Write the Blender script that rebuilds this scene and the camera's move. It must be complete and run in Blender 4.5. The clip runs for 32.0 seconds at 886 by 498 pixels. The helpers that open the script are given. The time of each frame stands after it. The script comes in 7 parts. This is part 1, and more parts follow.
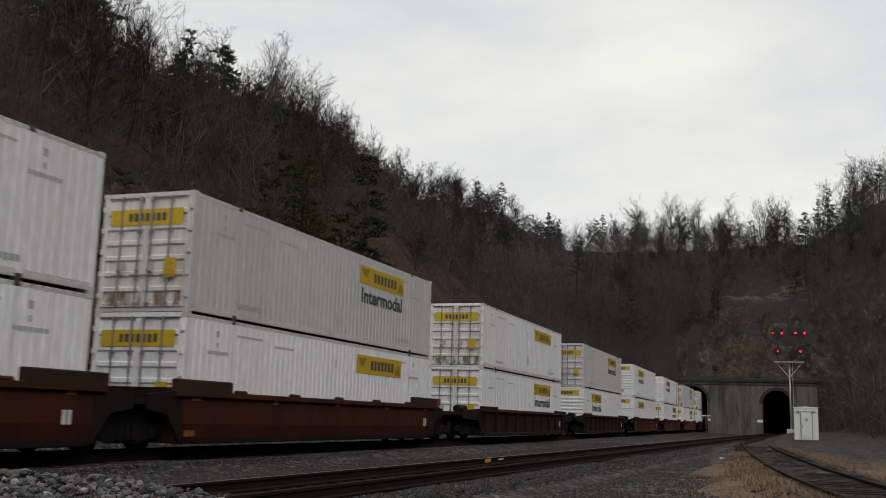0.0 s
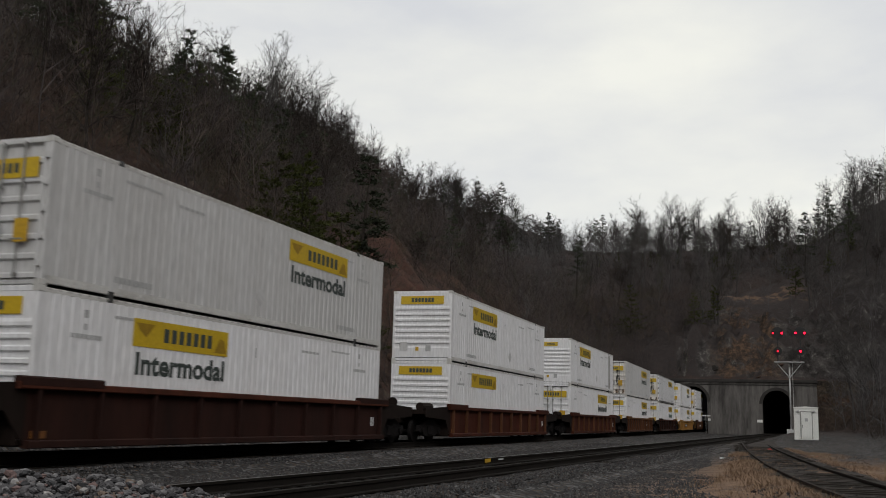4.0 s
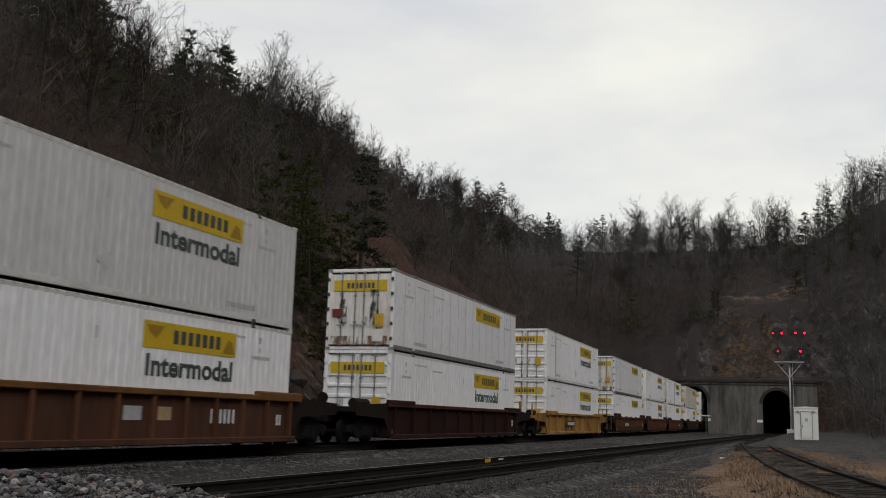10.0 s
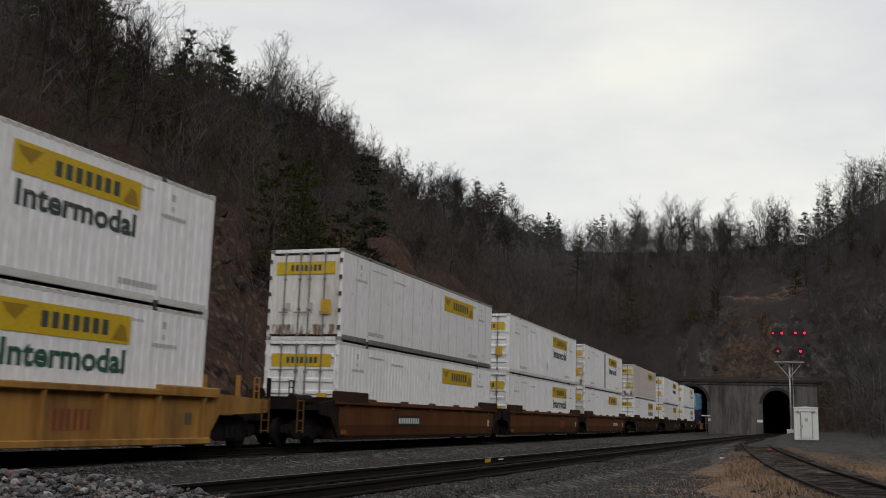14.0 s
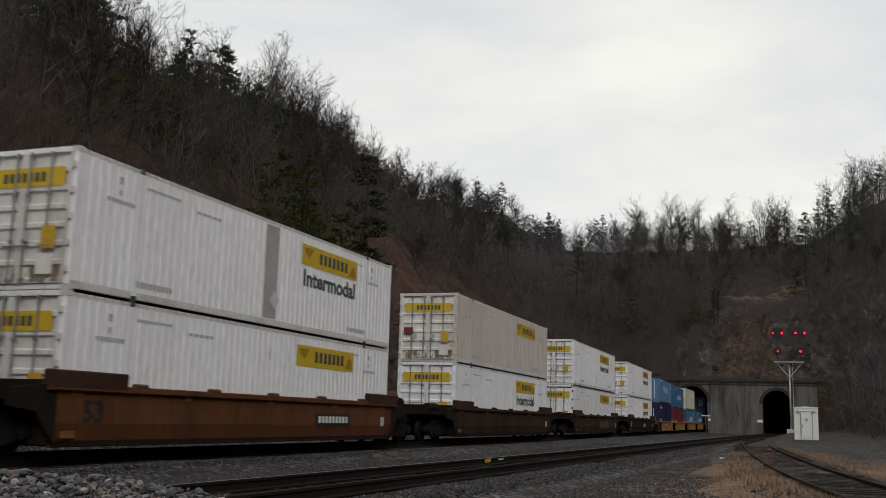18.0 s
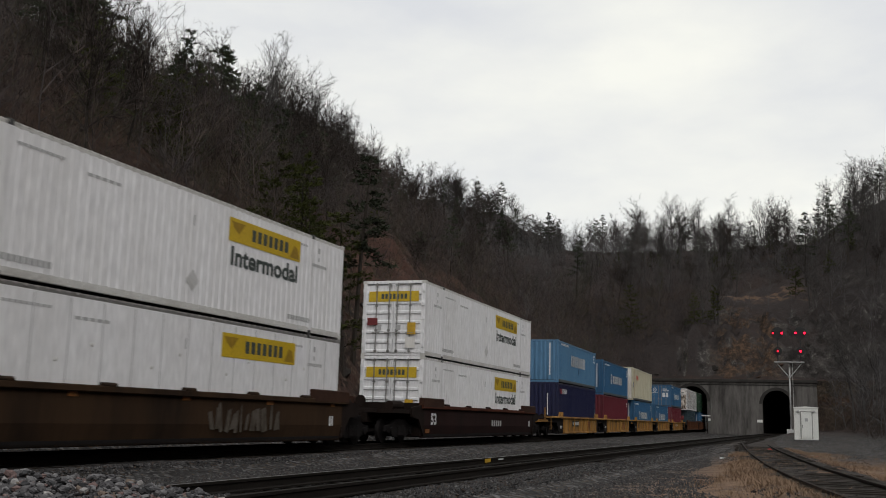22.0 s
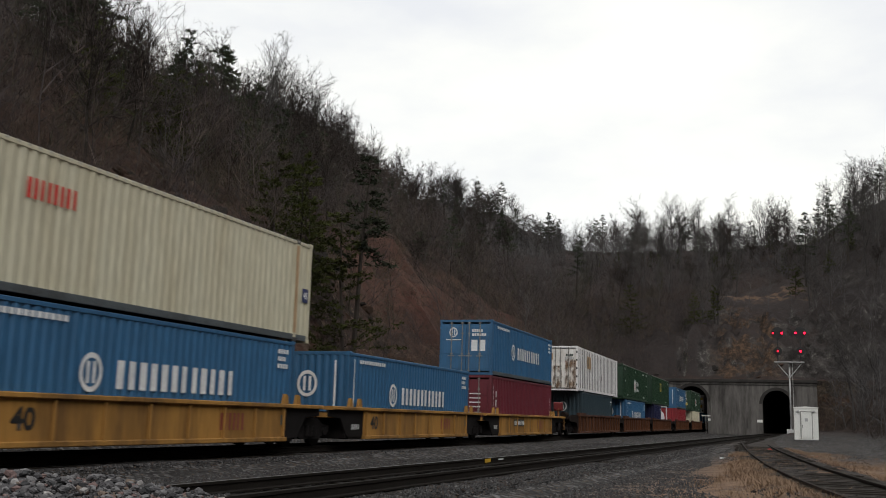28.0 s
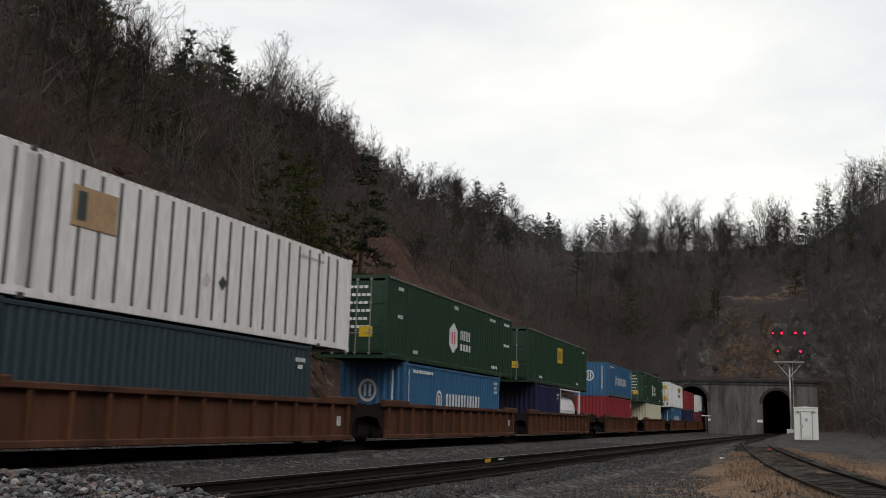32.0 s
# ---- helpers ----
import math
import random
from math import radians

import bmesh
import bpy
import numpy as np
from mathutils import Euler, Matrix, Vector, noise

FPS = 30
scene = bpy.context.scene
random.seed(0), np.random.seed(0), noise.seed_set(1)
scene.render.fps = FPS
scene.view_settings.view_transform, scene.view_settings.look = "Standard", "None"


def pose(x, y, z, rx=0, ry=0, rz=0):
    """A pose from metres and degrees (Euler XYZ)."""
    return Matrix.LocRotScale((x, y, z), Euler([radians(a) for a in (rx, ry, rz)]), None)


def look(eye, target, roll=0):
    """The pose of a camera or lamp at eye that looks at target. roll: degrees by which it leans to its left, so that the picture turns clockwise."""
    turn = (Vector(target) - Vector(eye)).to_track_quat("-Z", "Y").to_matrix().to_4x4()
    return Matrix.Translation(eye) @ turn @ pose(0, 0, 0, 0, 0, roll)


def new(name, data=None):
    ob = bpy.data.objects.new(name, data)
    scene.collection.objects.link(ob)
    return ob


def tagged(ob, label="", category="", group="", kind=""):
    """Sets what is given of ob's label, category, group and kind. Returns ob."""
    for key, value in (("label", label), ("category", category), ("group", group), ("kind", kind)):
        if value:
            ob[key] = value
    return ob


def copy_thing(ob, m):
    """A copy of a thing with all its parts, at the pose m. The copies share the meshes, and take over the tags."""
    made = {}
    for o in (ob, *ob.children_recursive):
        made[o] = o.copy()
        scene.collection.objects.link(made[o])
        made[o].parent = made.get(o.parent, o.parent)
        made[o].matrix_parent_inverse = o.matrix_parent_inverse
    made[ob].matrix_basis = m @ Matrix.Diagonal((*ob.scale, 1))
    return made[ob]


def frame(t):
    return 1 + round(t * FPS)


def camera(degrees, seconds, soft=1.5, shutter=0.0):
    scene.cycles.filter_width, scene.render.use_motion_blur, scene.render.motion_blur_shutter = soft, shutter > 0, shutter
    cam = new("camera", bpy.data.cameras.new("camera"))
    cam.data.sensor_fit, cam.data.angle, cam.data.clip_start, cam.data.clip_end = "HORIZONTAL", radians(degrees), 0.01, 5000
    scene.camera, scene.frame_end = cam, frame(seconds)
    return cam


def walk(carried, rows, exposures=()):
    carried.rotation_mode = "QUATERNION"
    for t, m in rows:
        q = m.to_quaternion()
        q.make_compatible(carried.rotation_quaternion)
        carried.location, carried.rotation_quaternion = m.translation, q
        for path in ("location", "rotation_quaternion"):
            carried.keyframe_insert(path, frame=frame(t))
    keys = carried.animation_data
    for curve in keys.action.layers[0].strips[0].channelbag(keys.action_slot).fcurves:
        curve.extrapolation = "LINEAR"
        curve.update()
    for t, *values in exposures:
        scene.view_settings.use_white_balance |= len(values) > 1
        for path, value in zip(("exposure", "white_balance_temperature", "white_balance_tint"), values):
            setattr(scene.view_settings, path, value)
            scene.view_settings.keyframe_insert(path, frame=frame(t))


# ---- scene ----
EYE = Vector((0.0, 0.0, 0.9616))
YAW, TILT, ROLL = 0.361061, 0.167150, 1.638
AIM = Vector((-math.sin(YAW) * math.cos(TILT), math.cos(YAW) * math.cos(TILT), math.sin(TILT)))
cam = camera(47.93, 32.0, soft=0.9, shutter=0.25)
walk(cam, [(0, look(EYE, EYE + AIM, ROLL)), (32.0, look(EYE, EYE + AIM, ROLL))],
     exposures=[(0, -0.19), (14.0, -0.18), (18.0, -0.14), (22.0, -0.10), (25.0, 0.05), (28.0, 0.13), (30.0, 0.13), (32.0, 0.07)])

# ---- light: overcast winter sky ----
SUN_EL, SUN_AZ = radians(38), radians(138)
world = bpy.data.worlds.new("overcast_sky")
scene.world = world
world.use_nodes = True
wn, wl = world.node_tree.nodes, world.node_tree.links
wn.clear()
w_out = wn.new("ShaderNodeOutputWorld")
w_bg = wn.new("ShaderNodeBackground")
w_sky = wn.new("ShaderNodeTexSky")
w_sky.sky_type = "NISHITA"
w_sky.sun_disc = False
w_sky.sun_elevation, w_sky.sun_rotation = SUN_EL, SUN_AZ
w_sc = wn.new("ShaderNodeVectorMath")
w_sc.operation = "SCALE"
w_sc.inputs["Scale"].default_value = 0.10
w_tc = wn.new("ShaderNodeTexCoord")
w_map = wn.new("ShaderNodeMapping")
w_map.inputs["Scale"].default_value = (1.0, 1.0, 2.6)
w_n1 = wn.new("ShaderNodeTexNoise")
w_n1.inputs["Scale"].default_value = 3.1
w_n1.inputs["Detail"].default_value = 7
w_n1.inputs["Roughness"].default_value = 0.52
w_r = wn.new("ShaderNodeValToRGB")
w_r.color_ramp.elements[0].position, w_r.color_ramp.elements[0].color = 0.33, (0.82, 0.835, 0.86, 1)
w_r.color_ramp.elements[1].position, w_r.color_ramp.elements[1].color = 0.66, (1.075, 1.07, 0.985, 1)
w_mix = wn.new("ShaderNodeMixRGB")
w_mix.inputs["Fac"].default_value = 0.93
w_bg.inputs["Strength"].default_value = 1.0
wl.new(w_sky.outputs["Color"], w_sc.inputs[0])
wl.new(w_tc.outputs["Generated"], w_map.inputs["Vector"])
wl.new(w_map.outputs["Vector"], w_n1.inputs["Vector"])
wl.new(w_n1.outputs["Fac"], w_r.inputs["Fac"])
wl.new(w_sc.outputs["Vector"], w_mix.inputs["Color1"])
wl.new(w_r.outputs["Color"], w_mix.inputs["Color2"])
wl.new(w_mix.outputs["Color"], w_bg.inputs["Color"])
wl.new(w_bg.outputs["Background"], w_out.inputs["Surface"])

sun_data = bpy.data.lights.new("sun", "SUN")
sun_data.energy, sun_data.angle, sun_data.color = 0.9, radians(30), (1.0, 0.975, 0.965)
sun = new("sun", sun_data)
sun_dir = Vector((math.sin(SUN_AZ) * math.cos(SUN_EL), math.cos(SUN_AZ) * math.cos(SUN_EL), math.sin(SUN_EL)))
sun.matrix_basis = look(sun_dir * 300, (0, 0, 0))

# ---- helpers for meshes and materials ----
class MB:
    """Collects vertices and faces of one mesh."""

    def __init__(self):
        self.v, self.f, self.mi, self.m = [], [], [], 0

    def quad(self, a, b, c, d):
        n = len(self.v)
        self.v += [a, b, c, d]
        self.f.append((n, n + 1, n + 2, n + 3))

    def poly(self, pts):
        n = len(self.v)
        self.v += pts
        self.f.append(tuple(range(n, n + len(pts))))

    def box(self, x0, x1, y0, y1, z0, z1, c=0.0):
        """A box; with c its long edges are chamfered."""
        n = len(self.v)
        if c <= 0:
            self.v += [(x, y, z) for z in (z0, z1) for y in (y0, y1) for x in (x0, x1)]
            self.f += [tuple(n + i for i in q) for q in
                       ((0, 2, 3, 1), (4, 5, 7, 6), (0, 1, 5, 4), (2, 6, 7, 3), (0, 4, 6, 2), (1, 3, 7, 5))]
            return self
        d = [x1 - x0, y1 - y0, z1 - z0]
        ax = d.index(max(d))
        lo, hi = (x0, y0, z0), (x1, y1, z1)
        u, w = [i for i in range(3) if i != ax]
        ring = [(lo[u] + c, lo[w]), (hi[u] - c, lo[w]), (hi[u], lo[w] + c), (hi[u], hi[w] - c),
                (hi[u] - c, hi[w]), (lo[u] + c, hi[w]), (lo[u], hi[w] - c), (lo[u], lo[w] + c)]
        flip = ax == 1
        for e in (lo[ax], hi[ax]):
            for p, q in ring:
                t = [0, 0, 0]
                t[ax], t[u], t[w] = e, p, q
                self.v.append(tuple(t))
        for i in range(8):
            j = (i + 1) % 8
            q = (n + i, n + j, n + 8 + j, n + 8 + i)
            self.f.append(q[::-1] if flip else q)
        a, b = tuple(range(n + 7, n - 1, -1)), tuple(range(n + 8, n + 16))
        self.f += [a[::-1], b[::-1]] if flip else [a, b]
        return self

    def tube(self, p, q, r0, r1=None, n=6, cap=True):
        r1 = r0 if r1 is None else r1
        p, q = Vector(p), Vector(q)
        d = (q - p)
        if d.length < 1e-6:
            return self
        d.normalize()
        a = d.orthogonal().normalized()
        b = d.cross(a)
        k = len(self.v)
        for c, r in ((p, r0), (q, r1)):
            for i in range(n):
                t = 2 * math.pi * i / n
                self.v.append(tuple(c + (a * math.cos(t) + b * math.sin(t)) * r))
        for i in range(n):
            j = (i + 1) % n
            self.f.append((k + i, k + j, k + n + j, k + n + i))
        if cap:
            self.f.append(tuple(range(k + n - 1, k - 1, -1)))
            self.f.append(tuple(range(k + n, k + 2 * n)))
        return self

    def strip(self, prof, a, b, closed=False):
        """Sweeps the profile: prof is a list of points, a and b map one to the two ends."""
        k, n = len(self.v), len(prof)
        self.v += [a(p) for p in prof] + [b(p) for p in prof]
        for i in range(n if closed else n - 1):
            j = (i + 1) % n
            self.f.append((k + i, k + j, k + n + j, k + n + i))
        return self

    def mesh(self, name, smooth=False):
        me = bpy.data.meshes.new(name)
        me.from_pydata(self.v, [], self.f)
        if smooth:
            me.polygons.foreach_set("use_smooth", [True] * len(me.polygons))
        me.update()
        return me


def part(name, mb, material, parent, label="", smooth=False):
    """Links a mesh as one object under a thing or a part."""
    me = mb.mesh(name, smooth) if isinstance(mb, MB) else mb
    if not me.materials:
        me.materials.append(material)
    ob = new(name, me)
    if me.materials[0] is not material:
        ob.material_slots[0].link = "OBJECT"
        ob.material_slots[0].material = material
    ob.parent = parent
    if label:
        tagged(ob, label)
    return ob


def thing(name, label, category, group="", kind="", at=None):
    ob = new(name)
    ob.empty_display_size = 0.3
    if at is not None:
        ob.matrix_basis = at
    return tagged(ob, label, category, group, kind)


MESHES = {}


def shared(key, make):
    if key not in MESHES:
        MESHES[key] = make()
    return MESHES[key]


def material(name, base, dark=None, rough=0.7, metal=0.0, scale=3.0, amount=0.5, fine=40.0, bump=0.15, dist=0.01,
             vary=0.0, streak=False, spec=0.5, space="Object"):
    """Base colour with two scales of noise towards dark, bump from the fine one."""
    m = bpy.data.materials.new(name)
    m.use_nodes = True
    n, l = m.node_tree.nodes, m.node_tree.links
    b = n["Principled BSDF"]
    b.inputs["Roughness"].default_value = rough
    b.inputs["Metallic"].default_value = metal
    b.inputs["Specular IOR Level"].default_value = spec
    dark = dark or tuple(c * 0.55 for c in base)
    tc = n.new("ShaderNodeTexCoord")
    vec = tc.outputs[space] if space == "Object" else n.new("ShaderNodeNewGeometry").outputs["Position"]
    mp = n.new("ShaderNodeMapping")
    mp.inputs["Scale"].default_value = (1, 1, 0.18) if streak else (1, 1, 1)
    l.new(vec, mp.inputs["Vector"])
    big = n.new("ShaderNodeTexNoise")
    big.inputs["Scale"].default_value, big.inputs["Detail"].default_value = scale, 6
    big.inputs["Roughness"].default_value = 0.65
    l.new(mp.outputs["Vector"], big.inputs["Vector"])
    small = n.new("ShaderNodeTexNoise")
    small.inputs["Scale"].default_value, small.inputs["Detail"].default_value = fine, 4
    l.new(mp.outputs["Vector"], small.inputs["Vector"])
    r = n.new("ShaderNodeMapRange")
    r.inputs["From Min"].default_value, r.inputs["From Max"].default_value = 0.42, 0.72
    r.inputs["To Max"].default_value = amount
    l.new(big.outputs["Fac"], r.inputs["Value"])
    mx = n.new("ShaderNodeMixRGB")
    mx.inputs["Color1"].default_value, mx.inputs["Color2"].default_value = (*base, 1), (*dark, 1)
    l.new(r.outputs["Result"], mx.inputs["Fac"])
    mx2 = n.new("ShaderNodeMixRGB")
    mx2.blend_type = "MULTIPLY"
    mx2.inputs["Fac"].default_value = 0.5
    r2 = n.new("ShaderNodeMapRange")
    r2.inputs["From Min"].default_value, r2.inputs["From Max"].default_value = 0.3, 0.7
    r2.inputs["To Min"].default_value = 0.55
    l.new(small.outputs["Fac"], r2.inputs["Value"])
    l.new(mx.outputs["Color"], mx2.inputs["Color1"])
    l.new(r2.outputs["Result"], mx2.inputs["Color2"])
    col = mx2.outputs["Color"]
    if vary:
        oi = n.new("ShaderNodeObjectInfo")
        hs = n.new("ShaderNodeHueSaturation")
        r3 = n.new("ShaderNodeMapRange")
        r3.inputs["To Min"].default_value, r3.inputs["To Max"].default_value = 1 - vary, 1 + vary
        l.new(oi.outputs["Random"], r3.inputs["Value"])
        l.new(r3.outputs["Result"], hs.inputs["Value"])
        l.new(col, hs.inputs["Color"])
        col = hs.outputs["Color"]
    l.new(col, b.inputs["Base Color"])
    bp = n.new("ShaderNodeBump")
    bp.inputs["Strength"].default_value, bp.inputs["Distance"].default_value = bump, dist
    l.new(small.outputs["Fac"], bp.inputs["Height"])
    l.new(bp.outputs["Normal"], b.inputs["Normal"])
    return m


def glow(name, col, strength):
    m = bpy.data.materials.new(name)
    m.use_nodes = True
    b = m.node_tree.nodes["Principled BSDF"]
    b.inputs["Base Color"].default_value = (*[c * 0.3 for c in col], 1)
    b.inputs["Emission Color"].default_value = (*col, 1)
    b.inputs["Emission Strength"].default_value = strength
    return m


# ---- materials ----
WHITE = material("white_paint", (0.85, 0.845, 0.865), (0.60, 0.575, 0.55), 0.5, 0, 0.9, 0.34, 14, 0.04, 0.01, 0.05, True)
GREY_WHITE = material("greyed_white_paint", (0.60, 0.595, 0.595), (0.47, 0.455, 0.44), 0.55, 0, 0.9, 0.6, 14, 0.08, 0.01, 0.04, True)
BEIGE = material("beige_paint", (0.60, 0.54, 0.495), (0.44, 0.385, 0.335), 0.55, 0, 0.9, 0.6, 14, 0.08, 0.01, 0.04, True)
CREAM = material("cream_paint", (0.56, 0.53, 0.40), (0.40, 0.34, 0.22), 0.55, 0, 0.8, 0.6, 12, 0.08, 0.01, 0.03, True)
YELLOW_SIGN = material("yellow_panel", (0.62, 0.42, 0.018), (0.50, 0.32, 0.018), 0.45, 0, 1.5, 0.5, 12, 0.03)
DARK_PRINT = material("dark_print", (0.05, 0.065, 0.06), None, 0.5, 0, 3, 0.3, 10, 0.02)
GREEN_PRINT = material("faded_green_print", (0.03, 0.10, 0.07), None, 0.5, 0, 3, 0.3, 10, 0.02)
GREY_PRINT = material("grey_print", (0.44, 0.44, 0.44), None, 0.6, 0, 3, 0.3, 10, 0.02)
WHITE_PRINT = material("white_print", (0.75, 0.76, 0.76), (0.5, 0.52, 0.55), 0.5, 0, 2.5, 0.7, 12, 0.02)
RED_PRINT = material("red_print", (0.62, 0.04, 0.03), None, 0.5, 0, 3, 0.3, 10, 0.02)
NAVY_PRINT = material("navy_print", (0.03, 0.04, 0.12), None, 0.5, 0, 3, 0.3, 10, 0.02)
TAN_PRINT = material("tan_print", (0.45, 0.30, 0.17), None, 0.5, 0, 3, 0.5, 10, 0.02)
CASTING = material("dark_casting", (0.06, 0.06, 0.06), None, 0.7, 0.2, 5, 0.5, 30, 0.2)
RAIL_GREY = material("grey_rail", (0.42, 0.41, 0.39), (0.2, 0.18, 0.16), 0.6, 0.1, 1.2, 0.7, 20, 0.1)
GALV = material("galvanised_rod", (0.30, 0.30, 0.29), (0.14, 0.11, 0.09), 0.5, 0.5, 4, 0.6, 30, 0.1)
GRIME = material("grimed_white_paint", (0.76, 0.74, 0.71), (0.26, 0.19, 0.135), 0.6, 0, 1.4, 0.5, 12, 0.08, 0.01, 0.05, True)
BLUE = material("mid_blue_paint", (0.030, 0.115, 0.235), (0.022, 0.075, 0.15), 0.45, 0, 0.8, 0.6, 14, 0.06, 0.01, 0.1, True)
SKY_BLUE = material("light_blue_paint", (0.090, 0.215, 0.36), (0.065, 0.155, 0.27), 0.45, 0, 0.8, 0.6, 14, 0.06, 0.01, 0.05, True)
NAVY = material("navy_paint", (0.009, 0.012, 0.052), (0.007, 0.009, 0.032), 0.45, 0, 0.8, 0.6, 14, 0.06, 0.01, 0.05, True)
MAROON = material("maroon_paint", (0.12, 0.013, 0.024), (0.075, 0.010, 0.016), 0.5, 0, 0.8, 0.6, 14, 0.06, 0.01, 0.05, True)
RED = material("red_paint", (0.24, 0.018, 0.024), (0.15, 0.013, 0.018), 0.5, 0, 0.8, 0.6, 14, 0.06, 0.01, 0.05, True)
TEAL = material("dark_teal_paint", (0.021, 0.041, 0.053), (0.014, 0.028, 0.036), 0.5, 0, 0.8, 0.6, 14, 0.06, 0.01, 0.05, True)
GREEN = material("green_paint", (0.009, 0.037, 0.016), (0.007, 0.025, 0.012), 0.5, 0, 0.8, 0.6, 14, 0.06, 0.01, 0.08, True)
CAR_RED = material("oxide_red_car_paint", (0.066, 0.018, 0.01), (0.022, 0.009, 0.007), 0.7, 0, 0.7, 0.8, 9, 0.15, 0.01, 0.1, True, spec=0.1)
CAR_BROWN = material("orange_brown_car_paint", (0.118, 0.046, 0.018), (0.042, 0.019, 0.011), 0.7, 0, 0.7, 0.7, 9, 0.15, 0.01, 0.05, True, spec=0.1)
CAR_YELLOW = material("yellow_car_paint", (0.37, 0.190, 0.048), (0.105, 0.056, 0.024), 0.7, 0, 0.8, 1.0, 9, 0.12, 0.01, 0.05, True, spec=0.2)
CAR_DARK = material("dark_brown_car_paint", (0.024, 0.011, 0.01), (0.011, 0.007, 0.006), 0.75, 0, 0.7, 0.8, 9, 0.15, 0.01, 0.05, True, spec=0.1)
SOOT = material("greasy_steel", (0.014, 0.012, 0.012), (0.007, 0.006, 0.006), 0.75, 0.1, 3, 0.6, 30, 0.3, spec=0.1)
RAIL_STEEL = material("rusty_rail_web", (0.018, 0.015, 0.013), (0.010, 0.009, 0.008), 0.8, 0.1, 2, 0.6, 40, 0.2, spec=0.1)
RAIL_HEAD = material("worn_rail_head", (0.085, 0.08, 0.077), (0.035, 0.032, 0.03), 0.45, 0.6, 2, 0.6, 40, 0.1)
RUST_RAIL = material("rusted_siding_rail", (0.022, 0.016, 0.013), (0.011, 0.009, 0.008), 0.85, 0.1, 2, 0.6, 40, 0.2, spec=0.1)
TIE = material("creosoted_timber", (0.022, 0.018, 0.015), (0.011, 0.009, 0.008), 0.9, 0, 4, 0.6, 50, 0.5, 0.01, 0.3, spec=0.1)
CONCRETE = material("stained_concrete", (0.150, 0.140, 0.132), (0.040, 0.036, 0.035), 0.9, 0, 0.75, 1.0, 4, 0.3, 0.03, 0, True, spec=0.1)
COPING = material("mossy_coping", (0.052, 0.048, 0.045), (0.022, 0.020, 0.019), 0.9, 0, 0.5, 0.8, 8, 0.3, 0.03, spec=0.1)
BORE = material("sooty_lining", (0.012, 0.011, 0.010), None, 0.95, 0, 0.5, 0.6, 5, 0.3, 0.03, spec=0.1)
HUT_WHITE = material("white_metal_cabinet", (0.78, 0.78, 0.75), (0.66, 0.66, 0.62), 0.5, 0, 1.5, 0.4, 20, 0.03)
SIGNAL_GREY = material("galvanised_mast", (0.50, 0.50, 0.50), (0.36, 0.36, 0.36), 0.5, 0.3, 3, 0.4, 30, 0.05)
BLACK = material("black_enamel", (0.010, 0.010, 0.010), None, 0.6, 0, 3, 0.3, 30, 0.05)
RED_LAMP = glow("red_signal_lamp", (1.0, 0.008, 0.035), 5.0)
RED_DIM = glow("dim_red_signal_lamp", (1.0, 0.02, 0.06), 1.2)
BARK = material("grey_brown_bark", (0.042, 0.035, 0.030), (0.026, 0.021, 0.018), 0.9, 0, 3, 0.6, 30, 0.4, 0.02, 0.35, spec=0.1)
TWIG = material("dark_twigs", (0.046, 0.037, 0.033), (0.026, 0.021, 0.019), 0.9, 0, 0.4, 0.7, 20, 0.1, 0.01, 0.35, spec=0.1)
NEEDLE = material("dark_pine_needles", (0.046, 0.054, 0.033), (0.028, 0.033, 0.023), 0.8, 0, 0.8, 0.7, 20, 0.1, 0.01, 0.35, spec=0.1)
CEDAR = material("olive_cedar_needles", (0.046, 0.052, 0.013), (0.018, 0.023, 0.008), 0.8, 0, 0.8, 0.7, 20, 0.1, 0.01, 0.25, spec=0.1)
STRAW = material("dry_straw_grass", (0.265, 0.178, 0.120), (0.16, 0.105, 0.072), 0.9, 0, 0.5, 0.7, 6, 0.1, spec=0.1)
SCROLL = material("dark_yellow_print", (0.34, 0.205, 0.014), None, 0.5, 0, 3, 0.3, 10, 0.02)
PLACARD = material("placard_yellow", (0.60, 0.36, 0.02), (0.25, 0.15, 0.02), 0.5, 0, 4, 0.6, 10, 0.02)
POST_GREY = material("weathered_post", (0.10, 0.098, 0.096), (0.06, 0.058, 0.056), 0.6, 0.1, 2, 0.6, 20, 0.1)


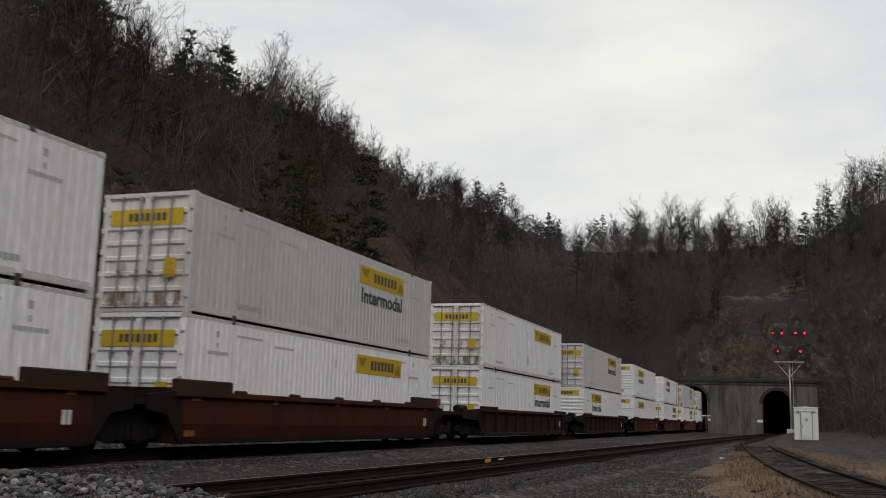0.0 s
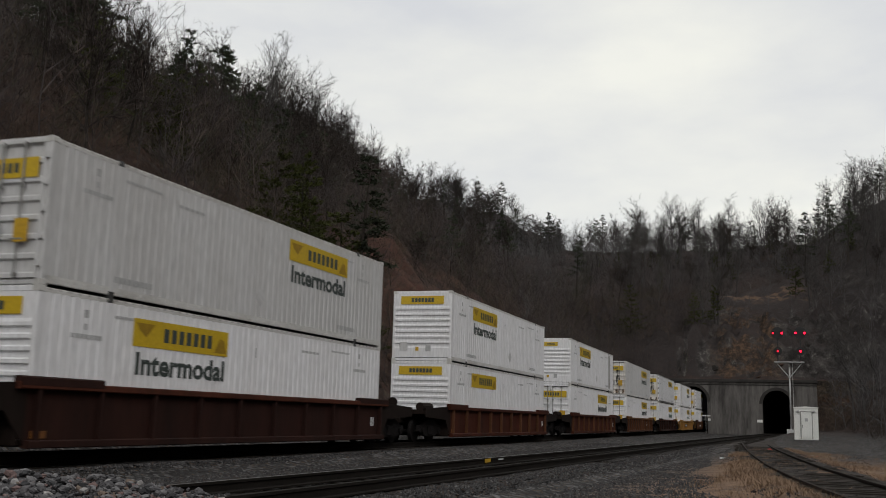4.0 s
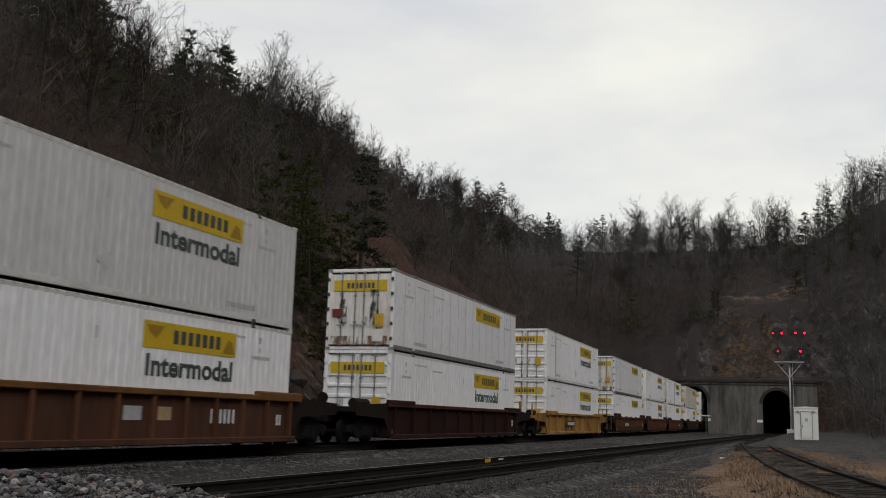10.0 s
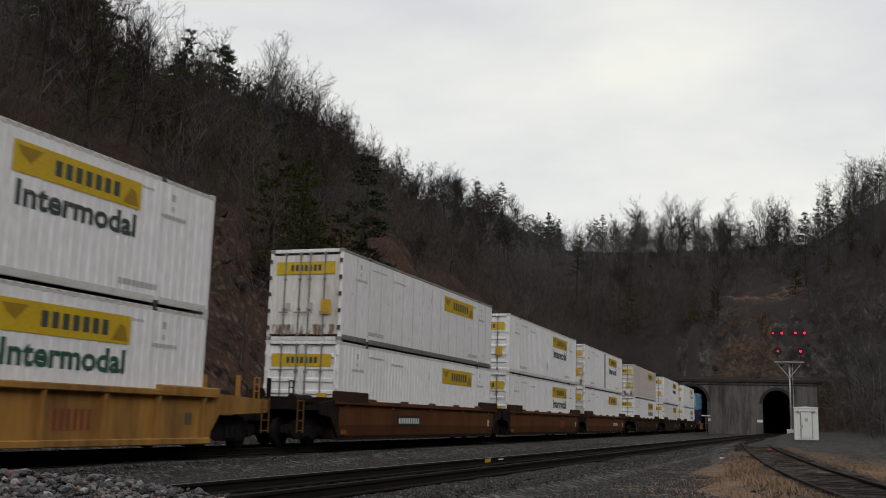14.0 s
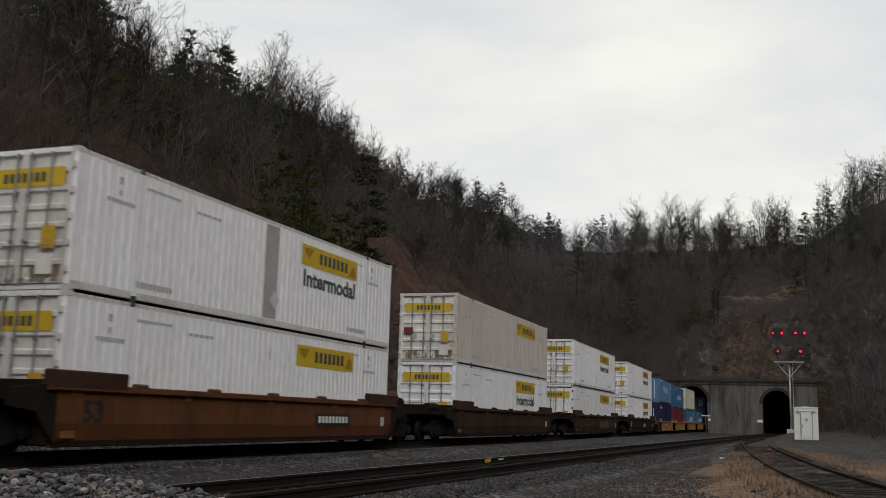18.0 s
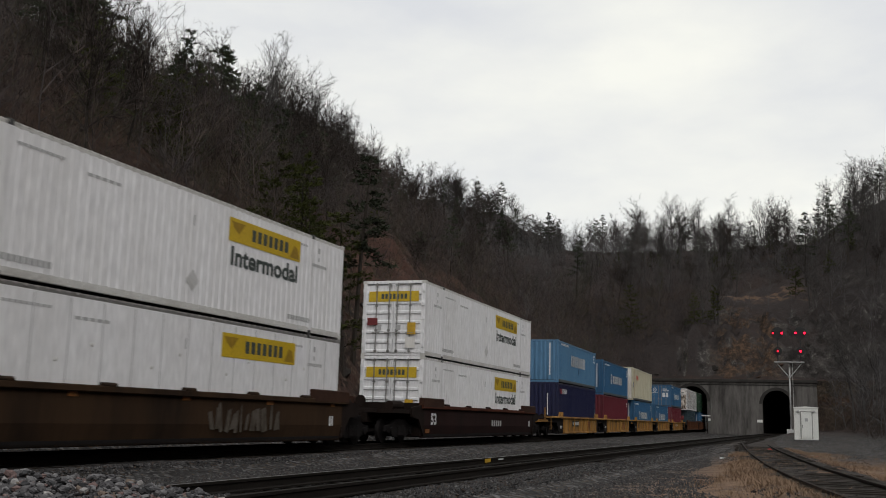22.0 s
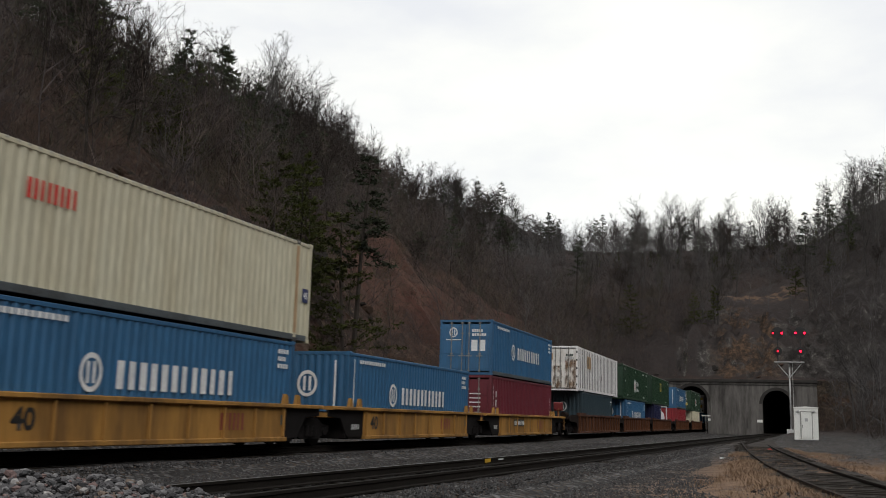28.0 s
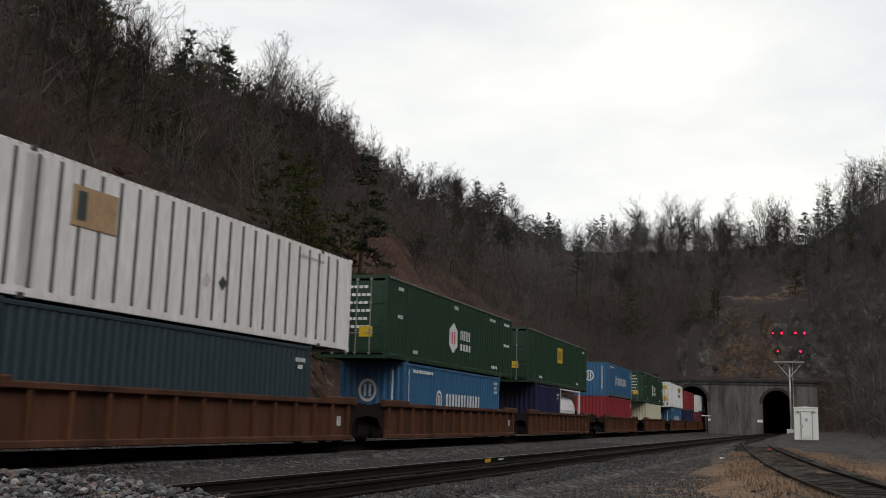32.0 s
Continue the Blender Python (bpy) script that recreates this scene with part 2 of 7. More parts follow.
def stone_material(name, cols, spread):
    """Stones whose colours vary from one to the next."""
    m = bpy.data.materials.new(name)
    m.use_nodes = True
    n, l = m.node_tree.nodes, m.node_tree.links
    b = n["Principled BSDF"]
    b.inputs["Roughness"].default_value = 0.9
    b.inputs["Specular IOR Level"].default_value = 0.15
    g = n.new("ShaderNodeNewGeometry")
    r = n.new("ShaderNodeValToRGB")
    r.color_ramp.interpolation = "CONSTANT"
    e = r.color_ramp.elements
    for i, c in enumerate(cols):
        k = e[i] if i < 2 else e.new(spread[i])
        k.position, k.color = spread[i], (*c, 1)
    l.new(g.outputs["Random Per Island"], r.inputs["Fac"])
    t = n.new("ShaderNodeTexNoise")
    t.inputs["Scale"].default_value, t.inputs["Detail"].default_value = 45, 5
    l.new(g.outputs["Position"], t.inputs["Vector"])
    mr = n.new("ShaderNodeMapRange")
    mr.inputs["From Min"].default_value, mr.inputs["From Max"].default_value, mr.inputs["To Min"].default_value = 0.3, 0.7, 0.5
    l.new(t.outputs["Fac"], mr.inputs["Value"])
    x = n.new("ShaderNodeMixRGB")
    x.blend_type = "MULTIPLY"
    x.inputs["Fac"].default_value = 1.0
    l.new(r.outputs["Color"], x.inputs["Color1"])
    l.new(mr.outputs["Result"], x.inputs["Color2"])
    l.new(x.outputs["Color"], b.inputs["Base Color"])
    bp = n.new("ShaderNodeBump")
    bp.inputs["Strength"].default_value, bp.inputs["Distance"].default_value = 0.5, 0.006
    l.new(t.outputs["Fac"], bp.inputs["Height"])
    l.new(bp.outputs["Normal"], b.inputs["Normal"])
    return m


PILE_STONE = stone_material("mixed_crushed_stone", [(0.135, 0.129, 0.134), (0.095, 0.092, 0.097), (0.19, 0.185, 0.19), (0.185, 0.128, 0.122), (0.33, 0.315, 0.31), (0.055, 0.055, 0.058), (0.165, 0.128, 0.106)],
                            [0.0, 0.28, 0.52, 0.72, 0.82, 0.86, 0.94])
BALLAST_STONE = stone_material("grey_ballast_stone", [(0.0688, 0.0662, 0.0671), (0.0447, 0.0430, 0.0439), (0.0963, 0.0929, 0.0937), (0.0757, 0.0602, 0.0533), (0.1634, 0.1565, 0.1565), (0.0310, 0.0301, 0.0310)],
                               [0.0, 0.30, 0.58, 0.78, 0.90, 0.93])
ROCK = material("weathered_cut_rock", (0.05, 0.044, 0.04), (0.018, 0.016, 0.015), 0.95, 0, 0.5, 0.9, 3.0, 0.6, 0.15, spec=0.1)
RED_ROCK = material("rust_stained_rock", (0.072, 0.045, 0.033), (0.030, 0.022, 0.018), 0.95, 0, 0.35, 0.95, 3.0, 0.6, 0.15, spec=0.1)
PALE_RAIL = material("pale_grey_rail", (0.66, 0.65, 0.63), (0.40, 0.38, 0.35), 0.55, 0.0, 1.2, 0.7, 20, 0.1)
TTX_RED = material("faded_red_stencil", (0.20, 0.035, 0.025), None, 0.6, 0, 3, 0.4, 12, 0.02)
GREY_BARK = material("pale_grey_bark", (0.078, 0.072, 0.069), (0.040, 0.037, 0.035), 0.9, 0, 0.3, 0.8, 8, 0.2, 0.02, 0.3, spec=0.1)
TAN_BRUSH = material("tan_grey_brush", (0.060, 0.048, 0.041), (0.030, 0.025, 0.022), 0.95, 0, 0.1, 0.9, 1.2, 0.1, 0.01, spec=0.1)


def woods_material(name, cols):
    """Bare wood whose colour drifts in patches from plant to plant."""
    m = bpy.data.materials.new(name)
    m.use_nodes = True
    n, l = m.node_tree.nodes, m.node_tree.links
    b = n["Principled BSDF"]
    b.inputs["Roughness"].default_value = 0.95
    b.inputs["Specular IOR Level"].default_value = 0.15
    g = n.new("ShaderNodeNewGeometry")
    mp = n.new("ShaderNodeMapping")
    mp.inputs["Scale"].default_value = (1, 1, 0.35)
    l.new(g.outputs["Position"], mp.inputs["Vector"])
    t = n.new("ShaderNodeTexNoise")
    t.inputs["Scale"].default_value, t.inputs["Detail"].default_value, t.inputs["Roughness"].default_value = 0.16, 6, 0.7
    l.new(mp.outputs["Vector"], t.inputs["Vector"])
    r = n.new("ShaderNodeValToRGB")
    e = r.color_ramp.elements
    for i, c in enumerate(cols):
        p = 0.33 + 0.34 * i / (len(cols) - 1)
        k = e[0] if i == 0 else e.new(p)
        k.position, k.color = p, (*c, 1)
    e.remove(e[len(e) - 1])
    l.new(t.outputs["Fac"], r.inputs["Fac"])
    v = n.new("ShaderNodeMapRange")
    v.inputs["To Min"].default_value, v.inputs["To Max"].default_value = 0.75, 1.3
    l.new(g.outputs["Random Per Island"], v.inputs["Value"])
    x = n.new("ShaderNodeMixRGB")
    x.blend_type = "MULTIPLY"
    x.inputs["Fac"].default_value = 1.0
    l.new(r.outputs["Color"], x.inputs["Color1"])
    l.new(v.outputs["Result"], x.inputs["Color2"])
    l.new(x.outputs["Color"], b.inputs["Base Color"])
    return m


SLOPE_WOOD = woods_material("mixed_slope_wood", [(0.0340, 0.0354, 0.0232), (0.0679, 0.0571, 0.0539), (0.0510, 0.0431, 0.0448), (0.0864, 0.0647, 0.0556), (0.0431, 0.0462, 0.0277), (0.0925, 0.0833, 0.0833)])
SLOPE_BRUSH = woods_material("mixed_slope_brush", [(0.0355, 0.0338, 0.0242), (0.0806, 0.0548, 0.0451), (0.0451, 0.0403, 0.0388), (0.0967, 0.0677, 0.0533), (0.0419, 0.0468, 0.0258), (0.0774, 0.0629, 0.0581)])
# pale bark, lightened further so that its colour carries the valley's haze
HAZY_BACK_WOOD = woods_material("hazy_grey_back_wood", [(0.050, 0.048, 0.050), (0.090, 0.085, 0.086), (0.060, 0.057, 0.059), (0.100, 0.092, 0.090), (0.066, 0.060, 0.058)])
CAR_OX = material("dark_oxide_car_paint", (0.032, 0.013, 0.01), (0.012, 0.007, 0.006), 0.75, 0, 0.7, 0.8, 9, 0.15, 0.01, 0.1, True, spec=0.1)
CAR_RUST = material("rust_brown_car_paint", (0.098, 0.044, 0.028), (0.030, 0.016, 0.012), 0.75, 0, 0.7, 0.85, 9, 0.15, 0.01, 0.1, True, spec=0.1)
CAR_GRIMY = material("grimed_ochre_car_paint", (0.046, 0.026, 0.014), (0.010, 0.007, 0.006), 0.8, 0, 0.5, 1.0, 7, 0.2, 0.01, 0.05, True, spec=0.1)
END_GRIME = material("oily_brown_steel", (0.017, 0.011, 0.009), (0.008, 0.006, 0.005), 0.8, 0, 1.2, 0.8, 12, 0.2, 0.01, 0.1, True, spec=0.1)
OX_CHORD = material("scuffed_oxide_chord", (0.085, 0.026, 0.015), (0.030, 0.013, 0.009), 0.7, 0, 1.2, 0.8, 12, 0.15, 0.01, 0.1, spec=0.1)
LADDER_DULL = material("grimed_yellow_steel", (0.16, 0.085, 0.03), (0.04, 0.024, 0.014), 0.75, 0, 3, 0.8, 14, 0.1, spec=0.1)
CINDER = material("cinder_bed", (0.058, 0.050, 0.046), (0.028, 0.024, 0.022), 0.95, 0, 1.2, 0.9, 18, 0.8, 0.04, spec=0.1)
DARK_RAIL = material("dark_grey_bottom_rail", (0.085, 0.10, 0.11), (0.035, 0.035, 0.035), 0.65, 0.1, 1.2, 0.8, 14, 0.1)
POST_WHITE = material("worn_white_sheet", (0.84, 0.825, 0.83), (0.58, 0.52, 0.47), 0.55, 0, 0.9, 0.4, 12, 0.06, 0.01, 0.0, True)
OILY_CHORD = material("oily_scuffed_steel", (0.050, 0.024, 0.016), (0.016, 0.010, 0.008), 0.75, 0, 1.2, 0.9, 12, 0.15, 0.01, 0.1, spec=0.1)
WORN_RIB = material("worn_rusty_rib", (0.125, 0.052, 0.026), (0.045, 0.020, 0.013), 0.75, 0, 1.4, 0.8, 10, 0.15, 0.01, 0.2, True, spec=0.1)
DULL_AMBER = material("grimy_amber_strip", (0.24, 0.085, 0.012), (0.06, 0.025, 0.01), 0.6, 0, 4, 0.8, 14, 0.05)
DULL_RED = material("dull_red_placard", (0.16, 0.018, 0.020), (0.09, 0.012, 0.014), 0.6, 0, 3, 0.5, 12, 0.05)
BRAKE_RED = material("faded_red_housing", (0.17, 0.015, 0.016), (0.08, 0.01, 0.01), 0.6, 0, 3, 0.6, 12, 0.1)


def gravel_material():
    """Crushed stone told apart by cells of two sizes."""
    m = bpy.data.materials.new("crushed_stone_bed")
    m.use_nodes = True
    n, l = m.node_tree.nodes, m.node_tree.links
    b = n["Principled BSDF"]
    b.inputs["Roughness"].default_value = 0.9
    g = n.new("ShaderNodeNewGeometry")
    v = n.new("ShaderNodeTexVoronoi")
    v.inputs["Scale"].default_value = 16
    l.new(g.outputs["Position"], v.inputs["Vector"])
    sp = n.new("ShaderNodeSeparateXYZ")
    l.new(v.outputs["Color"], sp.inputs["Vector"])
    r = n.new("ShaderNodeValToRGB")
    e = r.color_ramp.elements
    e[0].color, e[1].color = (0.02, 0.02, 0.022, 1), (0.15, 0.145, 0.148, 1)
    for p, c in ((0.55, (0.075, 0.073, 0.077, 1)), (0.8, (0.13, 0.085, 0.08, 1))):
        k = e.new(p)
        k.color = c
    l.new(sp.outputs["X"], r.inputs["Fac"])
    l.new(r.outputs["Color"], b.inputs["Base Color"])
    bp = n.new("ShaderNodeBump")
    bp.inputs["Strength"].default_value, bp.inputs["Distance"].default_value = 1.0, 0.05
    l.new(v.outputs["Distance"], bp.inputs["Height"])
    l.new(bp.outputs["Normal"], b.inputs["Normal"])
    return m


GRAVEL_BED = gravel_material()
# ochre-brown of chord and risers, with the light on them in the colour
OCHRE_CHORD = material("lit_ochre_chord", (0.16, 0.070, 0.020), (0.050, 0.022, 0.010), 0.7, 0, 1.2, 0.8, 12, 0.15, 0.01, 0.1, spec=0.15)


def stain_material(m, most=1.0):
    """Dirt that thins out to nothing in uneven streaks."""
    n, l = m.node_tree.nodes, m.node_tree.links
    tc = n.new("ShaderNodeTexCoord")
    mp = n.new("ShaderNodeMapping")
    mp.inputs["Scale"].default_value = (1, 1, 0.3)
    l.new(tc.outputs["Object"], mp.inputs["Vector"])
    t = n.new("ShaderNodeTexNoise")
    t.inputs["Scale"].default_value, t.inputs["Detail"].default_value = 5.5, 5
    l.new(mp.outputs["Vector"], t.inputs["Vector"])
    r = n.new("ShaderNodeMapRange")
    r.inputs["From Min"].default_value, r.inputs["From Max"].default_value = 0.42, 0.66
    r.inputs["To Max"].default_value = most
    l.new(t.outputs["Fac"], r.inputs["Value"])
    l.new(r.outputs["Result"], n["Principled BSDF"].inputs["Alpha"])
    return m


STAIN = stain_material(material("grease_streaks", (0.020, 0.016, 0.013), (0.010, 0.008, 0.007), 0.7, 0, 6, 0.6, 30, 0.05, 0.01))
FADED_PAINT = material("faded_sprayed_paint", (0.105, 0.090, 0.075), (0.045, 0.034, 0.024), 0.7, 0, 2.5, 0.9, 9, 0.05, spec=0.1)
RUST_STREAK = material("rust_streaks", (0.3, 0.19, 0.12), (0.16, 0.085, 0.045), 0.8, 0, 3, 0.7, 20, 0.05, 0.01, spec=0.1)
stain_material(RUST_STREAK, 0.6)

# ---- alignment of the tracks ----
K1, K3, SIDE = -6.0402e-4, 5.6356e-6, -13.6727
S_END = 166.0


def train_side(s):
    """x of the containers' sides towards the camera, and the heading's slope, s metres along."""
    if s < 0:
        return SIDE, 0.0
    e = min(s, S_END)
    x, g = SIDE + K1 * e * e / 2 + K3 * e ** 3 / 6, K1 * e + K3 * e * e / 2
    return x + g * (s - e), g


def train_x(s):
    return train_side(s)[0] - 1.30


def lerp_table(table, y):
    if y <= table[0][0]:
        return table[0][1]
    for (a, p), (b, q) in zip(table, table[1:]):
        if y <= b:
            return p + (q - p) * (y - a) / (b - a)
    return table[-1][1]


def smooth(a, b, x):
    t = min(1.0, max(0.0, (x - a) / (b - a)))
    return t * t * (3 - 2 * t)


def middle_x(y):
    return lerp_table([(-500, -10.0), (0, -7.25), (30, -6.95), (100, -6.65), (167, -6.2), (700, -2.6)], y)


def siding_x(y):
    return lerp_table([(-200, 50), (-60, 17.5), (-20, 7.8), (0, 4.1), (10, 2.45), (17, 1.35), (22, 0.52), (26, -0.02), (32, -0.75), (40, -1.55),
                       (48, -2.3), (58, -3.15), (67, -3.85), (78, -4.75), (90, -5.65), (98, -6.15), (108, -6.5), (118, -6.6)], y)


PORTAL_Y = 167.0
RIGHT_TOE = [(-300, 70), (-60, 26), (0, 12), (40, 5.2), (70, 3.0), (110, 2.0), (150, 1.4), (167, 0.6), (300, 0.6)]
RIDGE = [(-300, 42), (60, 43), (84, 38), (95, 36), (112, 39.5), (120, 42), (148, 45.5), (183, 47.5), (263, 57.5), (330, 64), (430, 69)]
BACK = [(0, 8.2), (1.5, 9.0), (3.5, 14.6), (12, 19), (17, 22.5), (24, 24.0), (60, 38.5), (130, 51), (300, 67)]


def fbm(x, y, s, o=4):
    return noise.fractal(Vector((x / s, y / s, 3.7)), 0.9, 2.1, o)


def ledges(x, y):
    """Broken relief of a rock cutting: tilted ledges and crevices."""
    a = noise.noise(Vector((x * 0.30 + y * 0.10, y * 0.26, 7.1)))
    b = abs(noise.noise(Vector((x * 0.75 - y * 0.25, y * 0.55, 2.3))))
    c = noise.noise(Vector((x * 1.6, y * 1.4, 5.5)))
    return 1.5 * a - 2.6 * b + 0.6 * c + 0.7


def left_toe(y):
    return train_x(y) - 5.2 - 1.5 * smooth(60, 160, y)


def land(x, y):
    """Height of the ground."""
    z = -0.42
    mx = middle_x(y)
    tx = train_x(y) if y < 700 else -20
    # ballast shoulders under the two main tracks
    for c, top, half in ((tx, -0.20, 1.9), (mx, -0.20, 1.6)):
        z = max(z, top - 0.5 * max(0.0, abs(x - c) - half))
    if y < 118:
        z = max(z, -0.25 - 0.30 * max(0.0, abs(x - siding_x(y)) - 1.6))
    z = max(z, -0.42)
    z += (0.3 * smooth(60, 82, y) + 0.55 * smooth(86, 102, y)) * smooth(-4.7, -2.9, x) * (1 if y < PORTAL_Y else 0)
    rough = 1.0
    hill = -10.0
    u = left_toe(y) - x
    if u > 0:
        r = lerp_table(RIDGE, y)
        rock = smooth(20, 60, y) * (1 - smooth(75, 160, y)) * 0.5 + 0.5
        w = 58.0
        face = 1.25 * u if u < 9 * rock else 1.25 * 9 * rock + (u - 9 * rock) * (r - 11.25 * rock) / (w - 9 * rock)
        h = min(face, r)
        if u > w:
            h = r - 0.05 * (u - w)
        cut = smooth(14, 24, y) * (1 - smooth(16, 22, u)) * (1 - 0.5 * smooth(80, 110, y))
        bumps = fbm(x, y, 17) * 2.6 + fbm(x, y, 4.5) * 0.9 + cut * ledges(x, y)
        hill = max(hill, h + bumps * smooth(0, 8, u) - 0.4)
    u = x - lerp_table(RIGHT_TOE, y)
    if u > 0:
        h = min(0.62 * u, 44 + 0.04 * u)
        hill = max(hill, h + fbm(x, y, 14) * 1.8 * smooth(0, 8, u) - 0.3)
    if y > PORTAL_Y + 0.55:
        b = lerp_table(BACK, y - PORTAL_Y - 1.0)
        b += 0.6 * max(0.0, x + 2.0) * smooth(8, 40, y - PORTAL_Y)
        b += 1.7 * ledges(x * 1.2, y) * smooth(1, 4, y - PORTAL_Y) * (1 - smooth(12, 18, y - PORTAL_Y))
        b += (fbm(x, y, 13) * 2.2 + fbm(x, y, 4.0) * 0.9) * smooth(1, 9, y - PORTAL_Y)
        hill = max(hill, b)
    if hill > z:
        return hill
    return z + 0.03 * fbm(x, y, 1.3)


def axis(lo, hi, fine, far):
    """Even steps from lo to hi, then ever wider ones out to far."""
    a = list(np.arange(lo, hi + fine / 2, fine))
    step, e = fine, hi
    up = []
    while e < far:
        step *= 1.35
        e += step
        up.append(e)
    step, e = fine, lo
    down = []
    while e > -far:
        step *= 1.35
        e -= step
        down.append(e)
    return down[::-1] + a + up


def build_ground():
    xs = axis(-96, 26, 1.1, 2600)
    xs += list(np.arange(-44.3, -18.5, 1.1))
    xs += [-20.6, -17.2, -8.5, -3.9, -21.3, -16.6]
    xs = sorted(xs)
    ys = sorted(axis(-14, 300, 1.5, 2600) + list(np.arange(17.25, 80, 1.5)) + list(np.arange(168.4, 184, 1.5)) + [PORTAL_Y + 0.5, PORTAL_Y + 0.62])
    v = [(x, y, land(x, y)) for y in ys for x in xs]
    nx = len(xs)
    f = []
    for j in range(len(ys) - 1):
        for i in range(nx - 1):
            cx, cy = (xs[i] + xs[i + 1]) / 2, (ys[j] + ys[j + 1]) / 2
            if PORTAL_Y - 0.4 < cy < PORTAL_Y + 1.7 and ys[j + 1] > PORTAL_Y + 0.55 and ys[j] < PORTAL_Y + 0.55:
                if -21.6 < cx < -16.2 or -8.7 < cx < -3.7:
                    continue
            k = j * nx + i
            f.append((k, k + 1, k + nx + 1, k + nx))
    me = bpy.data.meshes.new("ground")
    me.from_pydata(v, [], f)
    me.polygons.foreach_set("use_smooth", [True] * len(f))
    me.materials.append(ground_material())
    return tagged(new("ground", me), "gravel trackside rising into wooded leaf-covered hillsides", "ground", kind="structure")


def ground_material():
    m = bpy.data.materials.new("ground_cover")
    m.use_nodes = True
    n, l = m.node_tree.nodes, m.node_tree.links
    b = n["Principled BSDF"]
    b.inputs["Roughness"].default_value = 0.95
    b.inputs["Specular IOR Level"].default_value = 0.08
    g = n.new("ShaderNodeNewGeometry")
    sep = n.new("ShaderNodeSeparateXYZ")
    l.new(g.outputs["Position"], sep.inputs["Vector"])

    def tex(scale, detail=5, rough=0.6):
        t = n.new("ShaderNodeTexNoise")
        t.inputs["Scale"].default_value, t.inputs["Detail"].default_value = scale, detail
        t.inputs["Roughness"].default_value = rough
        l.new(g.outputs["Position"], t.inputs["Vector"])
        return t.outputs["Fac"]

    def rng(sock, a, c, lo=0.0, hi=1.0):
        r = n.new("ShaderNodeMapRange")
        for k, w in (("From Min", a), ("From Max", c), ("To Min", lo), ("To Max", hi)):
            r.inputs[k].default_value = w
        l.new(sock, r.inputs["Value"])
        return r.outputs["Result"]

    def mix(fac, p, q, mode="MIX"):
        x = n.new("ShaderNodeMixRGB")
        x.blend_type = mode
        for s, w in ((x.inputs["Fac"], fac), (x.inputs["Color1"], p), (x.inputs["Color2"], q)):
            if isinstance(w, (tuple, float, int)):
                s.default_value = w if not isinstance(w, tuple) else (*w, 1)
            else:
                l.new(w, s)
        return x.outputs["Color"]

    def times(p, q):
        t = n.new("ShaderNodeMath")
        t.operation = "MULTIPLY"
        l.new(p, t.inputs[0])
        l.new(q, t.inputs[1])
        return t.outputs[0]

    # gravel: stones told apart by cells
    vo = n.new("ShaderNodeTexVoronoi")
    vo.inputs["Scale"].default_value = 17
    l.new(g.outputs["Position"], vo.inputs["Vector"])
    sepc = n.new("ShaderNodeSeparateXYZ")
    l.new(vo.outputs["Color"], sepc.inputs["Vector"])
    stone = mix(rng(sepc.outputs["X"], 0, 1), (0.026, 0.025, 0.026), (0.094, 0.091, 0.093))
    stone = mix(rng(sepc.outputs["Y"], 0.86, 0.9), stone, (0.11, 0.075, 0.05))
    vo2 = n.new("ShaderNodeTexVoronoi")
    vo2.inputs["Scale"].default_value = 8.5
    l.new(g.outputs["Position"], vo2.inputs["Vector"])
    sep2 = n.new("ShaderNodeSeparateXYZ")
    l.new(vo2.outputs["Color"], sep2.inputs["Vector"])
    stone = mix(rng(sep2.outputs["X"], 0.72, 0.80), stone, (0.155, 0.15, 0.15))
    stone = mix(rng(sep2.outputs["Y"], 0.72, 0.80), stone, (0.036, 0.035, 0.036))
    # near-black ballast along the middle of the empty main line
    lane = n.new("ShaderNodeMath")
    lane.operation = "MULTIPLY_ADD"
    l.new(sep.outputs["Y"], lane.inputs[0])
    lane.inputs[1].default_value = -0.0060
    lane.inputs[2].default_value = 7.17
    lane2 = n.new("ShaderNodeMath")
    lane2.operation = "ADD"
    l.new(lane.outputs[0], lane2.inputs[0])
    l.new(sep.outputs["X"], lane2.inputs[1])
    lane3 = n.new("ShaderNodeMath")
    lane3.operation = "ABSOLUTE"
    l.new(lane2.outputs[0], lane3.inputs[0])
    stone = mix(rng(lane3.outputs[0], 1.0, 0.75), stone, mix(0.85, stone, (0.012, 0.011, 0.010)))
    stone = mix(rng(tex(0.5), 0.35, 0.7), stone, mix(0.5, stone, (0.03, 0.027, 0.024)))
    # ballast grows darker towards the tunnels, in uneven patches
    deep = times(rng(sep.outputs["Y"], 70, 150), rng(tex(0.3), 0.25, 0.5))
    stone = mix(deep, stone, mix(0.55, stone, (0.016, 0.015, 0.015)))
    # leaf litter and soil on the slopes
    litter = mix(rng(tex(0.12), 0.4, 0.62), (0.046, 0.029, 0.024), (0.078, 0.048, 0.036))
    litter = mix(rng(tex(1.6), 0.45, 0.7), litter, (0.034, 0.026, 0.024))
    litter = mix(rng(tex(0.055), 0.56, 0.64), litter, (0.092, 0.052, 0.037))
    # bare rock where it is steep
    nz = n.new("ShaderNodeSeparateXYZ")
    l.new(g.outputs["Normal"], nz.inputs["Vector"])
    rock = mix(rng(tex(0.7), 0.4, 0.65), (0.034, 0.028, 0.023), (0.088, 0.066, 0.047))
    rock = mix(rng(tex(0.22), 0.5, 0.62), rock, (0.075, 0.040, 0.024))
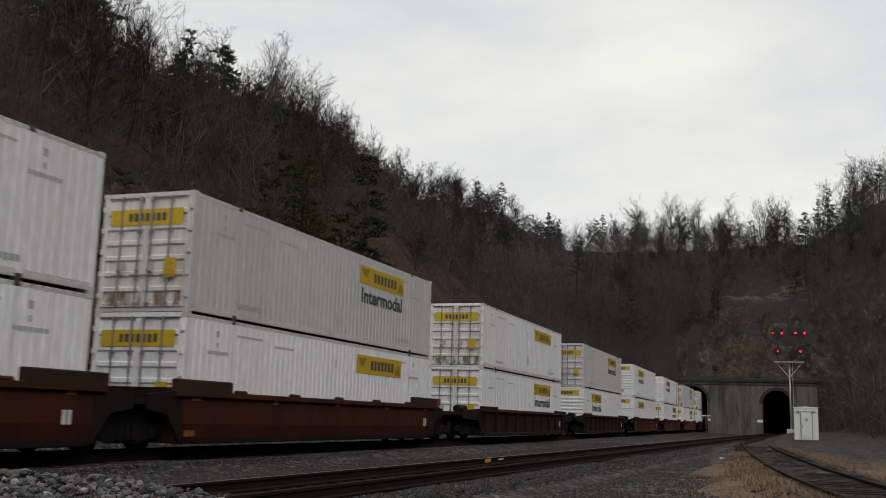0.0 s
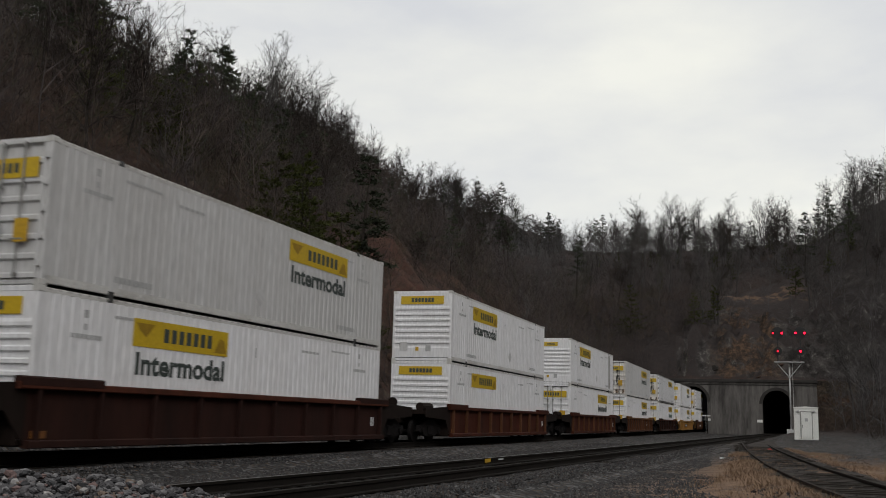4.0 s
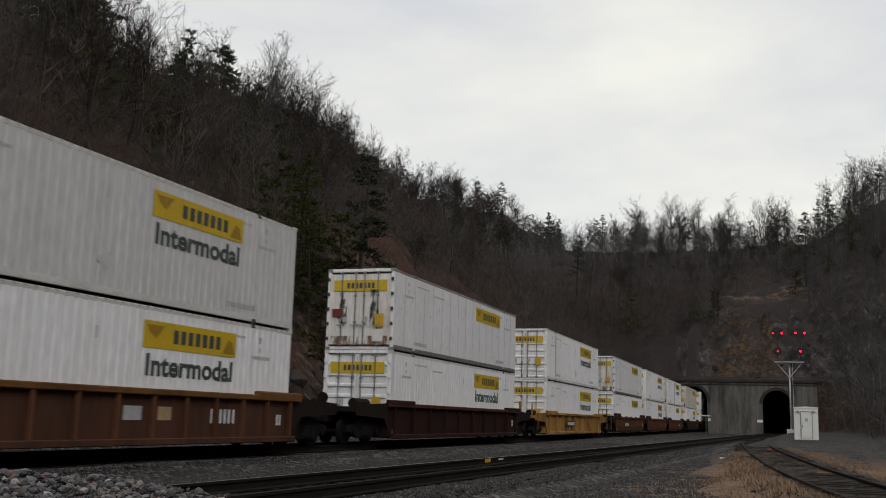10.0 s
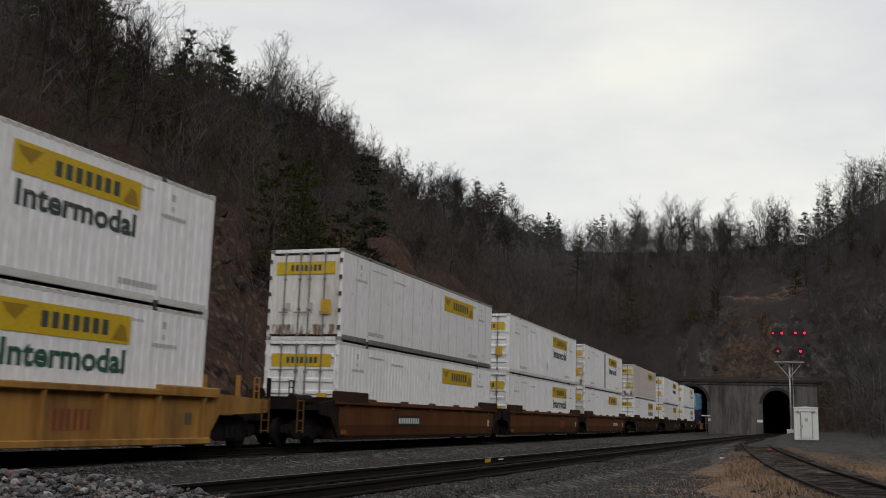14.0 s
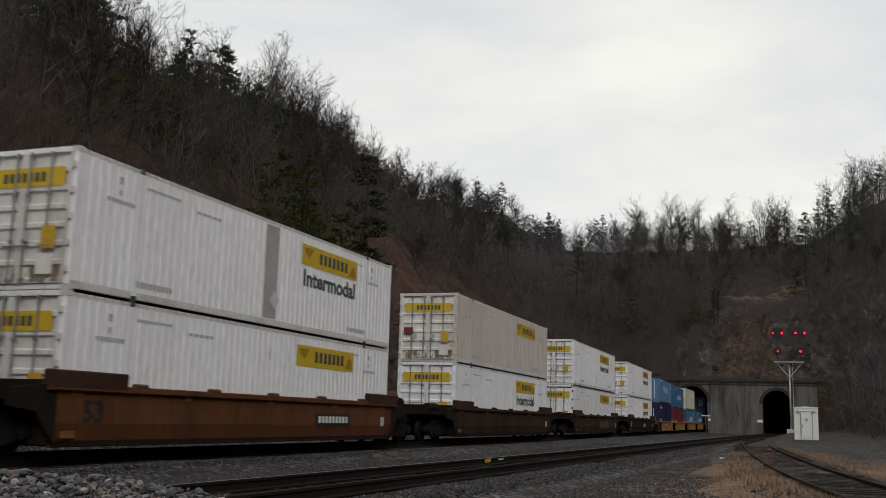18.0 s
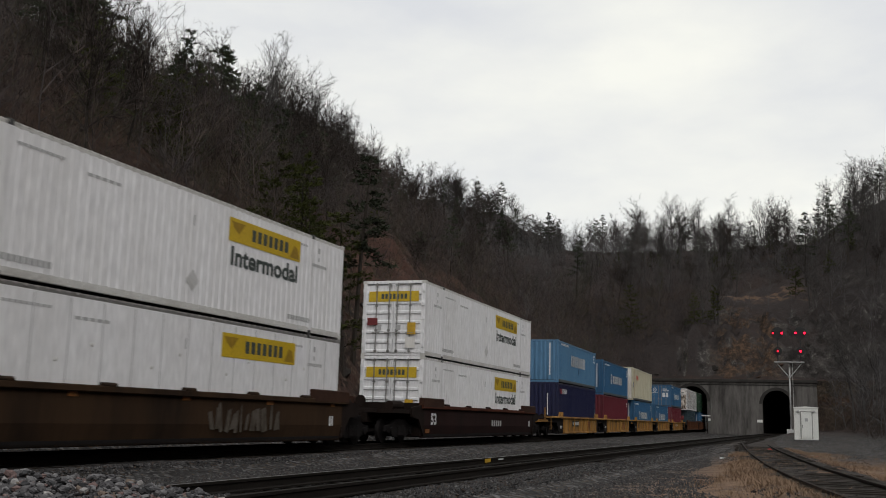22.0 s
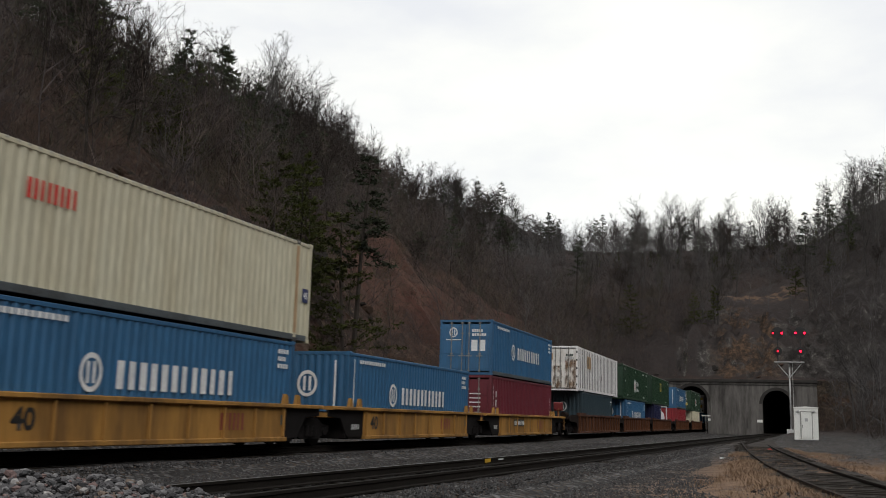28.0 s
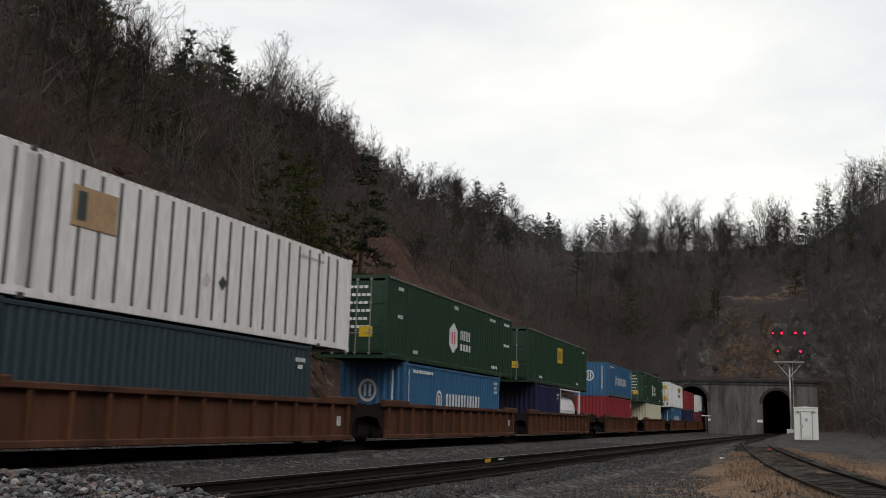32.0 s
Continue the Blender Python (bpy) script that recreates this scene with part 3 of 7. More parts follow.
    # near-black noise patches put the shade of crevices into the colour
    rock = mix(rng(tex(2.4, 8, 0.75), 0.42, 0.6), mix(0.75, rock, (0.012, 0.010, 0.009)), rock)
    rock = mix(rng(tex(1.1, 8, 0.7), 0.60, 0.68), rock, (0.17, 0.13, 0.095))
    # a slip of bare red soil above the track
    scar = times(times(rng(sep.outputs["Y"], 64, 72), rng(sep.outputs["Y"], 146, 134)), times(rng(sep.outputs["X"], -54, -49), rng(sep.outputs["X"], -25, -29)))
    scar = times(scar, rng(tex(0.25), 0.38, 0.62))
    redsoil = mix(rng(tex(0.5), 0.4, 0.62), (0.068, 0.027, 0.022), (0.098, 0.055, 0.043))
    redsoil = mix(rng(tex(2.0, 7), 0.5, 0.68), redsoil, (0.035, 0.022, 0.016))
    litter = mix(scar, litter, redsoil)
    rock = mix(scar, rock, redsoil)
    near_cut = times(rng(sep.outputs["Y"], 66, 58), rng(sep.outputs["X"], -37, -33))
    cutsoil = mix(rng(tex(0.6), 0.42, 0.6), (0.062, 0.035, 0.027), (0.034, 0.025, 0.022))
    cutsoil = mix(rng(tex(2.2, 8, 0.7), 0.52, 0.62), cutsoil, (0.120, 0.088, 0.068))
    # broader near-black patches, crevice shade again held in the colour
    cutsoil = mix(rng(tex(0.9, 8, 0.7), 0.53, 0.60), cutsoil, (0.013, 0.010, 0.009))
    litter = mix(near_cut, litter, cutsoil)
    rock = mix(near_cut, rock, mix(0.6, rock, cutsoil))
    cliff = rng(sep.outputs["Y"], PORTAL_Y + 1, PORTAL_Y + 2)
    crag = mix(rng(tex(0.45, 8, 0.7), 0.40, 0.62), (0.026, 0.023, 0.022), (0.074, 0.067, 0.064))
    crag = mix(rng(tex(0.9, 9, 0.75), 0.56, 0.64), crag, (0.13, 0.12, 0.112))
    stain = times(times(rng(sep.outputs["X"], -17.5, -14.0), rng(sep.outputs["X"], -5.0, -7.0)), rng(tex(0.5, 7), 0.38, 0.52))
    crag = mix(stain, crag, mix(rng(tex(1.4, 8, 0.7), 0.45, 0.58), (0.044, 0.033, 0.027), (0.104, 0.066, 0.044)))
    rock = mix(cliff, rock, crag)
    litter = mix(cliff, litter, mix(0.8, litter, (0.038, 0.034, 0.034)))
    # darker leaf litter on the bank beside the siding
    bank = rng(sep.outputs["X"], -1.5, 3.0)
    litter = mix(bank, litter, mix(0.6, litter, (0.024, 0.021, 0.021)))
    # a ledge of tan grass above the portals
    ledge = times(times(rng(sep.outputs["Y"], PORTAL_Y + 19, PORTAL_Y + 21), rng(sep.outputs["Y"], PORTAL_Y + 29, PORTAL_Y + 26)), times(times(rng(sep.outputs["X"], -17, -14), rng(sep.outputs["X"], 0.0, -2.5)), rng(tex(0.6, 7), 0.46, 0.62)))
    litter = mix(ledge, litter, (0.125, 0.082, 0.058))
    steep = rng(nz.outputs["Z"], 0.78, 0.66)
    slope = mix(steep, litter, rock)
    high = rng(sep.outputs["Z"], 0.15, 0.8)
    # straw patches low down beside the siding
    straw = mix(rng(tex(3.0), 0.4, 0.65), (0.235, 0.155, 0.108), (0.130, 0.088, 0.064))
    ax = rng(sep.outputs["X"], -4.6, -2.6)
    ay = rng(sep.outputs["Y"], 52, 34)
    mm = n.new("ShaderNodeMath")
    mm.operation = "MULTIPLY"
    l.new(ax, mm.inputs[0])
    l.new(ay, mm.inputs[1])
    m2 = n.new("ShaderNodeMath")
    m2.operation = "MULTIPLY"
    l.new(mm.outputs[0], m2.inputs[0])
    l.new(rng(tex(0.35), 0.30, 0.42), m2.inputs[1])
    low = mix(m2.outputs[0], stone, straw)
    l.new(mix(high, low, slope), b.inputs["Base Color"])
    bp = n.new("ShaderNodeBump")
    bp.inputs["Strength"].default_value, bp.inputs["Distance"].default_value = 0.8, 0.04
    l.new(vo.outputs["Distance"], bp.inputs["Height"])
    bp2 = n.new("ShaderNodeBump")
    bp2.inputs["Strength"].default_value, bp2.inputs["Distance"].default_value = 0.7, 0.6
    l.new(tex(1.3, 7), bp2.inputs["Height"])
    l.new(bp.outputs["Normal"], bp2.inputs["Normal"])
    l.new(bp2.outputs["Normal"], b.inputs["Normal"])
    return m


ground = build_ground()

# ---- tunnel portals ----
ARCHES = ((-19.15, 2.42, 4.65), (-6.2, 2.12, 4.45))


def build_portal():
    y0, y1 = PORTAL_Y - 0.9, PORTAL_Y + 0.62
    wall = thing("wall_portal", "weathered concrete wall around two tunnel mouths", "wall", kind="structure")
    cols = []
    cols += [(x, -0.8) for x in (-27.0, -24.0)]
    for c, r, j in ARCHES:
        cols.append((c - r, -0.8))
        for i in range(25):
            a = math.pi * (1 - i / 24)
            cols.append((c + r * math.cos(a), j + r * math.sin(a)))
        cols.append((c + r, -0.8))
    cols += [(-2.2, -0.8), (-0.2, -0.8)]
    top = 7.75
    mb = MB()
    for (xa, za), (xb, zb) in zip(cols, cols[1:]):
        if xb - xa > 1e-6:
            mb.quad((xa, y0, za), (xb, y0, zb), (xb, y0, top), (xa, y0, top))
            mb.quad((xb, y1, zb), (xa, y1, za), (xa, y1, top), (xb, y1, top))
            mb.quad((xa, y0, top), (xb, y0, top), (xb, y1, top), (xa, y1, top))
        mb.quad((xb, y0, zb), (xa, y0, za), (xa, y1, za), (xb, y1, zb))
    part("wall_face", mb, CONCRETE, wall)
    part("coping", MB().box(-27.1, -0.1, y0 - 0.25, y1, 7.753, 8.25, 0.05), COPING, wall, "dark mossy concrete coping")
    part("string_course", MB().box(-27.0, -0.2, y0 - 0.12, y0 - 0.003, 6.98 + 0.35, 7.45, 0.03), COPING, wall)
    for c, r, j in ARCHES:
        mb = MB()
        for i in range(24):
            a0, a1 = math.pi * (1 - i / 24), math.pi * (1 - (i + 1) / 24)
            p = [(c + q * math.cos(a), j + q * math.sin(a)) for q, a in ((r + 0.01, a0), (r + 0.01, a1), (r + 0.45, a1), (r + 0.45, a0))]
            f = y0 - 0.07
            mb.poly([(x, f, z) for x, z in p])
            mb.quad((p[3][0], f, p[3][1]), (p[2][0], f, p[2][1]), (p[2][0], y0, p[2][1]), (p[3][0], y0, p[3][1]))
            mb.quad((p[1][0], f, p[1][1]), (p[0][0], f, p[0][1]), (p[0][0], y0, p[0][1]), (p[1][0], y0, p[1][1]))
        part("arch_ring", mb, COPING, wall)
    for x in (-15.9, -2.9):
        part("buttress", MB().box(x - 0.35, x + 0.35, y0 - 0.10, y0 - 0.003, -0.6, 7.3, 0.04), CONCRETE, wall)
    # bores
    for (c, r, j), fx, far in ((ARCHES[0], train_x, 640), (ARCHES[1], middle_x, 330)):
        mb = MB()
        ys = list(np.linspace(y1 - 0.004, far, 26))
        prof = [(-r - 0.02, -0.45), (-r - 0.02, j)] + [((r + 0.02) * math.cos(math.pi * (1 - i / 14)), j + (r + 0.02) * math.sin(math.pi * (1 - i / 14))) for i in range(1, 14)] + [(r + 0.02, j), (r + 0.02, -0.45)]
        d = c - fx(PORTAL_Y)
        for a, e in zip(ys, ys[1:]):
            mb.strip(prof, lambda p: (fx(a) + d + p[0], a, p[1]), lambda p: (fx(e) + d + p[0], e, p[1]), closed=True)
        e = ys[-1]
        mb.poly([(fx(e) + d + p[0], e, p[1]) for p in prof])
        tagged(part("tunnel_bore", mb, BORE, None, "soot-black lined railway tunnel bore"), "", "tunnel", kind="structure")
    return wall


build_portal()

# ---- tracks ----
RAIL_PROF = [(-0.07, 0.0), (-0.07, 0.02), (-0.012, 0.035), (-0.012, 0.125), (-0.036, 0.14), (-0.036, 0.178), (0.036, 0.178), (0.036, 0.14),
             (0.012, 0.125), (0.012, 0.035), (0.07, 0.02), (0.07, 0.0)]


def rail(parent, fx, off, z, ys, mat_, head):
    mb, top = MB(), MB()
    for a, b in zip(ys, ys[1:]):
        mb.strip(RAIL_PROF, lambda p: (fx(a) + off + p[0], a, z - 0.18 + p[1]), lambda p: (fx(b) + off + p[0], b, z - 0.18 + p[1]))
        top.strip([(0.030, 0.179), (-0.030, 0.179)], lambda p: (fx(a) + off + p[0], a, z - 0.18 + p[1]), lambda p: (fx(b) + off + p[0], b, z - 0.18 + p[1]))
    r = part("rail", mb, mat_, parent)
    part("rail_head", top, head, r, "worn running surface")
    return r


def tie_row(parent, fx, y0, y1, z, single, step=0.56, half=1.3, seed=3, lift=0.0):
    rnd = random.Random(seed)
    tie = shared("tie", lambda: MB().box(-1.3, 1.3, -0.115, 0.115, -0.18, 0.0, 0.015).mesh("tie"))
    rest = MB()
    y = y0
    while y < y1:
        yy = y + rnd.uniform(-0.03, 0.03)
        g = math.degrees(math.atan((fx(y + 1) - fx(y - 1)) / 2))
        if single[0] <= y <= single[1]:
            part("tie", tie, TIE, parent).matrix_basis = pose(fx(yy) + rnd.uniform(-0.04, 0.04), yy, z - 0.19 + lift + rnd.uniform(-0.012, 0.004), 0, 0, -g + rnd.uniform(-1, 1))
        else:
            rest.box(fx(yy) - half, fx(yy) + half, yy - 0.115, yy + 0.115, z - 0.36, z - 0.182 + lift)
        y += step
    tagged(part("tie_row", rest, TIE, parent), kind="stuff")


def build_track(name, label, fx, y0, y1, z, mat_, head, single):
    th = thing(name, label, "railway track", kind="structure")
    ys = [y0] + [y for y in list(np.arange(-60, 180, 4.0)) if y0 < y < y1] + [y1]
    for off in (-0.755, 0.755):
        # near head takes the dark web colour: its lack of light is painted in
        rail(th, fx, off, z, ys, mat_, head if off < 0 else RAIL_STEEL)
    tie_row(th, fx, max(y0, -20), min(y1, 172), z, single, lift=0.118 if z < -0.1 else 0.0)
    return th


build_track("railway_track", "main line with black steel rails on ballast", train_x, -480, 640, 0.0, RAIL_STEEL, RAIL_HEAD, (8, 40))
mid = build_track("railway_track", "empty main line with dark rails running into a tunnel", middle_x, -300, 325, 0.0, RAIL_STEEL, RAIL_HEAD, (6, 80))
build_track("railway_track", "rusty weed-grown siding joining the main line", siding_x, -190, 112, -0.15, RUST_RAIL, RUST_RAIL, (12, 70))


def build_cinder_bed():
    """The dark, trodden bed between and beside the siding's rails."""
    mb = MB()
    ys = list(np.arange(8.0, 78.0, 0.8))
    offs = (-1.35, -0.9, -0.45, 0.0, 0.45, 0.9, 1.35)
    for y in ys:
        w = 1 + 0.18 * fbm(3.0, y, 2.1)
        mb.v += [(siding_x(y) + o * w, y, land(siding_x(y) + o * w, y) + 0.012) for o in offs]
    k = len(offs)
    for j in range(len(ys) - 1):
        mb.f += [(j * k + i, j * k + i + 1, (j + 1) * k + i + 1, (j + 1) * k + i) for i in range(k - 1)]
    tagged(part("track_bed", mb, CINDER, None, "dark cinder bed under the rusty siding", True), "", "track bed", kind="structure")


build_cinder_bed()

# ---- signal mast, cabinet and small lineside things ----


def build_signal():
    x, y, z0 = -2.62, 105.0, 0.62
    th = thing("railway_signal", "grey bracket signal mast with red lights lit", "railway signal", at=pose(x, y, z0))
    part("pedestal", MB().box(-0.4, 0.4, -0.4, 0.4, -0.5, 0.12, 0.06), SIGNAL_GREY, th, "pale concrete pedestal")
    top = 6.62
    part("mast", MB().tube((0, 0, 0.12), (0, 0, top), 0.085, 0.075, 12), SIGNAL_GREY, th, smooth=True)
    part("collar", MB().tube((0, 0, 5.15), (0, 0, 5.35), 0.14, n=12), SIGNAL_GREY, th)
    part("platform", MB().box(-1.42, 1.42, -0.45, 0.45, top, top + 0.10, 0.02), SIGNAL_GREY, th, "grating platform")
    for s in (-1, 1):
        part("brace", MB().tube((s * 0.08, 0, 5.25), (s * 1.2, 0, top), 0.045, n=8), SIGNAL_GREY, th)
        head = new("signal_head")
        head.parent = th
        head.matrix_basis = pose(s * 1.1 + (0.05 if s < 0 else -0.02), 0, top + 0.1)
        part("post", MB().tube((0, 0.05, 0), (0, 0.05, 3.1), 0.06, n=8), BLACK, head)
        for z in (1.05, 2.85):
            b = part("backboard", MB().tube((0, -0.05, z), (0, 0.0, z), 0.42 if z < 2 else 0.6, n=20), BLACK, head, "round black backboard")
            spots = [(0.0, RED_LAMP if s > 0 else RED_DIM)] if z < 2 else ([(-0.42, RED_DIM), (0.42, RED_LAMP)] if s < 0 else [(-0.42, RED_LAMP), (0.42, RED_LAMP)])
            for dx, m in spots:
                part("lamp", MB().tube((dx, -0.14, z), (dx, -0.10, z), 0.11, n=14), m, b, "red signal lamp")
                part("hood", MB().tube((dx, -0.35, z + 0.06), (dx, -0.05, z + 0.10), 0.15, 0.16, n=14, cap=False), BLACK, b)
    part("ladder", MB().tube((0.28, 0.1, 0.3), (0.28, 0.1, top), 0.02, n=5).tube((0.28, 0.42, 0.3), (0.28, 0.42, top), 0.02, n=5), SIGNAL_GREY, th)
    return th


def build_hut():
    w, d, h = 1.74, 1.7, 2.40
    th = thing("relay_cabinet", "white metal relay cabinet with a closed door", "equipment cabinet", at=pose(-0.98, 83.0, 0.04, 0, 0, 2))
    part("body", MB().box(-w / 2, w / 2, -d / 2, d / 2, 0, h, 0.03), HUT_WHITE, th)
    mb = MB().box(-w / 2 - 0.05, w / 2 + 0.05, -d / 2 - 0.05, d / 2 + 0.05, h, h + 0.05, 0.01)
    mb.poly([(-w / 2, -d / 2 - 0.04, h + 0.05), (w / 2, -d / 2 - 0.04, h + 0.05), (0, -d / 2 - 0.04, h + 0.12)])
    mb.quad((-w / 2, -d / 2 - 0.04, h + 0.05), (0, -d / 2 - 0.04, h + 0.12), (0, d / 2, h + 0.12), (-w / 2, d / 2, h + 0.05))
    mb.quad((0, -d / 2 - 0.04, h + 0.12), (w / 2, -d / 2 - 0.04, h + 0.05), (w / 2, d / 2, h + 0.05), (0, d / 2, h + 0.12))
    part("roof", mb, HUT_WHITE, th)
    door = part("door", MB().box(-0.36, 0.40, -d / 2 - 0.045, -d / 2 - 0.004, 0.12, 2.08, 0.01), HUT_WHITE, th)
    mb = MB()
    for a in ((-0.42, -0.37, 0.08, 2.14), (0.41, 0.46, 0.08, 2.14)):
        mb.box(a[0], a[1], -d / 2 - 0.055, -d / 2 - 0.004, a[2], a[3])
    mb.box(-0.42, 0.46, -d / 2 - 0.055, -d / 2 - 0.004, 2.09, 2.14)
    part("door_frame", mb, GALV, door, "grey door frame")
    part("handle", MB().box(-0.30, -0.25, -d / 2 - 0.09, -d / 2 - 0.046, 0.9, 1.12), GALV, door)
    part("notice", MB().box(-0.10, 0.12, -d / 2 - 0.052, -d / 2 - 0.046, 1.38, 1.62), GREY_PRINT, door)
    for x in (-0.58, 0.58):
        part("vent_hood", MB().box(x - 0.09, x + 0.09, -d / 2 - 0.14, -d / 2 - 0.003, 2.08, 2.22, 0.02), GREY_PRINT, th)
    return th


def build_small():
    for x in (-16.25, -8.75):
        th = thing("marker_board", "small white board fixed to the tunnel wall", "sign", at=pose(x, PORTAL_Y - 0.9, 1.55))
        part("board", MB().box(-0.42, 0.42, -0.034, -0.006, 0.0, 0.42, 0.005), HUT_WHITE, th)
        part("bracket", MB().box(-0.3, 0.3, -0.006, 0.0, 0.1, 0.2), GALV, th)
    th = thing("marker_board", "low white striped board beside the track", "sign", at=pose(-17.2 + 1.2, 160.0, -0.3))
    part("board", MB().box(-1.0, 0.3, -0.03, 0.0, 2.55, 2.7), HUT_WHITE, th)
    part("post", MB().box(-0.4, -0.32, 0.0, 0.06, 0, 2.6), GALV, th)
    ob = thing("rail_tag", "yellow and white painted rail marks", "rail marking", at=pose(middle_x(24.0) - 0.755 + 0.0, 24.0, 0))
    part("yellow_mark", MB().box(0.0375, 0.041, -0.2, 0.25, -0.11, -0.02), PLACARD, ob)
    part("white_mark", MB().box(0.0375, 0.041, 0.9, 1.35, -0.075, -0.04), WHITE_PRINT, ob)


def build_litter():
    """Bright scraps lying by the siding."""
    for x, y, m, n, lab in ((-2.2, 49.5, RED_PRINT, "red_flag", "crumpled red flag lying on the siding"), (-0.2, 52.0, RED_PRINT, "red_scrap", "small red and white scrap on the gravel"),
                            (-3.6, 41.0, WHITE_PRINT, "white_scrap", "small white scrap lying on the ballast"), (-0.35, 52.3, WHITE_PRINT, "white_scrap", "small white scrap lying on the gravel")):
        rnd = random.Random(int(y * 7))
        mb = MB()
        for _ in range(5):
            p = [Vector((rnd.uniform(-0.12, 0.12), rnd.uniform(-0.12, 0.12), rnd.uniform(0.0, 0.07))) for _ in range(3)]
            mb.poly([tuple(q) for q in p])
            mb.poly([tuple(q - Vector((0, 0, 0.02))) for q in p[::-1]])
        ob = part(n, mb, m, None)
        tagged(ob, lab, "litter")
        ob.matrix_basis = pose(x, y, land(x, y) + 0.02 if n != "red_flag" else -0.10)


build_litter()
build_signal()
build_hut()
build_small()

# ---- woods ----
class Limbs(MB):
    """A mesh of round tapered limbs and, for what is thinner than a finger, single slender blades."""

    def limb(self, p, q, a, b, n):
        self.tube(p, q, a, b, n, cap=False)

    def blade(self, p, q, w, rnd):
        d = q - p
        o = d.cross(Vector((rnd.uniform(-1, 1), rnd.uniform(-1, 1), rnd.uniform(-1, 1))))
        if o.length < 1e-5:
            return
        o = o.normalized() * w
        self.poly([tuple(p - o), tuple(p + o), tuple(q)])


def off_axis(d, k, rnd, lift=0.15):
    side = d.orthogonal().normalized()
    side.rotate(Matrix.Rotation(rnd.uniform(0, 2 * math.pi), 3, d))
    return (d * math.cos(k) + side * math.sin(k) + Vector((0, 0, lift))).normalized()


def bare_tree(h, rnd, counts=(9, 6, 5, 4), spread=0.75, fork=0.35, blade=0.016, slim=1.0, light=False):
    """A leafless tree: trunk with its main limbs, and a rounded crown of branches and twigs."""
    trunk, crown = Limbs(), Limbs()
    p, d = Vector((0, 0, -0.4)), Vector((rnd.uniform(-0.08, 0.08), rnd.uniform(-0.08, 0.08), 1)).normalized()
    r0, n = (h * 0.010 + 0.02) * slim, 5
    pts = [(p.copy(), d.copy(), r0)]
    for i in range(n):
        d = (d + Vector((rnd.uniform(-1, 1), rnd.uniform(-1, 1), 0.3)) * 0.12).normalized()
        q = p + d * (h * 0.74 / n)
        r = r0 * (1 - 0.80 * (i + 1) / n)
        trunk.limb(p, q, pts[-1][2], r, 5)
        p = q
        pts.append((p.copy(), d.copy(), r))

    def shoot(p, d, length, r, lv):
        segs = (2, 1, 1, 1)[lv] if light else (3, 2, 1, 1)[lv]
        for i in range(segs):
            e = (d + Vector((rnd.uniform(-1, 1), rnd.uniform(-1, 1), rnd.uniform(-0.2, 0.5))) * 0.2).normalized()
            q = p + e * (length / segs)
            if lv == 0:
                trunk.limb(p, q, r * (1 - 0.28 * i), r * (0.72 - 0.28 * i), 3)
            elif lv == 1 and not light:
                crown.limb(p, q, r * (1 - 0.4 * i), r * (0.6 - 0.4 * i), 3)
            else:
                crown.blade(p, q, max(r, blade), rnd)
            if lv + 1 < len(counts):
                m = counts[lv + 1] / segs
                for _ in range(int(m) + (rnd.random() < m - int(m))):
                    shoot(p.lerp(q, rnd.uniform(0.1, 1.0)), off_axis(e, rnd.uniform(0.4, 1.0), rnd, 0.12), length * rnd.uniform(0.34, 0.58), r * 0.45, lv + 1)
            p, d = q, e

    for k in range(counts[0]):
        f = fork + (1 - fork) * (k + rnd.random()) / counts[0]
        i = min(n - 1, int(f * n))
        a, b = pts[i], pts[i + 1]
        base = a[0].lerp(b[0], f * n - i)
        ang = spread * (1.25 - 0.75 * f) * rnd.uniform(0.8, 1.25)
        shoot(base, off_axis(a[1], ang, rnd, 0.05), h * (0.40 - 0.10 * f) * rnd.uniform(0.8, 1.12), a[2] * 0.5 + 0.01, 0)
    return trunk, crown


def needle_tree(h, rnd, wide=0.2, whorls=15, bare=0.2, size=1.0):
    """An evergreen: a trunk with boughs, and slender sprays of needles crowded along each bough."""
    trunk, crown = Limbs(), Limbs()
    trunk.limb(Vector((0, 0, -0.4)), Vector((0.1, 0, h * 0.55)), h * 0.013, h * 0.008, 5)
    trunk.limb(Vector((0.1, 0, h * 0.55)), Vector((0, 0.1, h)), h * 0.008, 0.015, 4)
    for i in range(whorls):
        f = bare + (1 - bare) * (i + rnd.random() * 0.8) / whorls
        reach = h * wide * (1.06 - f) ** 0.75 * rnd.uniform(0.55, 1.3) + 0.2
        for k in range(rnd.choice((2, 3, 4))):
            a = rnd.uniform(0, 2 * math.pi)
            d = Vector((math.cos(a), math.sin(a), rnd.uniform(-0.3, 0.6)))
            base = Vector((0, 0, h * f))
            tip = base + d * reach
            trunk.limb(base, tip, 0.022, 0.006, 3)
            for j in range(int(22 + reach * 20)):
                c = base.lerp(tip, 0.15 + 0.9 * rnd.random() ** 0.8) + Vector((rnd.uniform(-1, 1), rnd.uniform(-1, 1), rnd.uniform(-0.5, 1))) * 0.12 * size
                w = (d * 0.5 + Vector((rnd.uniform(-1, 1), rnd.uniform(-1, 1), rnd.uniform(-0.5, 0.9)))).normalized()
                s = rnd.uniform(0.11, 0.28) * size
                crown.blade(c - w * s * 0.4, c + w * s * 0.7, s * 0.2, rnd)
    return trunk, crown


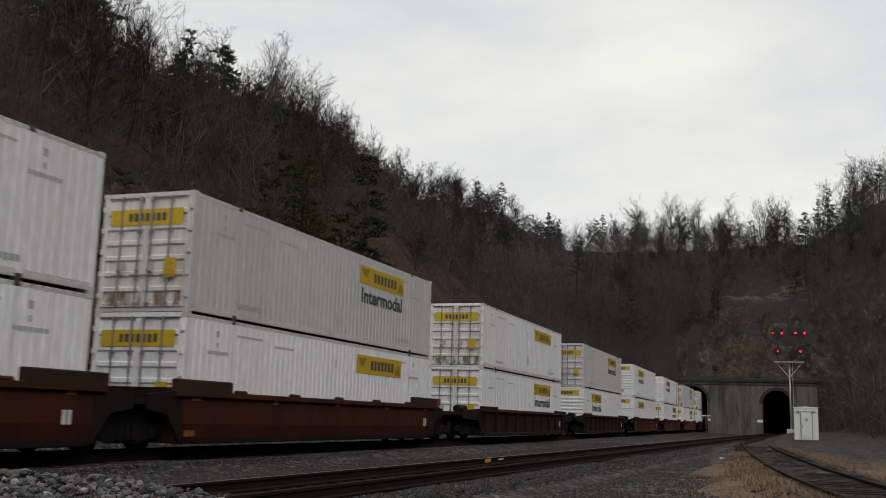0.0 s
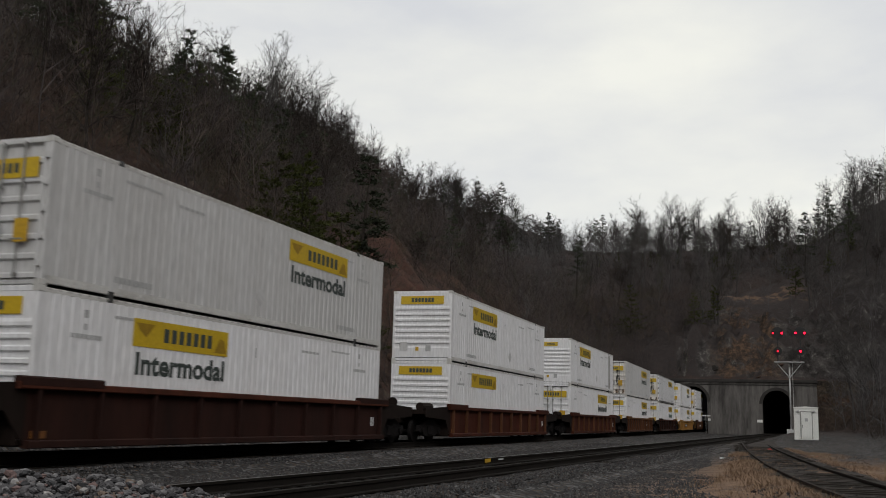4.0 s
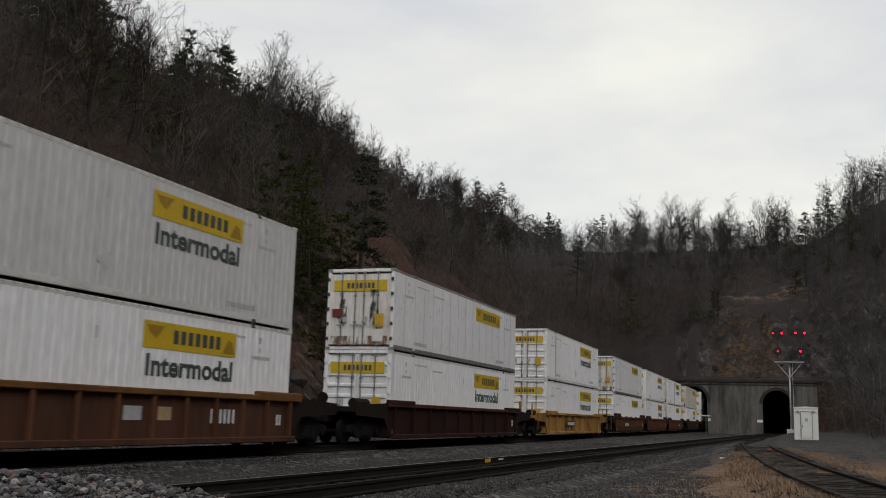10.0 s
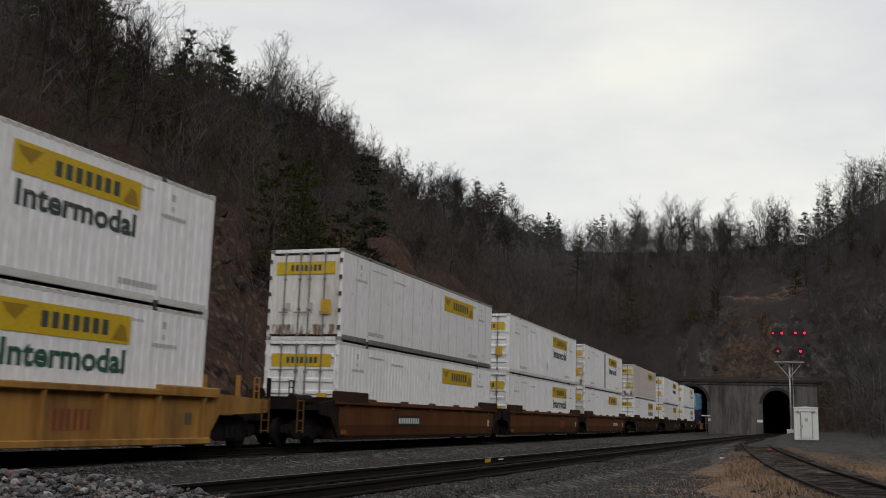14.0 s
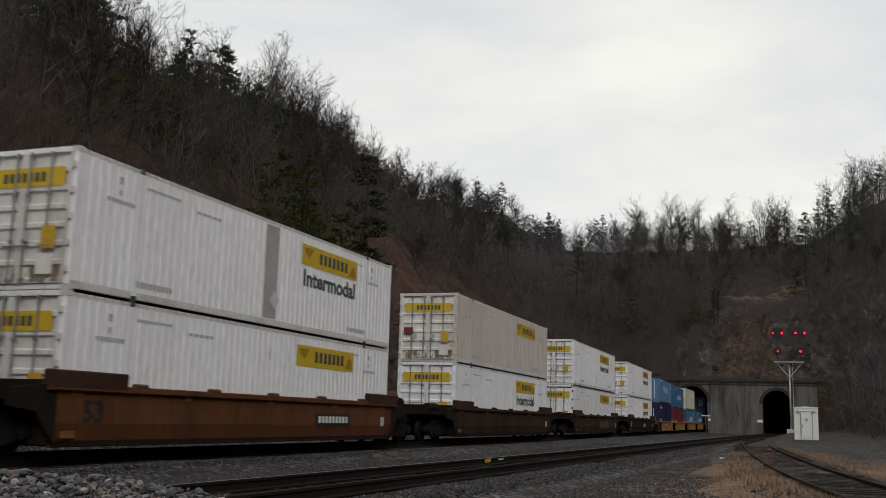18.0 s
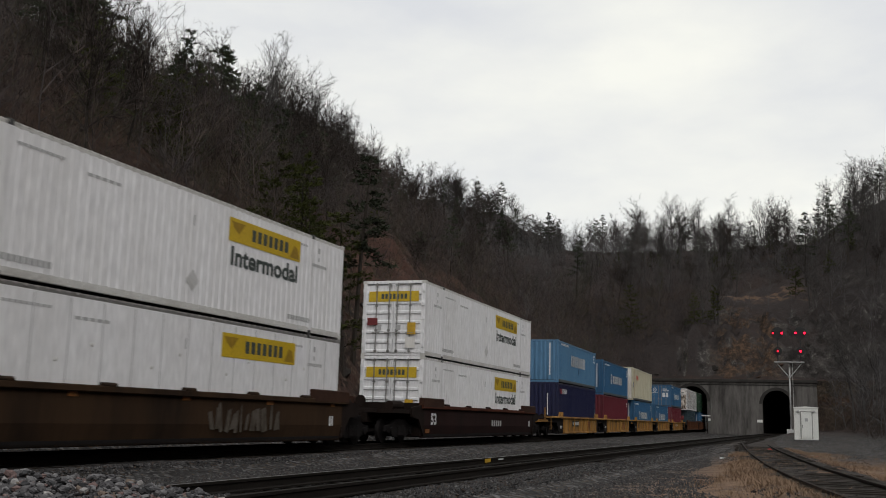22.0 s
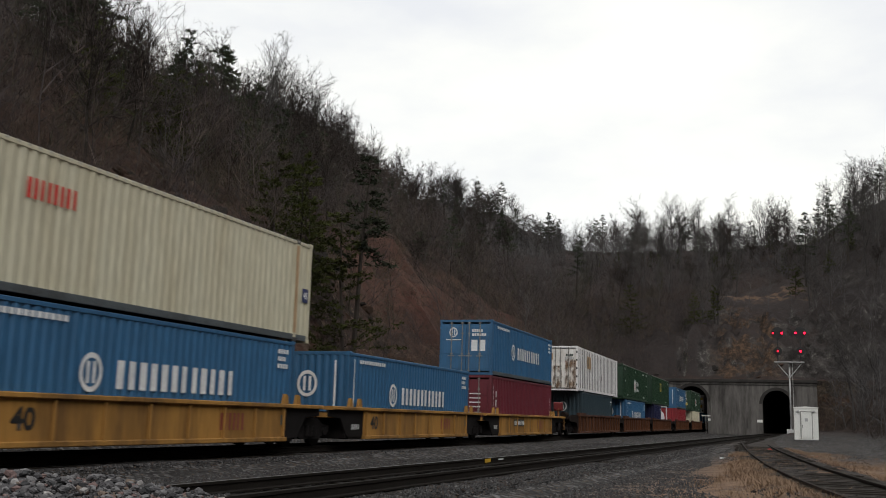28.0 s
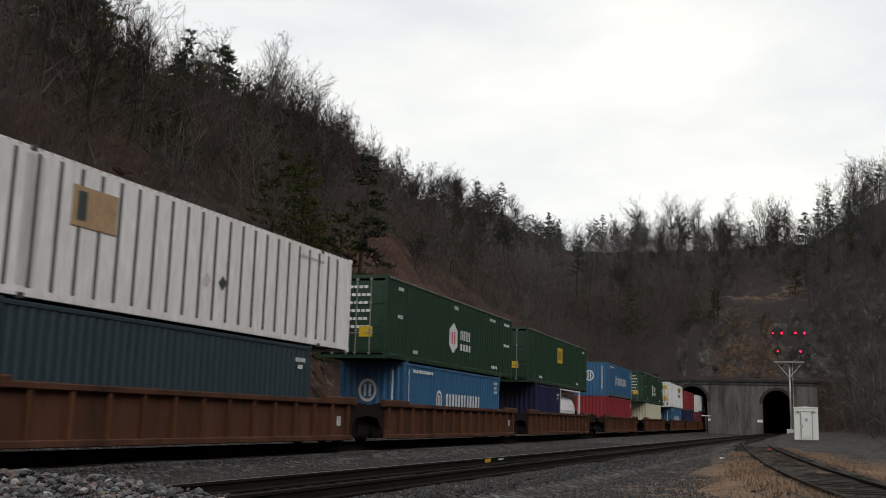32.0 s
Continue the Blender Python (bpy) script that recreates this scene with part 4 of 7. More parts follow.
def scatter(n, seed, box, ok, gap):
    """n places in box (x0, x1, y0, y1) at which ok(x, y) holds, at least gap apart."""
    rnd = random.Random(seed)
    cell, out = {}, []
    tries = 0
    while len(out) < n and tries < n * 40:
        tries += 1
        x, y = rnd.uniform(box[0], box[1]), rnd.uniform(box[2], box[3])
        if not ok(x, y, rnd):
            continue
        k = (int(x // gap), int(y // gap))
        if any((px - x) ** 2 + (py - y) ** 2 < gap * gap for i in (-1, 0, 1) for j in (-1, 0, 1) for px, py in cell.get((k[0] + i, k[1] + j), ())):
            continue
        cell.setdefault(k, []).append((x, y))
        out.append((x, y))
    return out


def on_hill(x, y, rnd, sparse=0.85):
    """On wooded ground: up the slopes, thin on the rock cut and on the red scar above the track."""
    if y < PORTAL_Y and left_toe(y) - 2 < x < lerp_table(RIGHT_TOE, y) + 1.0:
        return False
    if PORTAL_Y <= y < PORTAL_Y + 9 and -27 < x < 1:
        return rnd.random() > 0.94
    u = left_toe(y) - x
    if 0 < u < 11 and 15 < y < 62 and rnd.random() < sparse:
        return False
    if 3 < u < 30 and 60 < y < 138 and u < 15 + (y - 70) * 0.28 and rnd.random() < sparse + 0.08:
        return False
    if PORTAL_Y + 14 < y < PORTAL_Y + 30 and -16 < x < -2 and rnd.random() < 0.9:
        return False
    return True


def in_view(x, y):
    k = x / max(y, 1.0)
    return y > 12 and -1.12 < k < 0.12


def seen(x, y, rnd):
    return on_hill(x, y, rnd) and in_view(x, y)


BARE, PALE, PINES, CEDARS = [], [], [], []


def build_kinds():
    for i in range(8):
        rnd = random.Random(100 + i)
        h = (10, 12, 9, 11, 13, 8, 10, 14)[i]
        pale = i in (4, 7, 1)
        if pale:
            t, c = bare_tree(h, rnd, (9, 7, 6, 5), 0.56 + 0.06 * (i % 3), 0.40 + 0.05 * (i % 3), 0.015, 1.2)
        else:
            t, c = bare_tree(h, rnd, (11, 8, 7, 5), 0.80 + 0.08 * (i % 3), 0.30 + 0.06 * (i % 4), 0.016)
        th = thing("bare_tree", "leafless pale grey deciduous tree on the hilltop" if pale else "leafless grey-brown deciduous tree on the hillside", "tree", "woods on the hillside")
        part("trunk", t, GREY_BARK if pale else BARK, th)
        part("crown", c, GREY_BARK if pale else TWIG, th, "fine bare twigs")
        (PALE if pale else BARE).append(th)
    for i in range(6):
        rnd = random.Random(200 + i)
        h = (11, 9, 7, 12, 6, 8.5)[i]
        t, c = needle_tree(h, rnd, (0.24, 0.28, 0.27, 0.2, 0.30, 0.30)[i], (14, 13, 17, 13, 17, 20)[i], (0.35, 0.25, 0.05, 0.45, 0.04, 0.05)[i], 1.0 if i in (2, 4, 5) else 1.35)
        ced = i in (2, 4, 5)
        th = thing("cedar_tree" if ced else "pine_tree", "bushy olive-green cedar on the slope" if ced else "dark evergreen pine on the hillside", "tree", "evergreens on the hillside")
        part("trunk", t, BARK, th)
        part("crown", c, CEDAR if ced else NEEDLE, th, "needle foliage")
        (CEDARS if ced else PINES).append(th)


def plant(kinds, places, seed, lo=0.7, hi=1.25):
    rnd = random.Random(seed)
    for x, y in places:
        k = kinds[rnd.randrange(len(kinds))]
        s = rnd.uniform(lo, hi)
        if 76 < y < 106 and left_toe(y) - x > 34:
            s *= 0.66 if y < 99 else 0.85  # wind-stunted stretch of the crest
        m = Matrix.Translation((x, y, land(x, y))) @ Matrix.Rotation(rnd.uniform(0, 6.28), 4, "Z") @ Matrix.Rotation(rnd.uniform(-0.08, 0.08), 4, "X")
        ob = copy_thing(k, m)
        ob.scale = (s, s, s * rnd.uniform(0.9, 1.1))


build_kinds()
HILL_BOX = (-95, 24, 20, 300)


def crest(x, y, rnd):
    """Near the skyline of the long slope."""
    return seen(x, y, rnd) and left_toe(y) - x > 38 and 108 < y < 240


plant(BARE, scatter(58, 11, HILL_BOX, seen, 3.2), 12, 0.7, 1.15)
plant(BARE, scatter(42, 15, (-84, -58, 70, 240), crest, 2.6), 16, 0.75, 1.15)
plant(BARE + PALE, scatter(44, 41, (-84, -70, 108, 150), crest, 2.0), 42, 0.95, 1.25)
plant(BARE + PALE, scatter(16, 43, (-84, -72, 150, 215), crest, 2.4), 44, 0.75, 1.05)
# tall pale trees on the crest behind the tunnels and on the spur beside them
plant(BARE + PINES, scatter(40, 61, (-112, -62, 232, 350), lambda x, y, r: 44 < left_toe(y) - x < 70, 2.6), 62, 0.6, 0.95)
plant(BARE + CEDARS, scatter(46, 65, (-46, 8, 196, 232), lambda x, y, r: True, 1.8), 66, 0.45, 0.72)
plant(PALE, scatter(24, 31, (-38, -6, 205, 240), lambda x, y, r: True, 2.6), 32, 0.75, 1.02)
plant(PALE, scatter(14, 33, (2, 16, 190, 232), lambda x, y, r: True, 2.6), 34, 0.9, 1.25)
plant(PALE, scatter(16, 37, (-44, 4, 178, 204), lambda x, y, r: not (-16 < x < -2 and y < 197), 2.6), 38, 0.6, 0.9)
plant(PALE, scatter(9, 35, (3.5, 10, 92, 135), lambda x, y, r: x > lerp_table(RIGHT_TOE, y) + 1.0, 1.8), 36, 0.6, 0.95)
plant(PINES, scatter(70, 13, HILL_BOX, lambda x, y, r: seen(x, y, r) and (left_toe(y) - x > 22 or y > 190), 4.0), 14, 0.65, 1.0)
plant(PINES, [(-43.5, 48.5), (-41.0, 46.0), (-45.5, 47.0), (-1.5, 196.0), (6.0, 200.0)], 17, 0.95, 1.1)
plant(CEDARS, [(-24.6, 45.8), (-25.6, 43.6), (-26.4, 47.6), (-38.5, 52.0), (-40.0, 56.0), (-37.0, 49.0), (-27.5, 50.5), (-3.2, 187.0), (-16.5, 178.0), (-19.5, 175.5), (-30.0, 172.0)], 18, 0.8, 1.1)
plant(CEDARS + PINES, [(-53.5, 79.0), (-51.8, 76.5), (-55.5, 82.0), (-50.6, 80.5), (-57.0, 78.0), (-24.0, 50.0), (-23.2, 47.2)], 63, 0.95, 1.25)
plant(BARE, scatter(32, 53, (-75, -36, 42, 104), lambda x, y, r: seen(x, y, r) and x / y < -0.45, 2.8), 54, 0.7, 1.0)
plant(PINES, scatter(20, 47, (-70, -32, 45, 130), seen, 3.4), 48, 0.6, 0.95)
plant(PINES + CEDARS, scatter(22, 51, (-75, -36, 42, 100), lambda x, y, r: seen(x, y, r) and x / y < -0.45, 2.8), 52, 0.55, 0.9)
plant(CEDARS, scatter(22, 19, (-60, -26, 40, 110), seen, 4.0), 20, 0.5, 0.9)
for k in BARE + PALE + PINES + CEDARS:
    for o in (*k.children, k):
        bpy.data.objects.remove(o)


def thicket(name, label, places, seed, kinds, mat_, lo=0.6, hi=1.3):
    """Many small woody plants as one mesh."""
    rnd = random.Random(seed)
    vs, fs, base = [], [], 0
    kinds = [(np.array(mb.v, dtype=np.float32), mb.f) for mb in kinds]
    for x, y in places:
        v, f = kinds[rnd.randrange(len(kinds))]
        a, s = rnd.uniform(0, 6.28), rnd.uniform(lo, hi)
        c, d = math.cos(a) * s, math.sin(a) * s
        vs.append(np.stack([v[:, 0] * c - v[:, 1] * d + x, v[:, 0] * d + v[:, 1] * c + y, v[:, 2] * s + land(x, y)], 1))
        fs += [tuple(i + base for i in q) for q in f]
        base += len(v)
    me = bpy.data.meshes.new(name)
    me.from_pydata(np.concatenate(vs), [], fs)
    me.materials.append(mat_)
    return tagged(new(name, me), label, "woods", kind="stuff")


def sapling(h, rnd):
    t, c = bare_tree(h, rnd, (8, 6, 4), 0.85, 0.2, 0.011, 0.36, True)
    m = Limbs()
    m.v = t.v + c.v
    k = len(t.v)
    m.f = t.f + [tuple(i + k for i in q) for q in c.f]
    return m


def shrub(h, rnd, stems=9, twigs=5):
    m = Limbs()
    for _ in range(stems):
        a = rnd.uniform(0, 6.28)
        b = Vector((rnd.uniform(-0.3, 0.3), rnd.uniform(-0.3, 0.3), -0.1))
        q = b + Vector((math.cos(a) * 0.55, math.sin(a) * 0.55, 1.0)) * h * rnd.uniform(0.5, 1.0)
        m.blade(b, q, 0.013, rnd)
        for _ in range(twigs):
            p = b.lerp(q, rnd.uniform(0.2, 1.0))
            m.blade(p, p + Vector((rnd.uniform(-1, 1), rnd.uniform(-1, 1), rnd.uniform(-0.1, 1))) * h * 0.38, 0.009, rnd)
    return m


def left_hill(x, y, rnd):
    return seen(x, y, rnd) and x < -20 and y < 190


def back_hill(x, y, rnd):
    return seen(x, y, rnd) and not left_hill(x, y, rnd)


rs = random.Random(77)
SAPLINGS = [sapling(7.5, rs) for _ in range(7)]
SHRUBS = [shrub(2.3, rs) for _ in range(8)]
thicket("hillside_woods", "dense brown leafless woods covering the long slope", scatter(1650, 21, HILL_BOX, left_hill, 1.4), 22, SAPLINGS, SLOPE_WOOD)
thicket("back_woods", "grey leafless woods behind the tunnels", scatter(1250, 24, (-100, 24, 70, 330), back_hill, 1.3), 25, SAPLINGS, HAZY_BACK_WOOD)
thicket("underbrush", "tangled brown underbrush on the slopes", scatter(6500, 26, (-75, -19, 18, 190), left_hill, 0.6), 27, SHRUBS, SLOPE_BRUSH)
thicket("underbrush", "tan brush on the bank and behind the tunnels", scatter(4200, 28, (-60, 24, 45, 290), back_hill, 0.5), 29, SHRUBS, TAN_BRUSH, 0.35, 0.95)

# ---- stones, straw and rocks ----
def pebble(rnd, sides=5):
    """A small angular stone of unit size."""
    v = [(0, 0, 0.5 * rnd.uniform(0.7, 1.1))]
    for z, r in ((0.18, 0.5), (-0.22, 0.48)):
        for i in range(sides):
            a = 2 * math.pi * (i + rnd.uniform(-0.25, 0.25)) / sides
            k = r * rnd.uniform(0.75, 1.2)
            v.append((k * math.cos(a), k * math.sin(a), z + rnd.uniform(-0.12, 0.12)))
    v.append((0, 0, -0.5))
    f = []
    for i in range(sides):
        j = (i + 1) % sides
        f += [(0, 1 + i, 1 + j), (1 + i, 1 + sides + i, 1 + sides + j), (1 + i, 1 + sides + j, 1 + j), (1 + sides + i, len(v) - 1, 1 + sides + j)]
    return np.array(v, dtype=np.float32), np.array(f, dtype=np.int32)


def chip(rnd, sides=5):
    """The part of a small angular stone that shows above its neighbours."""
    v = [(rnd.uniform(-0.18, 0.18), rnd.uniform(-0.18, 0.18), 0.46 * rnd.uniform(0.8, 1.1))]
    for i in range(sides):
        a = 2 * math.pi * (i + rnd.uniform(-0.3, 0.3)) / sides
        k = 0.55 * rnd.uniform(0.75, 1.2)
        v.append((k * math.cos(a), k * math.sin(a), -0.22 + rnd.uniform(-0.08, 0.12)))
    return np.array(v, dtype=np.float32), np.array([(0, 1 + i, 1 + (i + 1) % sides) for i in range(sides)], dtype=np.int32)


def strew(name, label, category, places, size, mat_, seed, flat=0.75, sides=5, form=pebble):
    """Many stones as one mesh; places give x, y, z."""
    rnd = np.random.RandomState(seed)
    kinds = [form(random.Random(seed + i), sides) for i in range(10)]
    vs, fs, base = [], [], 0
    for x, y, z in places:
        v, f = kinds[rnd.randint(10)]
        q = Euler(rnd.uniform(-0.5, 0.5, 3) + np.array([0, 0, rnd.uniform(0, 6.28)])).to_matrix()
        s = rnd.uniform(*size) * np.array([1, rnd.uniform(0.7, 1), flat * rnd.uniform(0.7, 1.1)])
        vs.append((v * s) @ np.array(q).T + np.array([x, y, z]))
        fs.append(f + base)
        base += len(v)
    me = bpy.data.meshes.new(name)
    me.from_pydata(np.concatenate(vs), [], np.concatenate(fs))
    me.materials.append(mat_)
    return tagged(new(name, me), label, category, kind="stuff")


HEAP = (-3.75, 3.45)


def heap_z(x, y):
    r = math.hypot(x - HEAP[0], y - HEAP[1])
    return 0.66 - 0.115 * r ** 1.5 + 0.05 * fbm(x, y, 0.7)


def build_heap():
    mb = MB()
    n, m = 64, 36
    mb.v.append((HEAP[0], HEAP[1], heap_z(*HEAP) - 0.03))
    for j in range(1, m + 1):
        for i in range(n):
            t, r = 2 * math.pi * i / n, 4.6 * j / m
            x, y = HEAP[0] + r * math.cos(t), HEAP[1] + r * math.sin(t)
            mb.v.append((x, y, max(heap_z(x, y) - 0.03, -0.6)))
    for i in range(n):
        k = (i + 1) % n
        mb.f.append((0, 1 + i, 1 + k))
        for j in range(m - 1):
            a = 1 + j * n
            mb.f.append((a + i, a + n + i, a + n + k, a + k))
    tagged(part("stone_heap", mb, GRAVEL_BED, None, "heap of grey crushed stone beside the track", True), "", "stone heap")
    rnd = random.Random(5)
    pl = []
    while len(pl) < 15500:
        x, y = HEAP[0] + rnd.uniform(-3.2, 3.2), HEAP[1] + rnd.uniform(-3.2, 3.2)
        r = math.hypot(x - HEAP[0], y - HEAP[1])
        if r > 3.3 or (y < 1.6 or r > 2.7 or x / y < -1.5) and rnd.random() < 0.75:
            continue
        pl.append((x, y, heap_z(x, y) + rnd.uniform(-0.02, 0.025)))
    strew("crushed_stone", "loose grey, pink and white crushed stones", "stones", pl, (0.016, 0.058), PILE_STONE, 40)


build_heap()


def build_gravel():
    rnd = random.Random(8)
    pl = []
    while len(pl) < 100000:
        y = 8.5 + 56 * rnd.random() ** 1.7
        x = rnd.uniform(-13.4, 1.0 + 0.02 * y)
        if abs(x - middle_x(y)) < 0.9 and rnd.random() < 0.9 or abs(x / y + 0.45) > 0.62:
            continue
        if x > siding_x(y) - 2.4 and rnd.random() < 0.85:
            continue
        pl.append((x, y, land(x, y) + rnd.uniform(-0.008, 0.012)))
    strew("ballast", "grey ballast stones strewn along the tracks", "ballast", pl, (0.03, 0.075), BALLAST_STONE, 60, 1.0, 5, chip)


build_gravel()


def build_straw():
    """Tufts of dry grass beside the siding, with some in it."""
    rnd = random.Random(9)
    mb = MB()
    n = 0
    while n < 3600:
        y = rnd.uniform(13, 60)
        d = rnd.choice((-1, -1, -1, 1, 1, 0))
        c = siding_x(y)
        if d < 0:
            x = c - 1.0 - abs(rnd.gauss(0, 0.75))
            if x < -3.4 or y > 46:
                continue
        elif d > 0:
            x = c + 1.5 + abs(rnd.gauss(0, 1.1))
        else:
            x = c + rnd.uniform(-0.6, 0.6)
            if rnd.random() < 0.7:
                continue
        if fbm(x * 1.3, y * 0.6, 2.2) < -0.12:
            continue
        n += 1
        z = land(x, y)
        k = rnd.uniform(0.5, 1.0) * (1.0 if d else 0.5)
        for _ in range(9):
            a = rnd.uniform(0, 6.28)
            lean = rnd.uniform(0.08, 0.30) * k
            h = rnd.uniform(0.05, 0.20) * k
            bx, by = x + rnd.uniform(-0.12, 0.12), y + rnd.uniform(-0.12, 0.12)
            w = 0.008
            tx, ty = bx + lean * math.cos(a), by + lean * math.sin(a)
            mb.poly([(bx - w * math.sin(a), by + w * math.cos(a), z - 0.02), (bx + w * math.sin(a), by - w * math.cos(a), z - 0.02), (tx, ty, z + h)])
    tagged(part("dry_grass", mb, STRAW, None, "straw-coloured winter grass beside the siding"), "", "grass", kind="stuff")


build_straw()


def boulder(rnd):
    """A weathered, layered block of rock, of unit size."""
    bm = bmesh.new()
    bmesh.ops.create_icosphere(bm, subdivisions=3, radius=0.5)
    o = Vector((rnd.uniform(0, 50), rnd.uniform(0, 50), rnd.uniform(0, 50)))
    for v in bm.verts:
        c = v.co.copy()
        f = 1 + 0.45 * noise.noise(c * 2.2 + o) + 0.22 * noise.noise(c * 6 + o)
        step = round((c.z + 0.3 * c.x) * 5 + noise.noise(c * 1.5 + o)) / 5 * 0.25
        v.co = Vector((max(-0.42, min(0.42, c.x * f)), max(-0.36, min(0.36, c.y * f)), c.z * f * 0.9 + step * 0.3))
    me = bpy.data.meshes.new("boulder")
    bm.to_mesh(me)
    bm.free()
    return me


def build_rocks():
    """Loose blocks half sunk in the cut slopes."""
    rnd = random.Random(17)
    kinds = [boulder(rnd) for _ in range(6)]
    spots = []
    for _ in range(120):
        y = rnd.uniform(19, 62)
        u = rnd.uniform(0.8, 12)
        spots.append((left_toe(y) - u, y, rnd.uniform(0.35, 1.0) * rnd.choice((1, 1, 1, 1.7)), ROCK if rnd.random() < 0.7 else RED_ROCK))
    for _ in range(18):
        y = rnd.uniform(84, 164)
        spots.append((left_toe(y) - rnd.uniform(1.0, 8), y, rnd.uniform(0.5, 1.6), ROCK))
    for _ in range(12):
        x = rnd.uniform(-26, -1)
        spots.append((x, PORTAL_Y + rnd.uniform(2.0, 8), rnd.uniform(0.5, 1.5), RED_ROCK if -14 < x < -5 else ROCK))
    for x, y, s, m in spots:
        ob = part("boulder", kinds[rnd.randrange(6)], m, None)
        tagged(ob, "weathered brown rock half sunk in the cut slope", "rock", "rocks in the cutting")
        ob.matrix_basis = Matrix.Translation((x, y, land(x, y) - 0.16 * s)) @ Euler((rnd.uniform(-0.5, 0.5), rnd.uniform(-0.7, 0.3), rnd.uniform(0, 6.28))).to_matrix().to_4x4() @ Matrix.Diagonal((s, s * rnd.uniform(0.7, 1.5), s * rnd.uniform(0.4, 0.8), 1))


build_rocks()

V0, ACC, JERK = 12.9545, -0.0204458, 2.4714e-4


def run(t):
    return V0 * t + 0.5 * ACC * t * t + JERK * t ** 3


def train_pose(s0, t, z=0.0):
    s = s0 - run(t)
    g = train_side(s)[1]
    return pose(train_x(s), s, z, 0, 0, -math.degrees(math.atan(g)))


RIDERS = []


# ---- lettering ----
def letters(text, size, key):
    """A flat mesh of text in the built-in font, standing in the y-z plane and read from +x; its width is scaled to size[0]."""
    def make():
        cu = bpy.data.curves.new("text", "FONT")
        cu.body, cu.size, cu.extrude = text, 1.0, 0.0
        cu.offset = 0.032
        cu.resolution_u = 3
        ob = bpy.data.objects.new("text", cu)
        scene.collection.objects.link(ob)
        me = bpy.data.meshes.new_from_object(ob)
        bpy.data.objects.remove(ob)
        co = np.empty(len(me.vertices) * 3)
        me.vertices.foreach_get("co", co)
        co = co.reshape(-1, 3)
        lo, hi = co.min(0), co.max(0)
        out = np.zeros_like(co)
        out[:, 1] = (co[:, 0] - lo[0]) / (hi[0] - lo[0]) * size[0]
        out[:, 2] = (co[:, 1] - lo[1]) / (hi[1] - lo[1]) * size[1]
        me.vertices.foreach_set("co", out.ravel())
        me.materials.clear()
        me.update()
        return me
    return shared(("text", text, size, key), make)


def sign_plate(parent, name, mat_, y, z, w, h, x=1.302, label="", t=0.006):
    """A thin plate on the side that faces +x."""
    me = shared(("plate", round(w, 3), round(h, 3), t, mat_.name), lambda: MB().box(0, t, 0, w, 0, h).mesh("plate"))
    ob = part(name, me, mat_, parent, label)
    ob.matrix_basis = pose(x, y, z)
    return ob


def end_plate(parent, name, mat_, x, z, w, h, y, label="", t=0.006):
    """A thin plate on the end that faces -y."""
    me = shared(("eplate", round(w, 3), round(h, 3), t, mat_.name), lambda: MB().box(0, w, -t, 0, 0, h).mesh("plate"))
    ob = part(name, me, mat_, parent, label)
    ob.matrix_basis = pose(x, y, z)
    return ob


def bars(n, w, h, rnd, gap=0.18, tall=0.0):
    """A row of n plain bars in the y-z plane that stands in for writing; tall ones are pairs of upright strokes."""
    mb = MB()
    c = w / n
    for i in range(n):
        a = i * c + c * gap / 2
        b = a + c * (1 - gap)
        if tall:
            k = rnd.uniform(0.30, 0.40)
            m = a + (b - a) * k
            q = b - (b - a) * rnd.uniform(0.28, 0.36)
            mb.quad((0, a, 0), (0, m, 0), (0, m, h), (0, a, h))
            mb.quad((0, q, 0), (0, b, 0), (0, b, h), (0, q, h))
        else:
            mb.quad((0, a, 0), (0, b, 0), (0, b, h), (0, a, h))
    return mb


def writing(parent, mat_, y, z, w, h, n, x=1.304, tall=0.0, name="lettering", label="", seed=1):
    me = shared(("bars", n, round(w, 3), round(h, 3), tall, mat_.name, seed), lambda: bars(n, w, h, random.Random(seed), 0.34 if h > 0.17 and not tall else 0.22, tall).mesh("bars"))
    ob = part(name, me, mat_, parent, label)
    ob.matrix_basis = pose(x, y, z)
    return ob


def end_writing(parent, mat_, x, z, w, h, n, y, name="lettering", tall=0.0, label="", seed=1):
    me = shared(("bars", n, round(w, 3), round(h, 3), tall, mat_.name, seed), lambda: bars(n, w, h, random.Random(seed), 0.34 if h > 0.17 and not tall else 0.22, tall).mesh("bars"))
    ob = part(name, me, mat_, parent, label)
    ob.matrix_basis = pose(x, y, z, 0, 0, -90)
    return ob


def ring_mark(parent, mat_, at, r, end=False):
    """A round emblem: a ring with two curved strokes inside."""
    def make():
        mb = MB()
        for i in range(24):
            a, b = 2 * math.pi * i / 24, 2 * math.pi * (i + 1) / 24
            mb.quad(*[(0, q * r * 0.86 * math.cos(t), q * r * math.sin(t)) for q, t in ((0.74, a), (1, a), (1, b), (0.74, b))])
        for s in (-1, 1):
            mb.quad((0, s * r * 0.12, -r * 0.55), (0, s * r * 0.34, -r * 0.55), (0, s * r * 0.34, r * 0.55), (0, s * r * 0.12, r * 0.55))
        return mb.mesh("ring")
    ob = part("emblem", shared(("ring", round(r, 3), mat_.name), make), mat_, parent, "round white emblem")
    ob.matrix_basis = pose(*at, 0, 0, -90 if end else 0)
    return ob


# ---- containers: local y runs along the length, the near end at 0, x = +-1.3 ----
HW = 1.30


